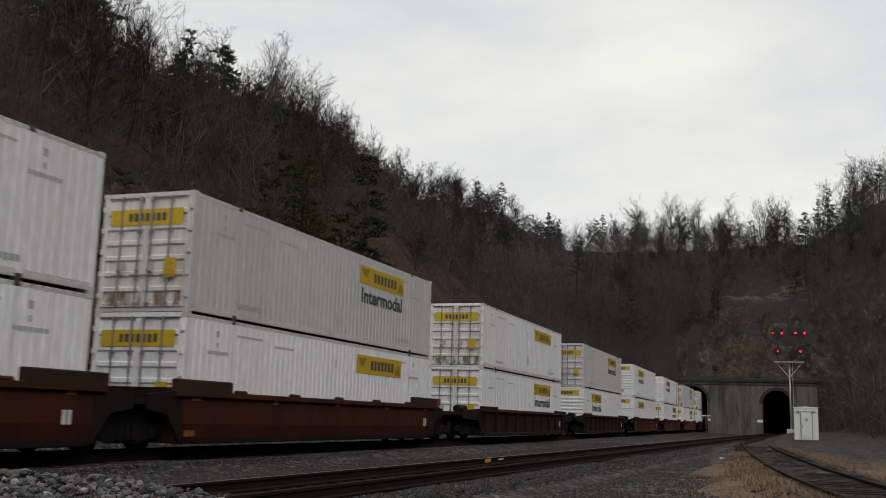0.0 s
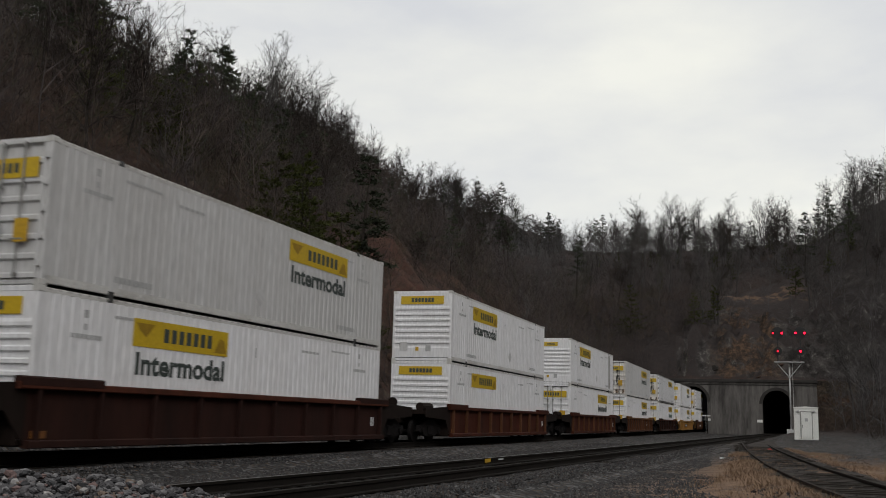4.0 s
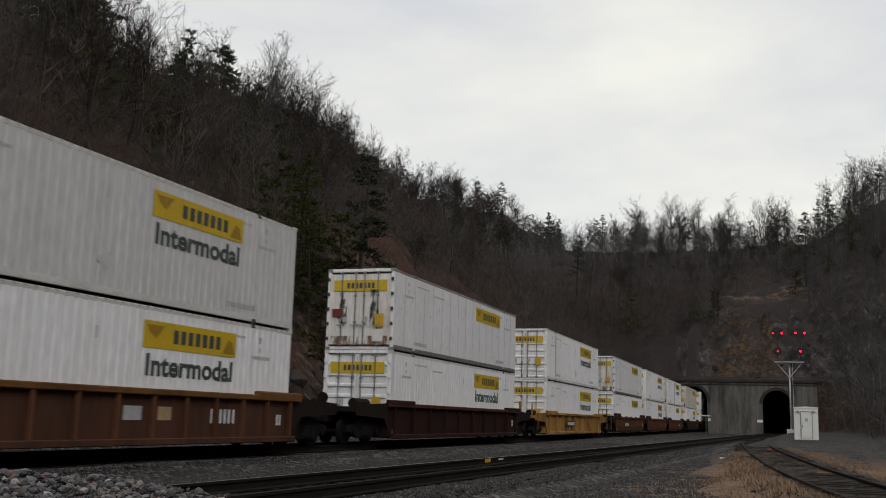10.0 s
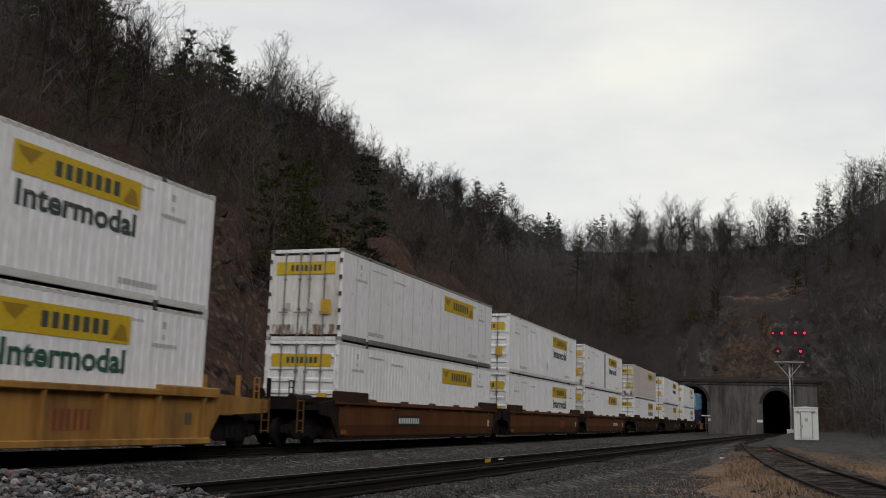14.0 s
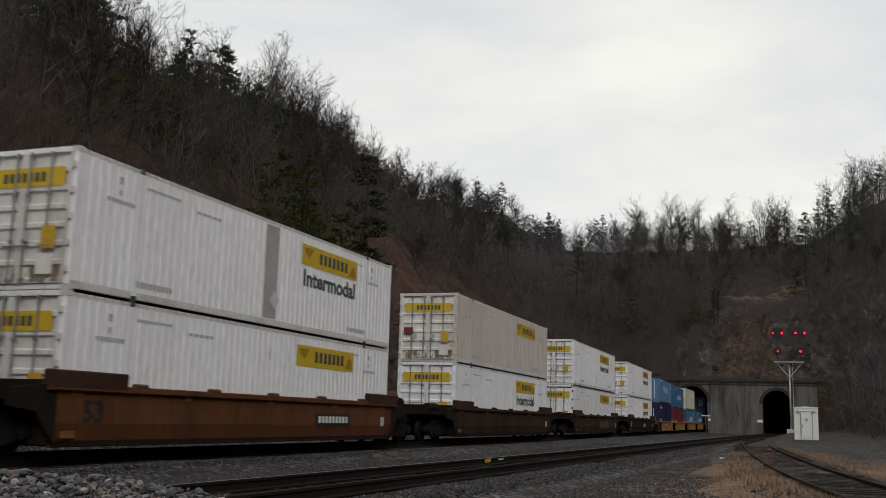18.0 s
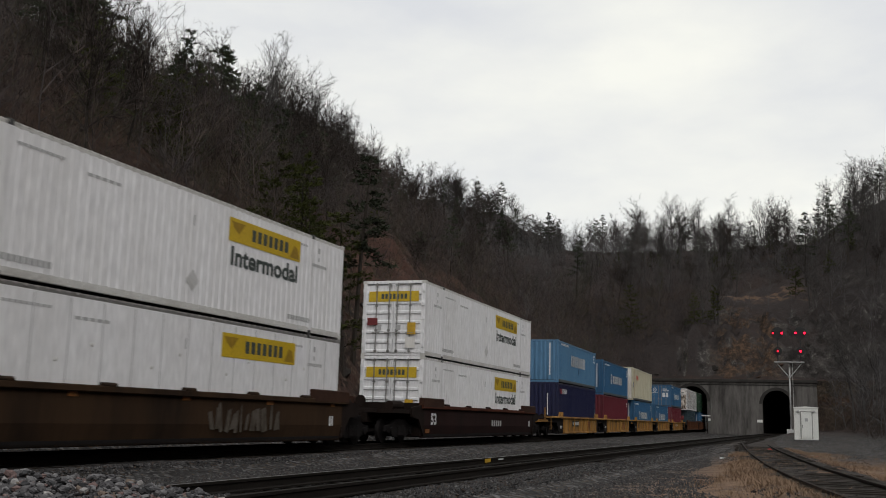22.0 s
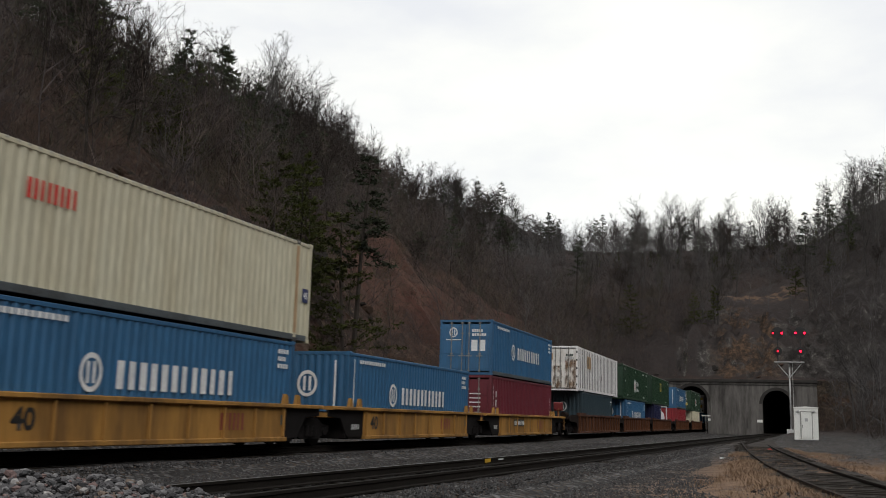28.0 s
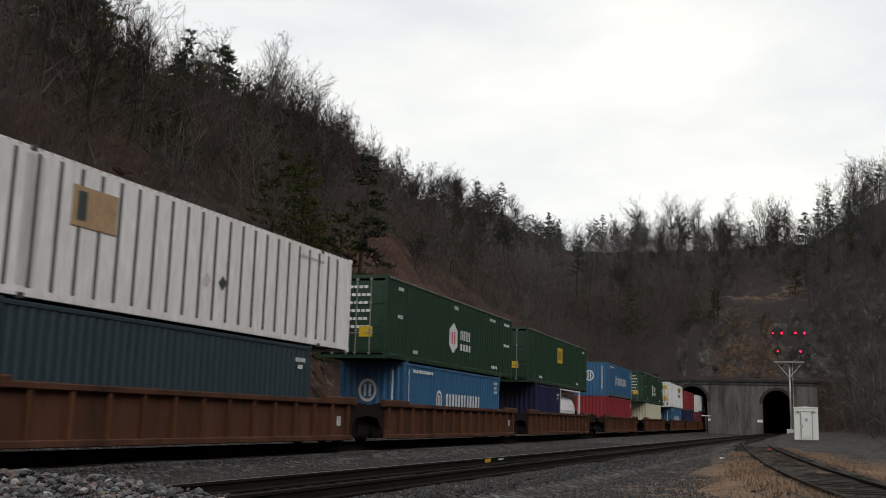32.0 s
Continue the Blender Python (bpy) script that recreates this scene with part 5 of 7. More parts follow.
def side_mesh(kind, L, H, sgn):
    mb = MB()
    x1 = HW * sgn
    z0, z1 = 0.20, H - 0.12
    if kind == "corr":
        n = int(round((L - 0.3) / 0.28))
        p = (L - 0.3) / n
        prof = []
        for i in range(n):
            y = 0.15 + i * p
            prof += [(x1, y), (x1, y + p * 0.66), (x1 - sgn * 0.016, y + p * 0.72), (x1 - sgn * 0.016, y + p * 0.93)]
        prof.append((x1, L - 0.15))
        mb.strip(prof, lambda q: (q[0], q[1], z0), lambda q: (q[0], q[1], z1))
    elif kind == "iso":
        n = int(round((L - 0.3) / 0.278))
        p = (L - 0.3) / n
        prof = []
        for i in range(n):
            y = 0.15 + i * p
            prof += [(x1 - sgn * 0.012, y), (x1 - sgn * 0.012, y + p * 0.3), (x1 - sgn * 0.05, y + p * 0.5), (x1 - sgn * 0.05, y + p * 0.8)]
        prof.append((x1 - sgn * 0.012, L - 0.15))
        mb.strip(prof, lambda q: (q[0], q[1], z0), lambda q: (q[0], q[1], z1))
    else:
        mb.box(min(x1, x1 - sgn * 0.04), max(x1, x1 - sgn * 0.04), 0.15, L - 0.15, z0, z1)
    return mb.mesh("side_panel")


def roof_mesh(L, H):
    n = int(L / 0.6)
    prof = []
    for i in range(n):
        y = 0.05 + (L - 0.1) * i / n
        p = (L - 0.1) / n
        prof += [(y, H - 0.05), (y + p * 0.6, H - 0.05), (y + p * 0.7, H - 0.07), (y + p * 0.9, H - 0.07)]
    prof.append((L - 0.05, H - 0.05))
    return MB().strip(prof, lambda q: (HW - 0.06, q[0], q[1]), lambda q: (-HW + 0.06, q[0], q[1])).mesh("roof")


def posts_at(L):
    """Places of the corner fittings along the length; long boxes have inner ones at 12.19 m centres."""
    return [0.0, L - 0.18] if L < 13 else [0.0, (L - 12.19) / 2, (L + 12.19) / 2 - 0.18, L - 0.18]


def end_doors(th, H, skin, kind, grim):
    """Two door leaves with pressed panels, locking rods and hinges on the end at y = 0."""
    W = HW - 0.10
    for s in (-1, 1):
        def leaf(s=s):
            mb = MB()
            a, b = (0.012, W) if s > 0 else (-W, -0.012)
            if kind == "ribbed":
                n = 7
                ph = (H - 0.28) / n
                prof = []
                for i in range(n):
                    z = 0.13 + i * ph
                    prof += [(-0.02, z), (-0.02, z + ph * 0.22), (0.03, z + ph * 0.32), (0.03, z + ph * 0.9)]
                prof.append((-0.02, H - 0.15))
                mb.strip(prof, lambda q: (b, q[0], q[1]), lambda q: (a, q[0], q[1]))
                mb.box(a, a + 0.07, -0.03, 0.05, 0.13, H - 0.14)
                mb.box(b - 0.07, b, -0.03, 0.05, 0.13, H - 0.14)
            elif kind == "iso":
                mb.box(a, b, 0.0, 0.05, 0.2, H - 0.2)
                for i in range(3):
                    z = 0.28 + i * (H - 0.5) / 3
                    mb.box(a + 0.08, b - 0.08, -0.025, 0.0, z, z + (H - 0.5) / 3 - 0.1, 0.01)
            else:
                mb.box(a, b, -0.01, 0.05, 0.2, H - 0.2)
                mb.box(a, a + 0.05, -0.03, -0.01, 0.2, H - 0.2)
            return mb.mesh("door_leaf")
        d = part("door_leaf", shared(("leaf", s, kind, H, skin.name), leaf), skin, th)
        for x in (0.17, 0.70):
            def rod():
                mb = MB().tube((s * x, -0.055, 0.12), (s * x, -0.055, H - 0.1), 0.024, n=6)
                for z in (0.16, 0.95, 1.9, H - 0.2):
                    mb.box(s * x - 0.05, s * x + 0.05, -0.075, -0.03, z, z + 0.07)
                return mb.mesh("rod")
            part("locking_rod", shared(("rod", s * x, H), rod), GALV, d, "grey steel locking rod")
            me = shared(("handle", s * x), lambda: MB().box(s * x - 0.16, s * x + 0.16, -0.095, -0.077, 0.86, 0.90, 0.006).mesh("handle"))
            part("handle", me, GALV, d, "steel door handle bar")
        for i in range(5):
            z = 0.35 + i * (H - 0.8) / 4
            e = s * (HW - 0.06)
            me = shared(("hinge", s), lambda: MB().box(e - 0.05, e + 0.05, -0.05, -0.004, 0, 0.12, 0.01).mesh("hinge"))
            part("hinge", me, CASTING if kind == "plate" else skin, d).matrix_basis = pose(0, 0, z)


def end_front(th, H, skin, y=0.0, iso=False, L=0):
    """A closed end wall, pressed with level ridges, or upright ones on sea boxes."""
    W = HW - 0.09
    def make():
        mb = MB()
        f = -1 if y == 0 else 1
        if iso:
            n = 9
            p = 2 * W / n
            prof = []
            for i in range(n):
                x = -W + i * p
                prof += [(x, 0.0), (x + p * 0.3, 0.0), (x + p * 0.5, 0.045), (x + p * 0.8, 0.045)]
            prof.append((W, 0.0))
            mb.strip(prof, lambda q: (q[0], -f * q[1], 0.15), lambda q: (q[0], -f * q[1], H - 0.1))
            return mb.mesh("end_wall")
        prof = [(0.0, 0.15), (0.0, 0.55)]
        n = 7
        for i in range(n):
            z = 0.60 + i * 0.235
            prof += [(0.03, z), (0.03, z + 0.10), (-0.02, z + 0.13), (-0.02, z + 0.2)]
        prof += [(0.0, 2.28), (0.0, H - 0.12)]
        mb.strip(prof, lambda q: (W, -f * q[0], q[1]), lambda q: (-W, -f * q[0], q[1]))
        return mb.mesh("end_wall")
    ob = part("end_wall", shared(("front", H, y > 0, iso, skin.name), make), skin, th)
    ob.matrix_basis = pose(0, y, 0)
    return ob


def box_frame(th, L, H, skin, rail):
    for sx in (-1, 1):
        def rails(top):
            z0, z1 = (H - 0.13, H - 0.03) if top else (0.045, 0.21)
            a, b = sorted((sx * HW, sx * (HW - 0.07)))
            if top:
                return MB().box(a, b, 0.1, L - 0.1, z0, z1, 0.012).mesh("top_rail")
            mb = MB().box(a, b, 0.1, L - 0.1, z0, z1, 0.01)
            for i in range(int(L / 0.45)):
                y = 0.35 + i * 0.45
                if y < L - 0.4:
                    mb.box(*sorted((sx * HW, sx * (HW + 0.006))), y, y + 0.2, z0 + 0.06, z0 + 0.12)
            return mb.mesh("bottom_rail")
        part("top_rail", shared(("tr", L, H, sx, rail.name), lambda: rails(True)), rail, th)
        low = DARK_RAIL if L < 13 or rail is CREAM else rail
        part("bottom_rail", shared(("br", L, H, sx, low.name), lambda: rails(False)), low, th)
        for y in posts_at(L):
            inner = 0.01 < y < L - 0.3
            w = 0.18
            me = shared(("post", H, sx, inner, skin.name), lambda: MB().box(*sorted((sx * (HW + (0.004 if inner else 0)), sx * (HW - 0.12))), 0, w, 0.12, H - 0.12, 0.015).mesh("corner_post"))
            ob = part("corner_post", me, skin, th)
            ob.matrix_basis = pose(0, y, 0)
            for z in (0.0, H - 0.12):
                me = shared(("casting", sx, inner), lambda: MB().box(*sorted((sx * (HW + 0.008), sx * (HW - 0.155))), 0, w, 0, 0.12, 0.01).mesh("corner_casting"))
                ob = part("corner_casting", me, CASTING if inner else (rail if L > 13 else skin), th, "cast steel corner fitting")
                ob.matrix_basis = pose(0, y - 0.004 if y < L / 2 else y + 0.004, z)
    if L > 13:
        def ticks():
            mb = MB()
            n = int(L / 0.28)
            for i in range(1, n):
                y = L * i / n
                mb.box(HW - 0.002, HW + 0.012, y - 0.03, y + 0.03, H - 0.075, H - 0.028)
            return mb.mesh("rail_lug")
        tagged(part("rail_lug", shared(("ticks", L, H), ticks), RAIL_GREY, th), kind="stuff")
    for y in (0.0, L - 0.12):
        for z in (0.0, H - 0.13):
            me = shared(("sill", z > 1, H, rail.name), lambda: MB().box(-HW + 0.16, HW - 0.16, 0, 0.10, 0.01, 0.125, 0.01).mesh("end_sill"))
            part("end_sill", me, skin, th).matrix_basis = pose(0, y + 0.01, z)


def build_container(L, H, skin, kind, facing, label, category="shipping container", rail=None, endskin=None, name="shipping_container"):
    th = thing(name, label, category, "stacked containers")
    rail = rail or skin
    for sx in (-1, 1):
        part("side_panel", shared(("side", kind, L, H, sx, skin.name), lambda: side_mesh(kind, L, H, sx)), skin, th)
    part("roof", shared(("roof", L, H, skin.name), lambda: roof_mesh(L, H)), skin, th)
    part("underframe", shared(("under", L), lambda: MB().box(-HW + 0.08, HW - 0.08, 0.12, L - 0.12, 0.08, 0.17).mesh("underframe")), CASTING, th)
    box_frame(th, L, H, skin, rail)
    es = endskin or skin
    dk = {"corr": "ribbed", "iso": "iso"}.get(kind, "plate")
    if facing == "door":
        end_doors(th, H, es, dk, False)
        end_front(th, H, skin, L, kind == "iso")
    else:
        end_front(th, H, es, 0.0, kind == "iso")
        end_front(th, H, skin, L, kind == "iso")
    return th


def yellow_sign(th, y, z, w, h, end=False):
    """A yellow company panel with a darker scroll outline and a line of plain dark bars."""
    if end:
        ob = end_plate(th, "sign_panel", YELLOW_SIGN, y, z, w, h, -0.030 if w > 2 else -0.020, "yellow sign panel")
        end_writing(ob, DARK_PRINT, w * 0.24, h * 0.25, w * 0.54, h * 0.50, 7, -0.010, "lettering", 0.0, "dark bars of lettering", 3)
    else:
        ob = sign_plate(th, "sign_panel", YELLOW_SIGN, y, z, w, h, HW + 0.003, "yellow sign panel")
        writing(ob, DARK_PRINT, w * 0.28, h * 0.24, w * 0.54, h * 0.52, 7, 0.009, 0.0, label="dark bars of lettering", seed=3)
        for e, pts in ((0, [(0.05, 0.6), (0.12, 0.35), (0.2, 0.85), (0.02, 0.85)]), (1, [(0.84, 0.1), (0.98, 0.1), (0.95, 0.62), (0.90, 0.7)])):
            def corner():
                mb = MB()
                mb.poly([(0, w * p, h * q) for p, q in pts])
                return mb.mesh("scroll")
            part("scroll_mark", shared(("scroll", w, h, e), corner), SCROLL, ob).matrix_basis = pose(0.008, 0, 0)
    return ob


def hauler(label, skin=WHITE, kind="corr", facing="door", word=True, spot=0, band=None, flap=False, endskin=None, grease=False):
    """A 53-foot domestic container."""
    L, H = 16.15, 2.92
    th = build_container(L, H, skin, kind, facing, label, rail=PALE_RAIL if kind == "corr" else GALV, endskin=endskin)
    y0 = 9.55 if facing == "door" else 2.9
    yellow_sign(th, y0, 1.98, 3.75, 0.60)
    if word:
        me = letters("Intermodal", (3.5, 0.50), "w")
        part("lettering", me, DARK_PRINT if spot != 2 else GREEN_PRINT, th, "dark word on the side").matrix_basis = pose(HW + 0.005, y0 + 0.15, 1.36)
    if kind == "plate":
        for i in range(1, 16):
            me = shared("seam", lambda: MB().box(0, 0.005, -0.012, 0.012, 0.22, H - 0.16).mesh("panel_seam"))
            part("panel_seam", me, GREY_PRINT, th).matrix_basis = pose(HW - 0.001, L * i / 16 + 0.05, 0)
            me = shared("rivet", lambda: MB().tube((0, 0, 0), (0.02, 0, 0), 0.05, 0.03, n=8).mesh("lashing_cup"))
            part("lashing_cup", me, PALE_RAIL, th).matrix_basis = pose(HW - 0.001, L * i / 16 - 0.25, (0.5, 1.55, 1.9)[i % 3])
    # small grey data marks
    for y in (1.3, L - 1.75):
        writing(th, GREY_PRINT, y, 2.42, 0.16, 0.16, 1)
        writing(th, GREY_PRINT, y + 0.03, 2.18, 0.1, 0.12, 1)
        writing(th, GREY_PRINT, y - 0.35, 2.0, 0.95, 0.09, 7)
    for y in (2.25, L - 3.7):
        writing(th, GREY_PRINT, y, 2.5, 1.3, 0.06, 9)
    for y in (2.1, L - 3.4):
        writing(th, GREY_PRINT, y, 0.32, 1.35, 0.13, 9)
    writing(th, GREY_PRINT, 4.2 if facing == "door" else L - 5.6, 2.36, 1.1, 0.07, 5)
    if spot != 1:
        def diamond():
            return MB().box(-0.004, 0.0, -0.19, 0.19, -0.19, 0.19).mesh("placard")
        ob = part("placard_holder", shared("diamond", diamond), GREY_WHITE, th)
        ob.matrix_basis = pose(HW + 0.008, 8.1 if facing == "door" else 9.0, 0.75, 45)
    sign_plate(th, "vent", GREY_PRINT, 8.0, 2.05, 0.05, 0.26)
    if band is not None:
        # the 7.5 m band is corrugation shading laid on as a grey plate
        sign_plate(th, "dirt_band", RAIL_GREY if band > 5 else CREAM, band, 0.24, 0.32 if band < 5 else 0.7, H - 0.4, HW + 0.002, "upright band of another tone", 0.003)
    if facing == "door":
        yellow_sign(th, -1.04, 2.10, 2.08, 0.40, end=True)
        end_plate(th, "placard", PLACARD, 0.62, 0.82, 0.34, 0.46, -0.085, "yellow notice with black print")
        if grease:
            for x, z, w, hh in ((-0.78, 0.95, 0.3, 1.1), (0.42, 0.85, 0.34, 1.3)):
                end_plate(th, "grease_stain", STAIN, x, z, w, hh, -0.078, "black grease streaks", 0.002)
        end_plate(th, "data_plate", GREY_PRINT, 0.18, 0.98, 0.16, 0.2, -0.085)
        end_plate(th, "data_plate", GREY_PRINT, -0.62, 0.98, 0.16, 0.2, -0.085)
        if endskin:
            end_plate(th, "rust_stain", RUST_STREAK, -1.1, 0.16, 2.2, 0.34, -0.036, "brown rust streaks", 0.002)
        if flap:
            end_plate(th, "red_placard", DULL_RED, -1.05, 1.18, 0.42, 0.28, -0.085, "faded red placard")
            end_plate(th, "stain_sheet", GRIME, 0.55, 0.3, 0.4, 0.42, -0.08)
    else:
        yellow_sign(th, -0.95, 2.36, 1.9, 0.34, end=True) if spot != 3 else yellow_sign(th, -0.45, 2.42, 0.9, 0.24, end=True)
        end_plate(th, "placard_holder", GREY_WHITE, -0.95, 0.45, 0.34, 0.34, -0.02)
        end_plate(th, "data_plate", GREY_PRINT, 0.2, 0.4, 0.22, 0.26, -0.02)
        end_plate(th, "data_plate", PLACARD, -0.25, 0.42, 0.14, 0.16, -0.02)
    return th


def sea_box(label, skin, facing="front", L=12.19, H=2.59, marks="emblem", low=False):
    """A sea container in the livery that marks names."""
    th = build_container(L, H, skin, "iso", facing, label, endskin=GRIME if marks == "long" else None)
    if marks == "emblem":
        z = 0.92
        ring_mark(th, WHITE_PRINT, (HW + 0.004, 3.72, z + 0.38), 0.40)
        writing(th, WHITE_PRINT, 4.45, z + 0.07, 4.65, 0.60, 6, HW + 0.004, 1.0, label="tall white bars of lettering", seed=5)
        writing(th, WHITE_PRINT, 0.8, 2.24, 2.15, 0.12, 12, HW + 0.003)
        for i in range(3):
            writing(th, WHITE_PRINT, L - 0.95, 2.2 - i * 0.2, 0.6 - 0.15 * (i % 2), 0.12, 4, HW + 0.003)
        if facing == "front":
            ring_mark(th, WHITE_PRINT, (-0.15, -0.012, H * 0.60), 0.42, True)
            end_writing(th, WHITE_PRINT, 0.78, 0.55, 0.10, 1.75, 1, -0.012)
            writing(th, WHITE_PRINT, 0.36, 0.5, 0.10, 1.85, 1, HW + 0.003)
        else:
            ring_mark(th, WHITE_PRINT, (-0.62, -0.035, H * 0.77), 0.24, True)
            end_writing(th, WHITE_PRINT, 0.30, 2.0, 0.55, 0.14, 5, -0.06)
            end_writing(th, WHITE_PRINT, 0.30, 1.82, 0.72, 0.12, 6, -0.06)
            end_plate(th, "data_panel", WHITE_PRINT, 0.28, 1.12, 0.30, 0.52, -0.03)
            end_plate(th, "data_panel", WHITE_PRINT, 0.66, 1.12, 0.30, 0.52, -0.03)
            end_writing(th, WHITE_PRINT, -0.98, 1.62, 0.75, 0.05, 9, -0.035)
    elif marks == "wide":
        writing(th, WHITE_PRINT, 3.72, 1.16, 4.55, 0.68, 7, HW + 0.004, 1.0, label="tall white bars of lettering", seed=7)
        writing(th, WHITE_PRINT, 0.8, 2.28, 2.1, 0.12, 14, HW + 0.003)
        end_writing(th, WHITE_PRINT, 0.72, 0.45, 0.12, 1.9, 1, -0.012)
        for i in range(3):
            writing(th, WHITE_PRINT, L - 0.95, 2.2 - i * 0.2, 0.6 - 0.15 * (i % 2), 0.12, 4, HW + 0.003)
        sign_plate(th, "paint_patch", BLUE, 6.0, 0.72, 0.34, 0.34, HW - 0.008, "darker repaired paint patch", 0.004)
    elif marks == "small":
        writing(th, RED_PRINT, 0.48, 2.2, 0.62, 0.30, 2, HW + 0.003, 1.0)
        writing(th, WHITE_PRINT, 1.12, 2.2, 1.35, 0.30, 5, HW + 0.003, 1.0)
        end_writing(th, WHITE_PRINT, 0.62, 0.5, 0.08, 1.7, 1, -0.012)
        writing(th, WHITE_PRINT, L - 0.5, 0.4, 0.05, 1.7, 1, HW + 0.003)
        sign_plate(th, "height_mark", PLACARD, L - 0.45, 0.3, 0.16, 0.2)
    elif marks == "upright":
        for i in range(3):
            writing(th, WHITE_PRINT, 0.66, 0.75 + i * 0.42, 0.22, 0.30, 1, HW + 0.003)
        writing(th, WHITE_PRINT, L - 0.5, 0.5, 0.06, 1.4, 1, HW + 0.003)
        end_writing(th, WHITE_PRINT, -1.0, 1.55, 0.5, 0.34, 3, -0.06, tall=1.0)
        for i in range(4):
            end_writing(th, WHITE_PRINT, 0.25, 1.7 - 0.2 * i, 0.55, 0.06, 6, -0.06)
        writing(th, WHITE_PRINT, 0.3, 0.4, 0.05, 1.8, 1, HW + 0.003)
    elif marks == "long":
        writing(th, RED_PRINT, 2.24, 1.85, 1.42, 0.40, 4, HW + 0.004, 1.0, label="bright red bars of lettering", seed=2)
        end_writing(th, RED_PRINT, -0.5, 2.05, 0.75, 0.2, 4, -0.012, tall=1.0)
        for y in (0.25, L - 0.5):
            p = sign_plate(th, "length_mark", NAVY_PRINT, y, 1.15, 0.34, 0.40)
            part("lettering", letters("45", (0.22, 0.2), "n"), WHITE_PRINT, p).matrix_basis = pose(0.009, 0.06, 0.1)
        p = end_plate(th, "length_mark", NAVY_PRINT, -0.15, 1.6, 0.3, 0.28, -0.012)
        sign_plate(th, "rust_streak", TAN_PRINT, 0.76, 0.25, 0.2, H - 0.42, HW + 0.006, "rust-streaked inner post", 0.003)
        sign_plate(th, "rust_streak", TAN_PRINT, L - 0.95, 0.25, 0.16, H - 0.42, HW + 0.006, "rust-streaked inner post", 0.003)
    elif marks == "plain":
        writing(th, WHITE_PRINT, L - 0.95, H - 0.5, 0.6, 0.12, 4, HW + 0.003)
        writing(th, WHITE_PRINT, L - 0.8, H - 0.7, 0.3, 0.12, 2, HW + 0.003)
        if facing == "front" and low:
            ring_mark(th, WHITE_PRINT, (0.0, -0.012, H * 0.62), 0.33, True)
            end_writing(th, WHITE_PRINT, -0.55, 0.62, 1.1, 0.08, 8, -0.012)
    return th


def post_box(label):
    """A 53-foot white box of flat sheets between dark upright posts."""
    L, H = 16.15, 2.92
    th = build_container(L, H, POST_WHITE, "flat", "door", label, rail=POST_WHITE, endskin=GRIME)
    for i in range(25):
        y = 0.34 + i * 0.613
        me = shared("upright", lambda: MB().box(0, 0.022, 0, 0.095, 0.22, H - 0.14, 0.005).mesh("upright"))
        part("upright", me, POST_GREY, th).matrix_basis = pose(HW - 0.004, y, 0)
    p = sign_plate(th, "faded_sign", TAN_PRINT, 3.2, 1.62, 1.38, 0.82, HW + 0.016, "faded tan sign with a dark mark")
    writing(p, DARK_PRINT, 0.08, 0.12, 0.42, 0.6, 1, 0.009, 0)
    end_plate(th, "faded_sign", TAN_PRINT, -1.1, 2.0, 0.75, 0.42, -0.05)
    end_writing(th, DARK_PRINT, 0.5, 2.25, 0.5, 0.14, 4, -0.06)
    end_writing(th, GREY_PRINT, 0.45, 2.05, 0.62, 0.12, 6, -0.06)
    for x, y in ((GREY_WHITE, 8.05), (DARK_PRINT, 8.75)):
        ob = sign_plate(th, "placard", x, y, 0.9, 0.26, 0.26, HW + 0.016)
        ob.matrix_basis = pose(HW + 0.016, y, 1.0, 45)
    writing(th, GREY_PRINT, 12.6, 2.5, 1.6, 0.08, 9, HW + 0.016)
    for x, z, w, hh in ((-1.15, 0.15, 0.5, 2.3), (-0.35, 0.12, 0.6, 1.5), (0.45, 0.12, 0.75, 1.9)):
        end_plate(th, "rust_stain", RUST_STREAK, x, z, w, hh, -0.034, "brown rust streaks", 0.002)
    sign_plate(th, "repair_panel", GREY_WHITE, 1.9, 0.24, 0.5, 2.5, HW + 0.001, "greyed repair sheet", 0.003)
    return th


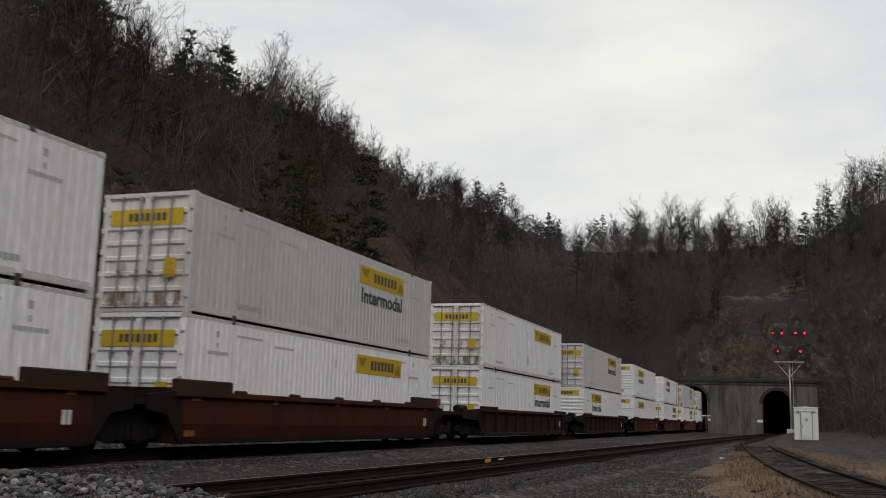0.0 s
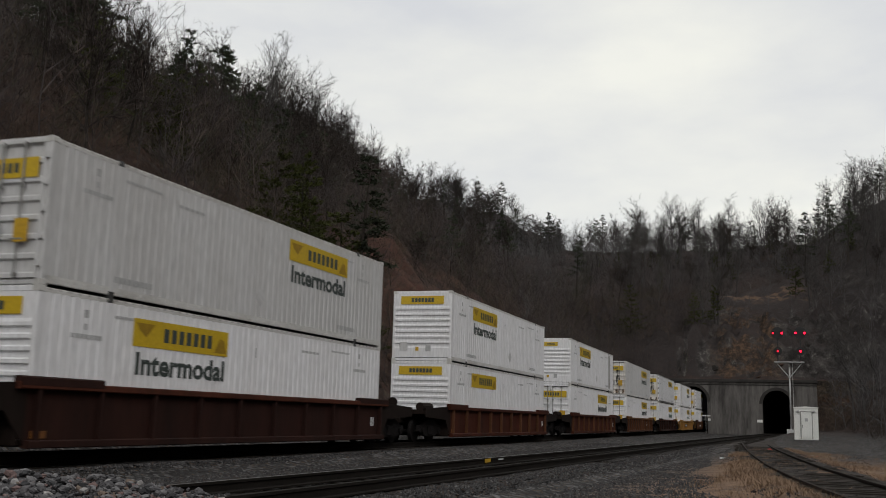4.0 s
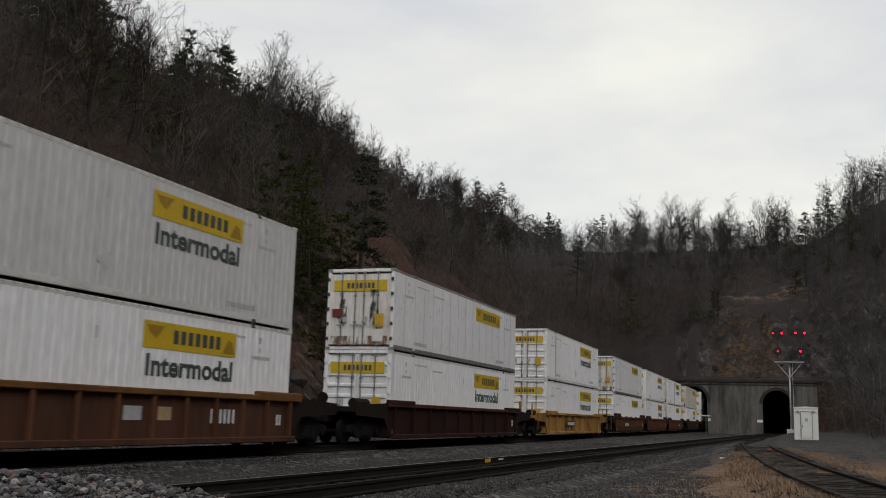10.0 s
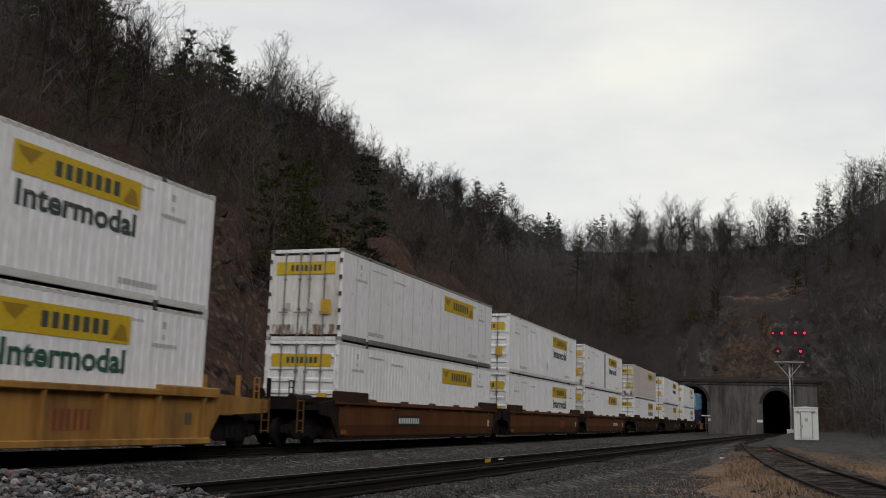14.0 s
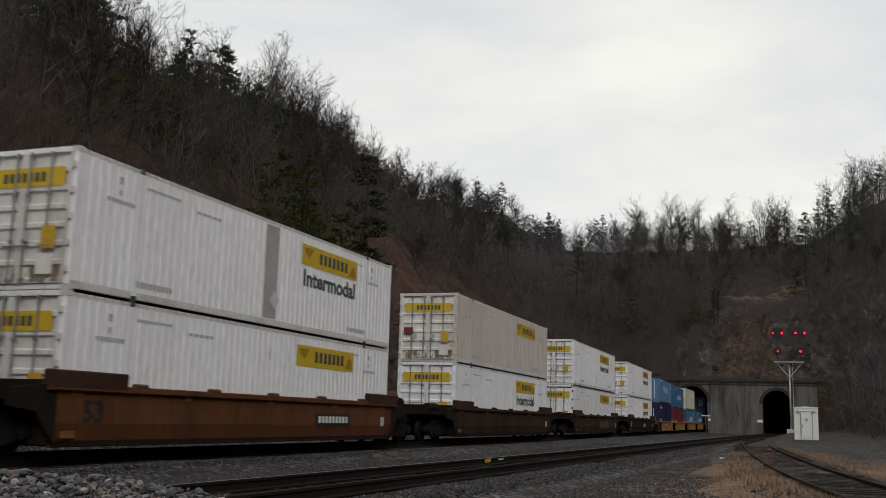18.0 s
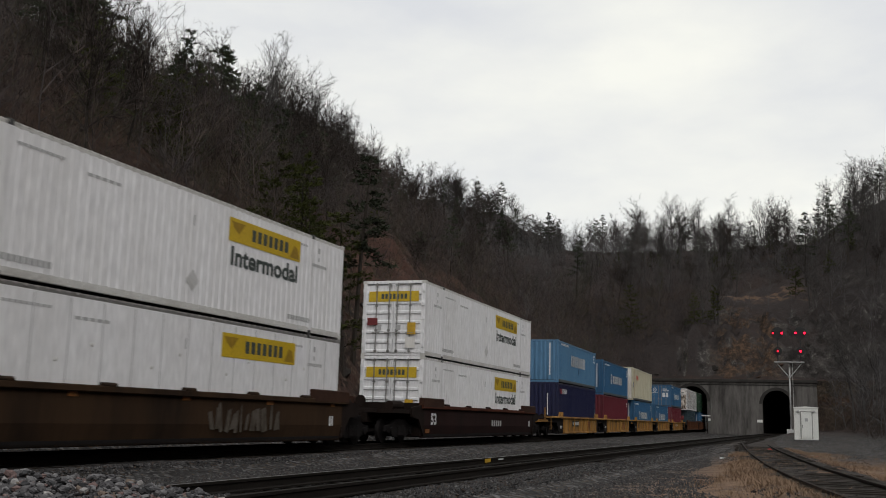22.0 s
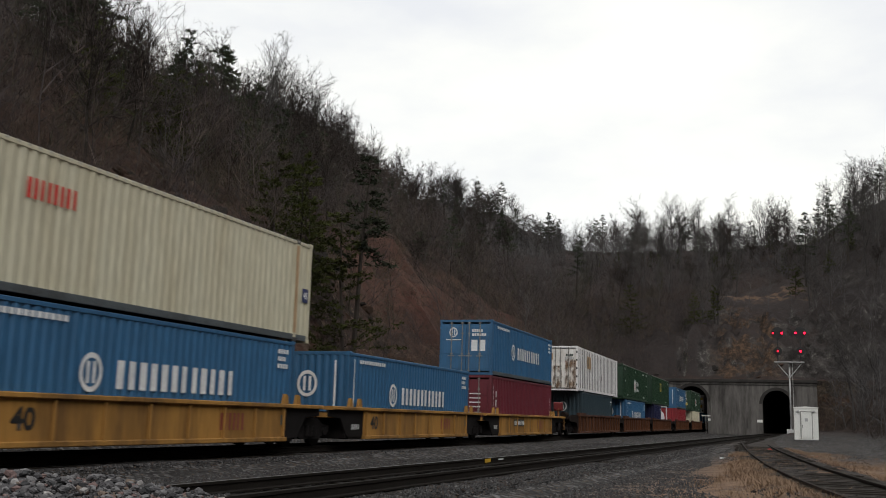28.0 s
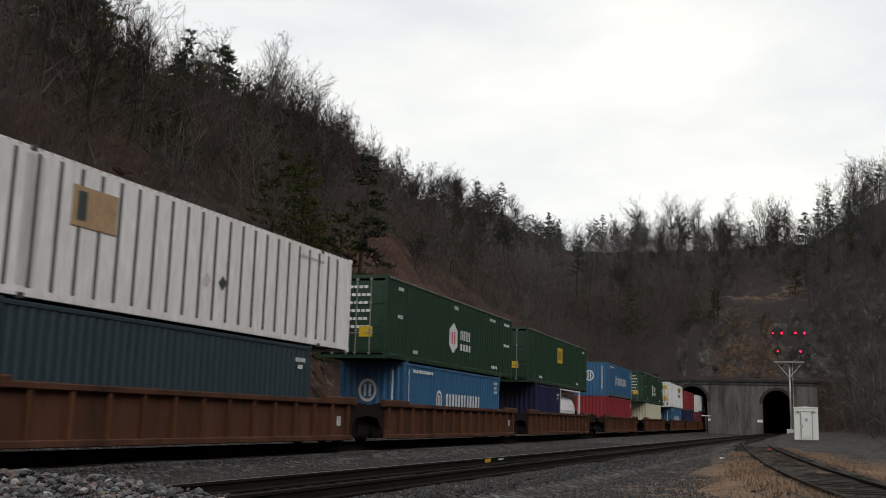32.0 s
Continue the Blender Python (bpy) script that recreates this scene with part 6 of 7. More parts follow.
def green_box(label, mark):
    """A 53-foot green container with white or yellow marks."""
    L, H = 16.15, 2.92
    th = build_container(L, H, GREEN, "iso", "door", label)
    if mark == "hexagon":
        mb = MB()
        mb.poly([(0, 0.60 * math.sin(a), 0.64 * math.cos(a)) for a in [-i * math.pi / 3 for i in range(6)]])
        part("emblem", mb, WHITE_PRINT, th, "white hexagon emblem").matrix_basis = pose(HW + 0.004, 7.15, 1.3)
        writing(th, RED_PRINT, 6.85, 1.05, 0.6, 0.5, 1, HW + 0.007, 1.0)
        writing(th, WHITE_PRINT, 8.0, 1.3, 1.4, 0.4, 3, HW + 0.004, 1.0)
        writing(th, WHITE_PRINT, 8.0, 0.85, 1.5, 0.28, 4, HW + 0.004)
        for y, z in ((1.0, 2.5), (1.0, 1.5), (7.2, 2.5), (2.6, 0.35), (12.6, 0.35), (12.2, 2.5), (14.6, 2.5), (14.6, 1.5)):
            writing(th, WHITE_PRINT, y, z, 0.5 if y < 12 else 1.0, 0.13, 4, HW + 0.004)
        for i in range(6):
            end_writing(th, WHITE_PRINT, -0.9 + 0.1 * (i % 2), 2.45 - 0.28 * i, 1.5, 0.1, 8, -0.06)
    else:
        p = sign_plate(th, "sign_panel", YELLOW_SIGN, 7.1, 1.45, 1.4, 0.9, HW + 0.003)
        writing(p, DARK_PRINT, 0.15, 0.2, 0.9, 0.5, 2, 0.009, 1.0)
        for y, z in ((2.6, 0.35), (12.6, 0.35), (14.6, 2.5)):
            writing(th, WHITE_PRINT, y, z, 0.7, 0.13, 4, HW + 0.004)
        end_plate(th, "sign_panel", YELLOW_SIGN, -1.0, 2.0, 1.0, 0.5, -0.06)
    end_plate(th, "placard", YELLOW_SIGN, 0.3, 0.75, 0.5, 0.36, -0.06, "yellow notice")
    return th


def tank_box(label):
    """A 20-foot tank container: a white vessel in a steel frame."""
    L, H = 6.06, 2.59
    th = thing("tank_container", label, "tank container", "stacked containers")
    def vessel():
        mb = MB()
        prof = [(0.35, 0.02), (0.4, 0.7), (0.55, 0.98), (0.8, 1.12), (L - 0.8, 1.12), (L - 0.55, 0.98), (L - 0.4, 0.7), (L - 0.35, 0.02)]
        n = 20
        for i in range(n):
            a, b = 2 * math.pi * i / n, 2 * math.pi * (i + 1) / n
            mb.strip(prof, lambda q: (q[1] * math.cos(a), q[0], 1.3 + q[1] * math.sin(a)), lambda q: (q[1] * math.cos(b), q[0], 1.3 + q[1] * math.sin(b)))
        return mb
    part("vessel", vessel(), WHITE, th, "white cylindrical vessel", True)
    box_frame(th, L, H, GREY_WHITE, GREY_WHITE)
    return th

# ---- well cars: local y along the track, the middle of the well at 0 ----
def truck(parent, y):
    """A two-axle truck: each side frame, axle and wheel."""
    tr = new("truck")
    tr.parent = parent
    tr.matrix_basis = pose(0, y, 0)
    tagged(tr, "greasy black two-axle truck")
    for s in (-1, 1):
        def frame_mesh():
            mb = MB()
            out = [(-1.25, 0.42), (-1.25, 0.62), (-0.85, 0.66), (-0.45, 0.84), (0.45, 0.84), (0.85, 0.66), (1.25, 0.62), (1.25, 0.42),
                   (0.95, 0.36), (0.5, 0.22), (-0.5, 0.22), (-0.95, 0.36)]
            a, b = s * 0.98, s * 1.10
            for x, o in ((a, out), (b, out[::-1])):
                mb.poly([(x, p, q) for p, q in (o if s < 0 else o[::-1])])
            mb.strip(out, lambda q: (a, q[0], q[1]), lambda q: (b, q[0], q[1]), closed=True)
            for e in (-0.89, 0.89):
                mb.tube((s * 1.08, e, 0.44), (s * 1.17, e, 0.44), 0.12, n=10)
            for e in (-0.22, 0, 0.22):
                mb.tube((s * 1.13, e, 0.30), (s * 1.13, e, 0.62), 0.07, n=8)
            return mb.mesh("side_frame")
        part("side_frame", shared(("tframe", s), frame_mesh), SOOT, tr)
    for e in (-0.89, 0.89):
        def axle():
            return MB().tube((-1.0, e, 0.42), (1.0, e, 0.42), 0.07, n=8).mesh("axle")
        part("axle", shared(("axle", e), axle), SOOT, tr)
        for s in (-1, 1):
            def wheel():
                mb = MB()
                mb.tube((s * 0.69, e, 0.42), (s * 0.80, e, 0.42), 0.42, n=24)
                mb.tube((s * 0.665, e, 0.42), (s * 0.69, e, 0.42), 0.445, n=24)
                mb.tube((s * 0.80, e, 0.42), (s * 0.815, e, 0.42), 0.14, n=12)
                return mb.mesh("wheel")
            part("wheel", shared(("wheel", e, s), wheel), SOOT, tr)
    part("bolster", shared("bolster", lambda: MB().box(-1.0, 1.0, -0.2, 0.2, 0.5, 0.8, 0.03).mesh("bolster")), SOOT, tr)
    return tr


def ladder(parent, x, y, z0, z1, mat_, side):
    def make():
        mb = MB()
        w = 0.36
        for e in (0, w):
            mb.tube((0, e, z0), (0, e, z1), 0.018, n=5)
        for i in range(4):
            z = z0 + 0.06 + (z1 - z0 - 0.1) * i / 3
            mb.tube((0, 0, z), (0, w, z), 0.014, n=5)
        return mb.mesh("ladder")
    ob = part("ladder", shared(("ladder", z0, z1, mat_.name), make), mat_, parent)
    ob.matrix_basis = pose(x, y, 0)
    return ob


def flat_side(th, sill, s, h, zb, top, x1, ends, mat_, key):
    """A straight-topped side: a wide flange along the whole unit, a ribbed panel, and grimy black ends beside the trucks."""
    a, b = sorted((s * (x1 - 0.30), s * (x1 + 0.05)))
    part("top_chord", shared(("fchord",) + key, lambda: MB().box(a, b, -h - ends[0], h + ends[1], top - 0.11, top, 0.02).mesh("top_chord")), mat_, sill)
    e0, e1 = sorted((s * (x1 - 0.14), s * (x1 + 0.01)))
    part("bottom_chord", shared(("fbchord",) + key, lambda: MB().box(e0, e1, -h + 1.1, h - 0.7, zb - 0.05, zb + 0.07, 0.02).mesh("bottom_chord")), mat_, sill)
    n = 7
    for i in range(n + 1):
        y = -h + 1.25 + (2 * h - 2.1) * i / n
        me = shared(("frib", s, top, mat_.name), lambda: MB().box(*sorted((s * (x1 - 0.06), s * (x1 + 0.005))), -0.035, 0.035, zb + 0.07, top - 0.11, 0.008).mesh("rib"))
        part("rib", me, mat_, sill).matrix_basis = pose(0, y, 0)
    for e in (-1, 1):
        i0 = h - (1.15 if e < 0 else 0.75)
        def cheek():
            mb = MB()
            out = [(e * i0, zb), (e * (h + 0.05), zb + 0.05), (e * (h + 0.55), 0.84), (e * (h + ends[0 if e < 0 else 1]), 0.9), (e * (h + ends[0 if e < 0 else 1]), top - 0.11), (e * i0, top - 0.11)]
            xa, xb = s * (x1 - 0.16), s * (x1 - 0.10)
            mb.poly([(xb, p, q) for p, q in out])
            mb.poly([(xa, p, q) for p, q in out[::-1]])
            mb.strip(out, lambda q: (xa, q[0], q[1]), lambda q: (xb, q[0], q[1]), closed=True)
            return mb.mesh("end_cheek")
        part("end_cheek", shared(("cheek", e) + key, cheek), SOOT, sill, "grimy black end plate")
        for k in (0.05, 0.75):
            def wedge():
                mb = MB()
                xa, xb = s * (x1 - 0.12), s * (x1 - 0.02)
                out = [(-0.14, 0.0), (0.14, 0.0), (0.07, 0.24), (-0.05, 0.27)]
                mb.poly([(xb, q, z) for q, z in out])
                mb.poly([(xa, q, z) for q, z in out[::-1]])
                mb.strip(out, lambda q: (xa, q[0], q[1]), lambda q: (xb, q[0], q[1]), closed=True)
                return mb.mesh("guide")
            part("guide", shared(("wedge", s, mat_.name), wedge), mat_, sill, "worn corner guide").matrix_basis = pose(0, e * (h - k), top - 0.002)


def handbrake(th, x, y, z0, z, mat_):
    """A hand-brake housing with its wheel, on a short post."""
    box_ = part("handbrake_housing", MB().box(x - 0.04, x + 0.04, y + 0.06, y + 0.14, z0, z + 0.05).box(x - 0.26, x + 0.26, y, y + 0.22, z, z + 0.5, 0.06), mat_, th,
                "faded red hand-brake housing" if mat_ is BRAKE_RED else "rust-orange hand-brake housing")
    part("hand_wheel", MB().tube((x, y - 0.08, z + 0.25), (x, y - 0.04, z + 0.25), 0.22, n=16).tube((x, y - 0.05, z + 0.25), (x, y + 0.01, z + 0.25), 0.03, n=6), mat_, box_)


def well_car(label, mat_, well, style, trucks, ends=(1.9, 1.9), top=1.42, rail=False, deck_z=0.31, number=True, size_mark="", pitch=1.75, tank=None, housing=None, chord=None, board=None):
    """A depressed-centre well car unit. trucks: 'n' and 'f' for a truck under the near and the far end."""
    th = thing("well_car", label, "railroad car", "train of well cars")
    h = well / 2
    zb, x1 = 0.24, HW + 0.20
    face = x1 - (0.11 if style == "rib" else 0.06)
    mark = face + 0.008
    hi = top + (0.26 if style == "smooth" else 0.10)
    for s in (-1, 1):
        def plate():
            mb = MB()
            if style == "flat":
                return mb.box(*sorted((s * (x1 - 0.12), s * (x1 - 0.06))), -h + 1.15, h - 0.75, zb, top - 0.1).mesh("side_sill")
            if style == "smooth":
                out = [(s * face, top - 0.02), (s * face, 0.64), (s * (x1 - 0.15), zb), (s * (x1 - 0.22), zb), (s * (x1 - 0.15), 0.64), (s * (x1 - 0.15), top - 0.02)]
                mb.strip(out, lambda q: (q[0], -h + 0.1, q[1]), lambda q: (q[0], h - 0.1, q[1]), closed=True)
                mb.poly([(p, -h + 0.1, q) for p, q in out])
                mb.poly([(p, h - 0.1, q) for p, q in out[::-1]])
                return mb.mesh("side_sill")
            a, b = s * (x1 - 0.15), s * (face + 0.0)
            lo = [(-h + 0.1, zb), (h - 0.1, zb), (h - 0.1, top - 0.02), (-h + 0.1, top - 0.02)]
            for x, o in ((a, lo if s > 0 else lo[::-1]), (b, lo[::-1] if s > 0 else lo)):
                mb.poly([(x, p, q) for p, q in o][::-1])
            mb.strip(lo, lambda q: (a, q[0], q[1]), lambda q: (b, q[0], q[1]), closed=True)
            return mb.mesh("side_sill")
        key = (well, style, ends, top, s, mat_.name)
        sill = part("side_sill", shared(("sill",) + key, plate), mat_, th)
        e0, e1 = sorted((s * (x1 - 0.16), s * (x1 + 0.03)))
        if style == "flat":
            flat_side(th, sill, s, h, zb, top, x1, ends, mat_, key)
            continue
        part("top_chord", shared(("chord",) + key, lambda: MB().box(e0, e1, -h - 0.2, h + 0.2, top - 0.14, top, 0.02).mesh("top_chord")), chord or (OX_CHORD if mat_ in (CAR_OX, CAR_DARK) else mat_), sill)
        for e in (-1, 1):
            def shoulder():
                mb = MB()
                ye = h + (min(1.15, ends[0 if e < 0 else 1] - 0.1) if style == "smooth" else ends[0 if e < 0 else 1])
                out = [(e * (h - 0.098), zb), (e * (h + 0.45), 0.86), (e * ye, 0.95), (e * ye, top - 0.12), (e * (h + 0.2), top - 0.02), (e * (h - 0.098), top - 0.02)]
                xa, xb = s * (x1 - 0.14), s * (face + 0.005)
                mb.poly([(xb, p, q) for p, q in out])
                mb.poly([(xa, p, q) for p, q in out[::-1]])
                mb.strip(out, lambda q: (xa, q[0], q[1]), lambda q: (xb, q[0], q[1]), closed=True)
                return mb.mesh("end_cheek")
            part("end_cheek", shared(("shoulder", e) + key, shoulder), END_GRIME if mat_ is not CAR_YELLOW else mat_, sill, "oily dark end plate")
        b0, b1 = (e0, e1) if style == "rib" else sorted((s * (x1 - 0.24), s * (x1 - 0.13)))
        part("bottom_chord", shared(("bchord",) + key, lambda: MB().box(b0, b1, -h + 0.1, h - 0.1, zb - 0.06, zb + (0.09 if style == "rib" else 0.02), 0.02).mesh("bottom_chord")), mat_, sill)
        for e in (-1, 1):
            y0, y1 = sorted((e * (h + 0.2), e * (h - 2.1)))
            me = shared(("step", e) + key, lambda: MB().box(e0 - 0.002, e1 + 0.004, y0, y1, top - 0.10, hi, 0.03).mesh("end_riser"))
            part("end_riser", me, chord or (OILY_CHORD if style == "smooth" else mat_), sill)
        if style == "rib":
            n = int(well / pitch)
            for i in range(n + 1):
                y = -h + 0.35 + (well - 0.7) * i / n
                me = shared(("rib", s, top, mat_.name), lambda: MB().box(*sorted((s * (x1 - 0.112), s * (x1 + 0.012))), -0.05, 0.05, zb + 0.09, top - 0.14, 0.012).mesh("rib"))
                part("rib", me, WORN_RIB if mat_ in (CAR_RED, CAR_RUST) else mat_, sill).matrix_basis = pose(0, y, 0)
        else:
            for i in range(5):
                y = -h + 2.6 + (well - 5.2) * i / 4
                me = shared(("hump", s, top, mat_.name), lambda: MB().box(*sorted((s * (x1 - 0.1), s * (x1 + 0.03))), -0.22, 0.22, top - 0.04, top + 0.07, 0.04).mesh("guide"))
                part("guide", me, mat_, sill).matrix_basis = pose(0, y, 0)
            if s > 0 and mat_ is not CAR_DARK:
                for i in range(5):
                    y = -h + 0.5 + (well - 1.4) * i / 4
                    sign_plate(th, "reflector", DULL_AMBER, y, top - 0.22 - 0.02 * (i % 2), (0.34, 0.26, 0.3)[i % 3], 0.10, face + 0.006, "grimy amber reflective strip")
    part("floor", shared(("floor", well, deck_z), lambda: MB().box(-HW - 0.07, HW + 0.07, -h + 0.12, h - 0.12, 0.20, deck_z).mesh("floor")), SOOT, th)
    end_mat = END_GRIME if mat_ is not CAR_YELLOW else mat_
    for e in (-1, 1):
        reach = ends[0] if e < 0 else ends[1]
        def bulk():
            mb = MB()
            y0, y1 = sorted((e * (h + 0.02), e * (h + 0.14)))
            mb.box(-HW - 0.07, HW + 0.07, y0, y1, 0.24, top + 0.06 if style == "smooth" else top - 0.16)
            return mb.mesh("bulkhead")
        part("bulkhead", shared(("bulk", e, well, top, style, end_mat.name), bulk), SOOT if style == "flat" else end_mat, th)
        def deck():
            mb = MB()
            y0, y1 = sorted((e * (h + 0.15), e * (h + reach)))
            mb.box(-HW - 0.06, HW + 0.06, y0, y1, top - 0.34, top - 0.2)
            mb.box(-0.35, 0.35, y0, y1, 0.72, top - 0.35)
            return mb.mesh("end_platform")
        part("end_platform", shared(("deck", e, well, reach, top, end_mat.name), deck), end_mat, th)
        if reach > 2.2:
            y0, y1 = sorted((e * (h + 0.6), e * (h + 1.7)))
            zt, rt = (top + 0.22, 0.22) if tank == e else (top - 0.06, 0.17)
            me = shared(("tank", e, well, top, zt), lambda: MB().tube((0.75, y0, zt), (0.75, y1, zt), rt, n=12).box(0.6, 0.9, y0 + 0.2, y0 + 0.32, top - 0.2, zt - 0.1).box(0.6, 0.9, y1 - 0.32, y1 - 0.2, top - 0.2, zt - 0.1).mesh("air_reservoir"))
            part("air_reservoir", me, CAR_RUST if tank == e else END_GRIME, th, "rusty cylindrical air reservoir" if tank == e else "grimy cylindrical air reservoir")
            me = shared(("wheelstand", e, well, top), lambda: MB().tube((-0.6, e * (h + 1.2), top - 0.2), (-0.6, e * (h + 1.2), top + 0.25), 0.03, n=6).tube((-0.6, e * (h + 1.2) - 0.03, top + 0.10), (-0.6, e * (h + 1.2) + 0.03, top + 0.10), 0.2, n=14).mesh("brake_wheel"))
            part("brake_wheel", me, end_mat, th)
            if housing and housing[1] == e:
                handbrake(th, 1.1, e * (h + housing[2]), top - 0.2, housing[3], housing[0])
        if rail and reach > 2.2:
            ye = e * (h + reach) - (0.45 if e > 0 else 0)
            ladder(th, x1 - 0.01, ye, 0.42, top - 0.06, LADDER_DULL, e)
            def grab():
                mb = MB()
                y = e * (h + reach - 0.08)
                for x, q in ((0.50, 0.05), (-0.55, 0.05)):
                    mb.box(x - q, x + q, y - q, y + q, top - 0.2, top + 0.52, 0.01)
                for q in (0.0, 0.24):
                    mb.tube((1.15, y - e * q, top - 0.2), (1.15, y - e * q, top + 0.46), 0.02, n=5)
                for z in (top + 0.1, top + 0.28, top + 0.46):
                    mb.tube((1.15, y, z), (1.15, y - e * 0.24, z), 0.016, n=5)
                return mb.mesh("handrail")
            part("handrail", shared(("grab", e, well, reach, top, mat_.name), grab), mat_ if mat_ is CAR_YELLOW else END_GRIME, th)
        if reach > 2.2:
            def coupler():
                mb = MB()
                y0, y1 = sorted((e * (h + reach - 0.3), e * (h + reach + 0.75)))
                mb.box(-0.12, 0.12, y0, y1, 0.72, 0.95, 0.02)
                mb.box(-0.2, 0.2, *sorted((e * (h + reach + 0.45), e * (h + reach + 0.75))), 0.66, 1.0, 0.04)
                return mb.mesh("coupler")
            part("coupler", shared(("coupler", e, well, reach), coupler), SOOT, th)
    if "n" in trucks:
        truck(th, -h - 1.42)
    if "f" in trucks:
        truck(th, h + 1.42)
    if number:
        p = sign_plate(th, "number_board", BLACK, -h * 0.42 if board is None else board, 0.62, 2.3, 0.34, x1 - 0.052 if style != "rib" else x1 + 0.014, "black board with white bars")
        writing(p, WHITE_PRINT, 0.12, 0.08, 2.06, 0.19, 9, 0.008)
    if mat_ is CAR_DARK:
        writing(th, GREY_PRINT, 0.6, 0.62, 1.7, 0.26, 5, mark, seed=4)
    if mat_ is CAR_YELLOW or mat_ is CAR_BROWN and not number:
        writing(th, TTX_RED, h * 0.36, 0.5, 1.15, 0.42, 3, mark, 1.0, label="faded red bars of lettering", seed=9)
    if size_mark:
        part("lettering", letters(size_mark, (0.62, 0.44), "size"), WHITE_PRINT if mat_ is CAR_DARK else BLACK, th, "stencilled size number").matrix_basis = pose(mark, -h + (0.85 if style != "flat" else 1.65), 0.66 if style == "smooth" else 0.5)
    writing(th, WHITE_PRINT if mat_ is not CAR_YELLOW else DARK_PRINT, h - 1.0, 0.62, 0.3, 0.28, 2, mark)
    if style == "flat":
        writing(th, GREY_PRINT, -h + 0.25, 0.5, 0.6, 0.16, 4, x1 - 0.095)
    else:
        sign_plate(th, "reflector", DULL_AMBER, -h + 0.25, 0.36, 0.42, 0.14, mark)
    return th


def ride(th, s0, z):
    RIDERS.append((th, s0, z))
    return th


FLOOR = 0.31


def stack(near, length, car, lower=None, upper=None):
    """A car under containers whose near ends stand at near; each of the three rides by itself."""
    ride(car, near + length / 2, 0.0)
    for ob, off, z in (lower or []):
        ride(ob, near + off, z)
    for ob, off, z in (upper or []):
        ride(ob, near + off, z)


H53 = 2.92


def hauler_label(up, word=True, facing="door", flap=False, band=None, endskin=None):
    """The words that tell one white container from the next."""
    a = "white corrugated container" + (" with rusty doors" if endskin else " with toned side band" if band is not None else " with ridged blank end" if facing == "front" else " with barred doors")
    b = ", dull red placard" if flap else ", dark lettering" if word else ", no lettering"
    return a + b + (", stacked on another" if up else ", in well car")


def pair(near, car, low, up):
    stack(near, 16.15, car, [(low, 0, FLOOR)], [(up, 0, FLOOR + H53)])


def car53(label, mat_, style, trucks="nf", ends=(2.75, 2.75), **kw):
    return well_car(label, mat_, 16.7, style, trucks, ends, top=1.40, **kw)


def stencilled(car):
    """A white three-stroke company mark and greyed patches on the side."""
    writing(car, WHITE_PRINT, 4.15, 0.66, 1.15, 0.34, 3, HW + 0.098, 1.0, label="faded white bars of lettering", seed=14)
    for y, w in ((0.9, 0.62), (2.1, 0.5)):
        sign_plate(car, "paint_patch", GREY_PRINT if y < 1 else TAN_PRINT, y, 0.72, w, 0.30, HW + 0.092, "faded painted-out patch", 0.003)
    return car


def graffiti(car):
    """Broad faded painted shapes on the side that faces the camera."""
    rnd = random.Random(12)
    def strokes():
        mb = MB()
        for k in range(16):
            y, w = 0.22 * k + rnd.uniform(-0.05, 0.05), rnd.uniform(0.08, 0.24)
            lo, hi, lean = rnd.uniform(0.0, 0.15), rnd.uniform(0.5, 0.78), rnd.uniform(-0.12, 0.2)
            mb.poly([(0.001 * (k % 3), y, lo), (0.001 * (k % 3), y + w, lo + rnd.uniform(-0.04, 0.04)), (0.001 * (k % 3), y + w * 0.8 + lean, hi), (0.001 * (k % 3), y + lean, hi - 0.05)])
        return mb.mesh("graffiti")
    part("graffiti", strokes(), FADED_PAINT, car, "faded grey sprayed shapes").matrix_basis = pose(HW + 0.146, 1.0, 0.42)
    return car


pair(0.13, car53("oxide red smooth-sided well car", CAR_RED, "smooth", "f", (2.7, 1.42), number=False), hauler(hauler_label(False, word=False), word=False), hauler(hauler_label(True, word=False), word=False))
pair(19.65, car53("oxide red smooth-sided well car", CAR_RED, "smooth", "f", (1.42, 2.75), number=False), hauler(hauler_label(False, word=False), word=False),
     hauler("greyed corrugated container with a yellow sign", skin=GREY_WHITE, endskin=GRIME))
pair(42.94, car53("dark oxide red ribbed well car", CAR_OX, "rib", number=False), hauler(hauler_label(False, flap=True), flap=True), hauler(hauler_label(True, word=False, endskin=GRIME), word=False, endskin=GRIME))
pair(66.50, car53("dark oxide red ribbed well car", CAR_OX, "rib", number=False), hauler(hauler_label(False, facing="front"), facing="front", spot=1), hauler(hauler_label(True), skin=GREY_WHITE))
pair(90.13, car53("oxide red ribbed well car", CAR_RED, "rib", number=False), hauler(hauler_label(False, facing="front", word=False), facing="front", word=False), hauler(hauler_label(True, facing="front"), facing="front"))
pair(113.83, car53("oxide red ribbed well car", CAR_RED, "rib", number=False), hauler(hauler_label(False)), hauler(hauler_label(True, facing="front", band=14.0), facing="front", spot=3, band=14.0))
pair(137.28, stencilled(car53("rusty brown ribbed well car", CAR_RUST, "rib", pitch=1.2, chord=OCHRE_CHORD, number=False)), hauler(hauler_label(False, flap=True), flap=True), hauler("greyed corrugated container, doors stained black", skin=GREY_WHITE, endskin=GRIME, grease=True))
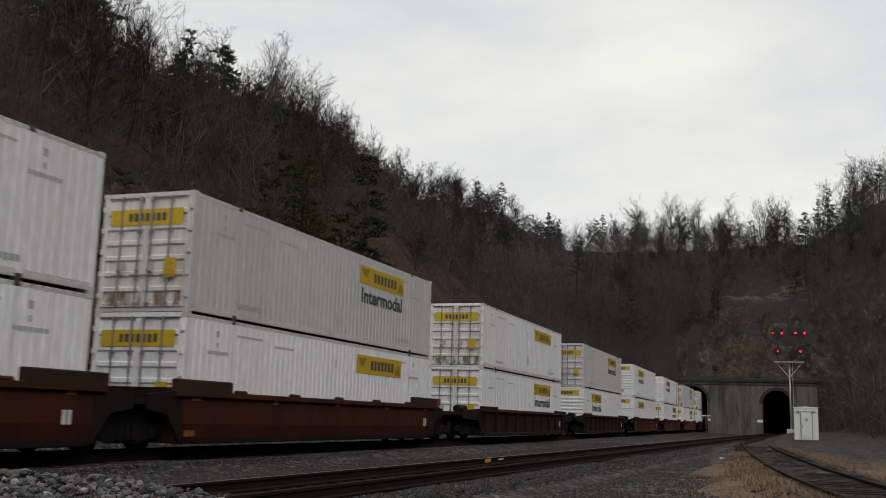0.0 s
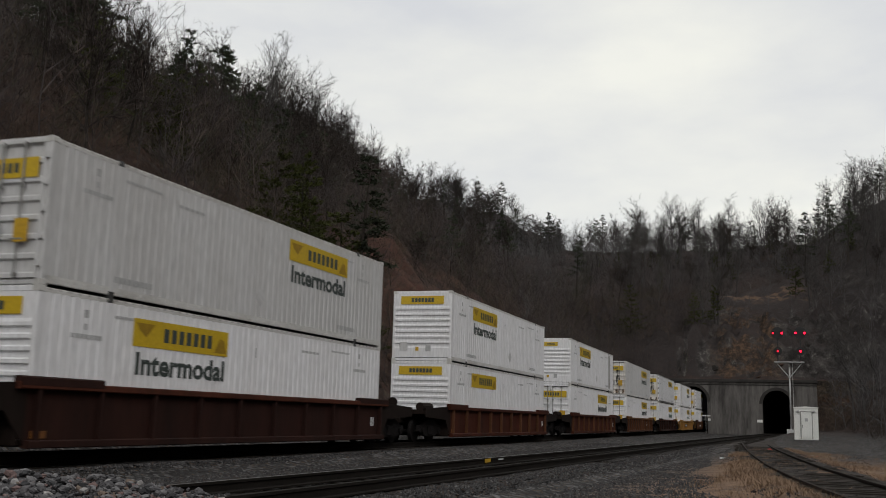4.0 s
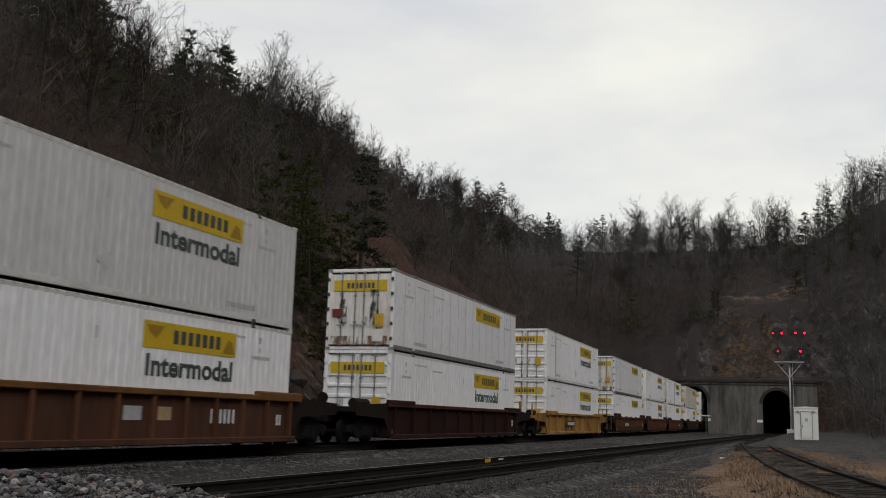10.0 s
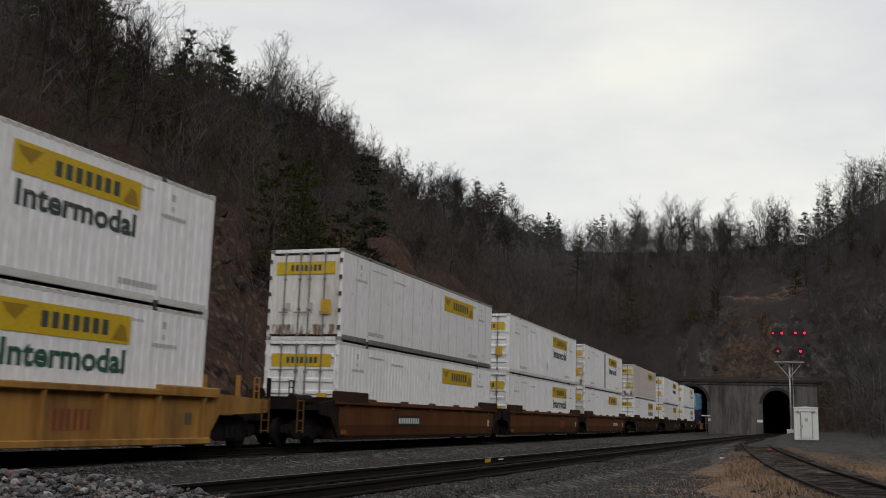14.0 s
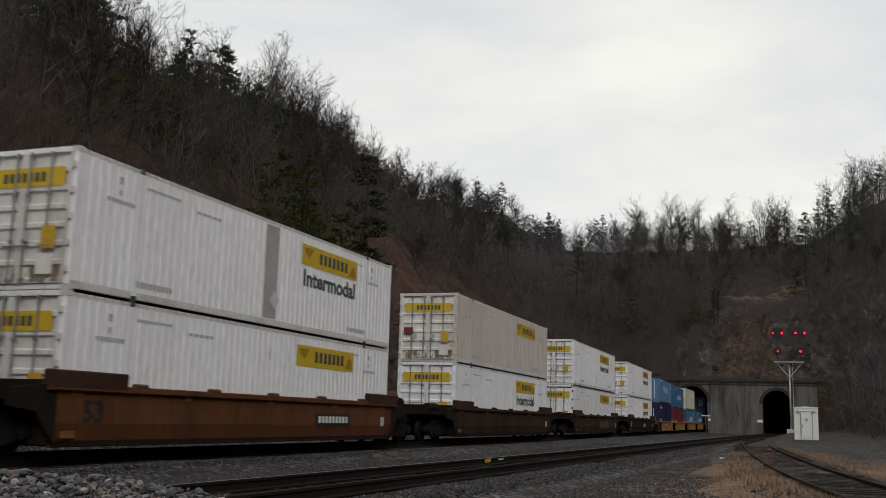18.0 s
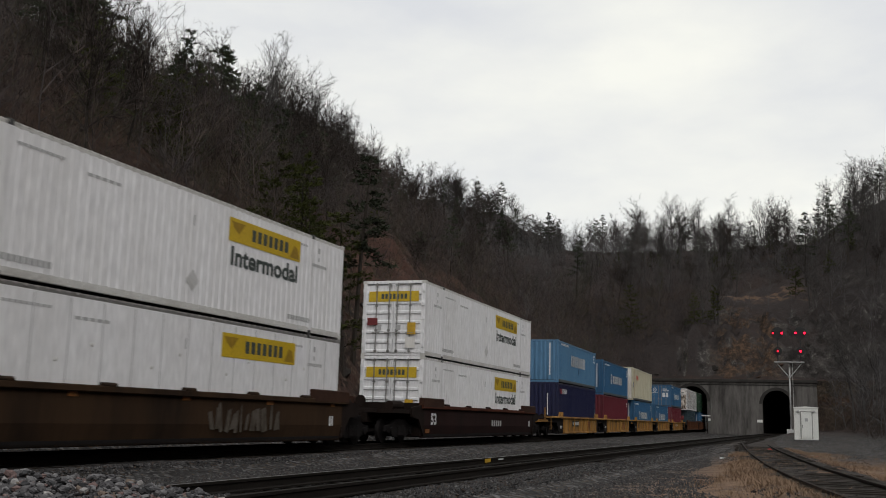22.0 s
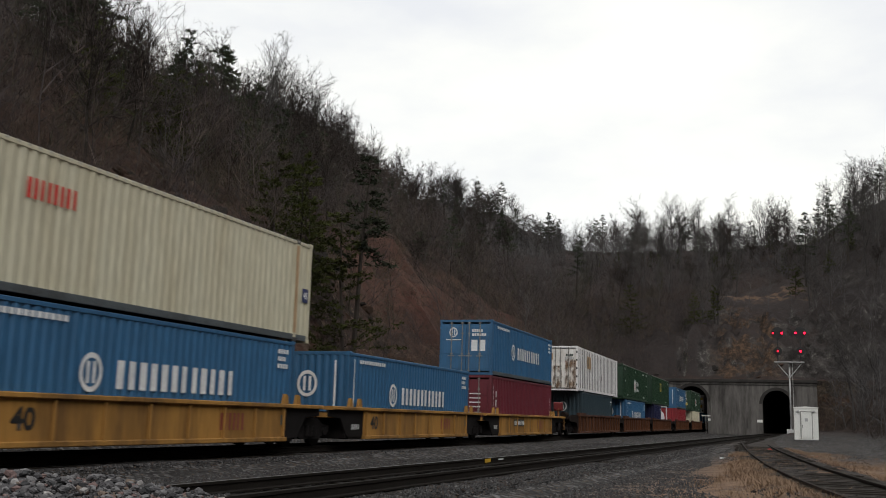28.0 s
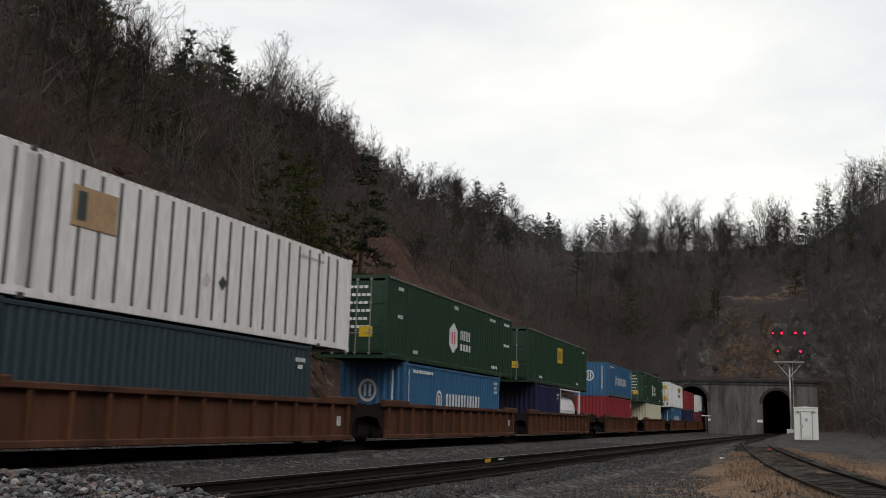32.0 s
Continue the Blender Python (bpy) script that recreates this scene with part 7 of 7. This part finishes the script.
pair(160.94, car53("dark oxide red ribbed well car", CAR_OX, "rib", number=False), hauler(hauler_label(False), spot=2),
     hauler("white plate-sided container with a yellow sign and rusty doors", kind="plate", word=False, flap=True, spot=1, endskin=GRIME, grease=True))
pair(184.31, car53("yellow ribbed well car with end ladders", CAR_YELLOW, "rib", rail=True), hauler(hauler_label(False), spot=2), hauler(hauler_label(True, band=2.02), band=2.02))
pair(207.96, car53("orange-brown smooth-sided well car", CAR_BROWN, "smooth", "nf", (2.7, 1.42), rail=True), hauler(hauler_label(False, word=False), word=False),
     hauler("white plate-sided container with a yellow sign", kind="plate", word=False, spot=1, endskin=GRIME))
pair(227.45, car53("orange-brown smooth-sided well car", CAR_BROWN, "smooth", "f", (1.42, 1.42), number=False), hauler(hauler_label(False)), hauler(hauler_label(True)))
pair(246.88, car53("orange-brown smooth-sided well car", CAR_BROWN, "smooth", "f", (1.42, 2.7), size_mark="53", tank=1, board=2.6), hauler(hauler_label(False, word=False, endskin=GRIME), word=False, endskin=GRIME), hauler(hauler_label(True, band=7.5, flap=True, endskin=GRIME), band=7.5, flap=True, endskin=GRIME))
pair(270.50, car53("grimy ochre smooth-sided well car", CAR_GRIMY, "smooth", number=False), hauler(hauler_label(False)),
     hauler("beige corrugated container with a yellow sign", skin=BEIGE, word=False, flap=True, endskin=GRIME))
pair(294.33, graffiti(car53("grimy ochre well car with faded graffiti", CAR_GRIMY, "smooth", number=False)), hauler("white plate-sided container in a well car", kind="plate", word=False, spot=1), hauler(hauler_label(True)))
pair(318.01, car53("dark brown smooth-sided well car", CAR_DARK, "smooth", number=False, size_mark="53"), hauler(hauler_label(False)), hauler(hauler_label(True, flap=True), flap=True))

HS = 2.59
FLOOR40 = 0.36
YEL = "yellow ribbed well car for forty-foot containers"


def car40(near, trucks="f", ends=(1.4, 1.4), label=YEL, mat_=CAR_YELLOW, **kw):
    return well_car(label, mat_, 12.5, "flat", trucks, ends, top=1.20, deck_z=FLOOR40, rail=True, **kw)


stack(341.17, 12.19, car40(0, "nf", (2.75, 1.4)), [(sea_box("navy blue sea container in a well car", NAVY, H=2.85, marks="small"), 0, FLOOR40)],
      [(sea_box("light blue sea container with white lettering", SKY_BLUE, H=2.55, marks="wide"), 0, FLOOR40 + 2.85)])
stack(356.68, 12.19, car40(0, number=False), [(sea_box("maroon sea container in a well car", MAROON, marks="plain"), 0, FLOOR40)],
      [(sea_box("blue sea container with white emblem and lettering", BLUE), 0, FLOOR40 + HS)])
stack(372.90, 12.19, car40(0, number=False, size_mark="40"), [(sea_box("blue sea container with white emblem in a well car", BLUE), 0, FLOOR40)],
      [(sea_box("cream forty-five-foot sea container with red lettering and rust", CREAM, L=13.72, H=2.90, marks="long"), -0.77, FLOOR40 + HS)])
stack(388.82, 12.19, car40(0, number=False, size_mark="40"), [(sea_box("blue sea container with white emblem in a well car", BLUE), 0, FLOOR40)])
stack(404.56, 12.19, car40(0, "f", (1.4, 2.75), housing=(BRAKE_RED, 1, 2.55, 1.55)), [(sea_box("maroon sea container with white upright lettering", MAROON, "door", marks="upright"), 0, FLOOR40)],
      [(sea_box("blue sea container with white emblem, doors to the camera side", BLUE, "door"), 0, FLOOR40 + HS)])

RUST = "rust-brown ribbed well car"


def mixed(near, trucks, ends, low, up, lowoff=1.9, uoff=0.0, hl=HS, n=False, **kw):
    car = car53(RUST, CAR_RUST, "rib", trucks, ends, number=n, pitch=1.15, **kw)
    stack(near, 16.15, car, [(o, lowoff + d, FLOOR) for o, d in low], [(up, uoff, FLOOR + hl)] if up else None)


mixed(424.46, "nf", (2.7, 1.42), [(sea_box("dark teal sea container in a well car", TEAL, marks="plain", low=True), -0.4)], post_box("white post-sided container with rust-stained doors"))
mixed(443.75, "f", (1.42, 1.42), [(sea_box("blue sea container with white emblem in a well car", BLUE), 0)], green_box("dark green container with a white hexagon emblem", "hexagon"))
mixed(463.25, "f", (1.42, 2.7), [(sea_box("dark blue twenty-foot container in a well car", NAVY, L=6.06, marks="plain", facing="front"), 0), (tank_box("white twenty-foot tank container in a well car"), 6.12)],
      green_box("dark green container with a yellow sign", "panel"))
mixed(486.5, "nf", (2.7, 1.42), [(sea_box("red sea container in a well car", RED, marks="plain"), 0)], sea_box("blue sea container with white emblem and lettering", BLUE), uoff=1.9)
mixed(508.9, "f", (1.42, 2.7), [(sea_box("pale beige sea container in a well car", CREAM, marks="plain"), 0)], green_box("dark green container with a white hexagon emblem", "hexagon"))
mixed(532.3, "nf", (2.7, 1.42), [(sea_box("blue sea container with white emblem in a well car", BLUE), 0)], hauler("white corrugated container stacked on a blue one", word=True, endskin=GRIME))
mixed(551.8, "f", (1.42, 1.42), [(sea_box("dark blue sea container in a well car", NAVY, marks="plain"), 0)], sea_box("red sea container stacked on another", RED, marks="upright"), uoff=1.9)
mixed(571.3, "f", (1.42, 2.7), [(sea_box("maroon sea container in a well car", MAROON, marks="plain"), 0)], sea_box("grey-white sea container stacked on another", GREY_WHITE, marks="plain"), uoff=1.9)


def motions():
    for ob, s0, z in RIDERS:
        walk(ob, [(t, train_pose(s0, t, z)) for t in range(0, 33, 2)])


motions()
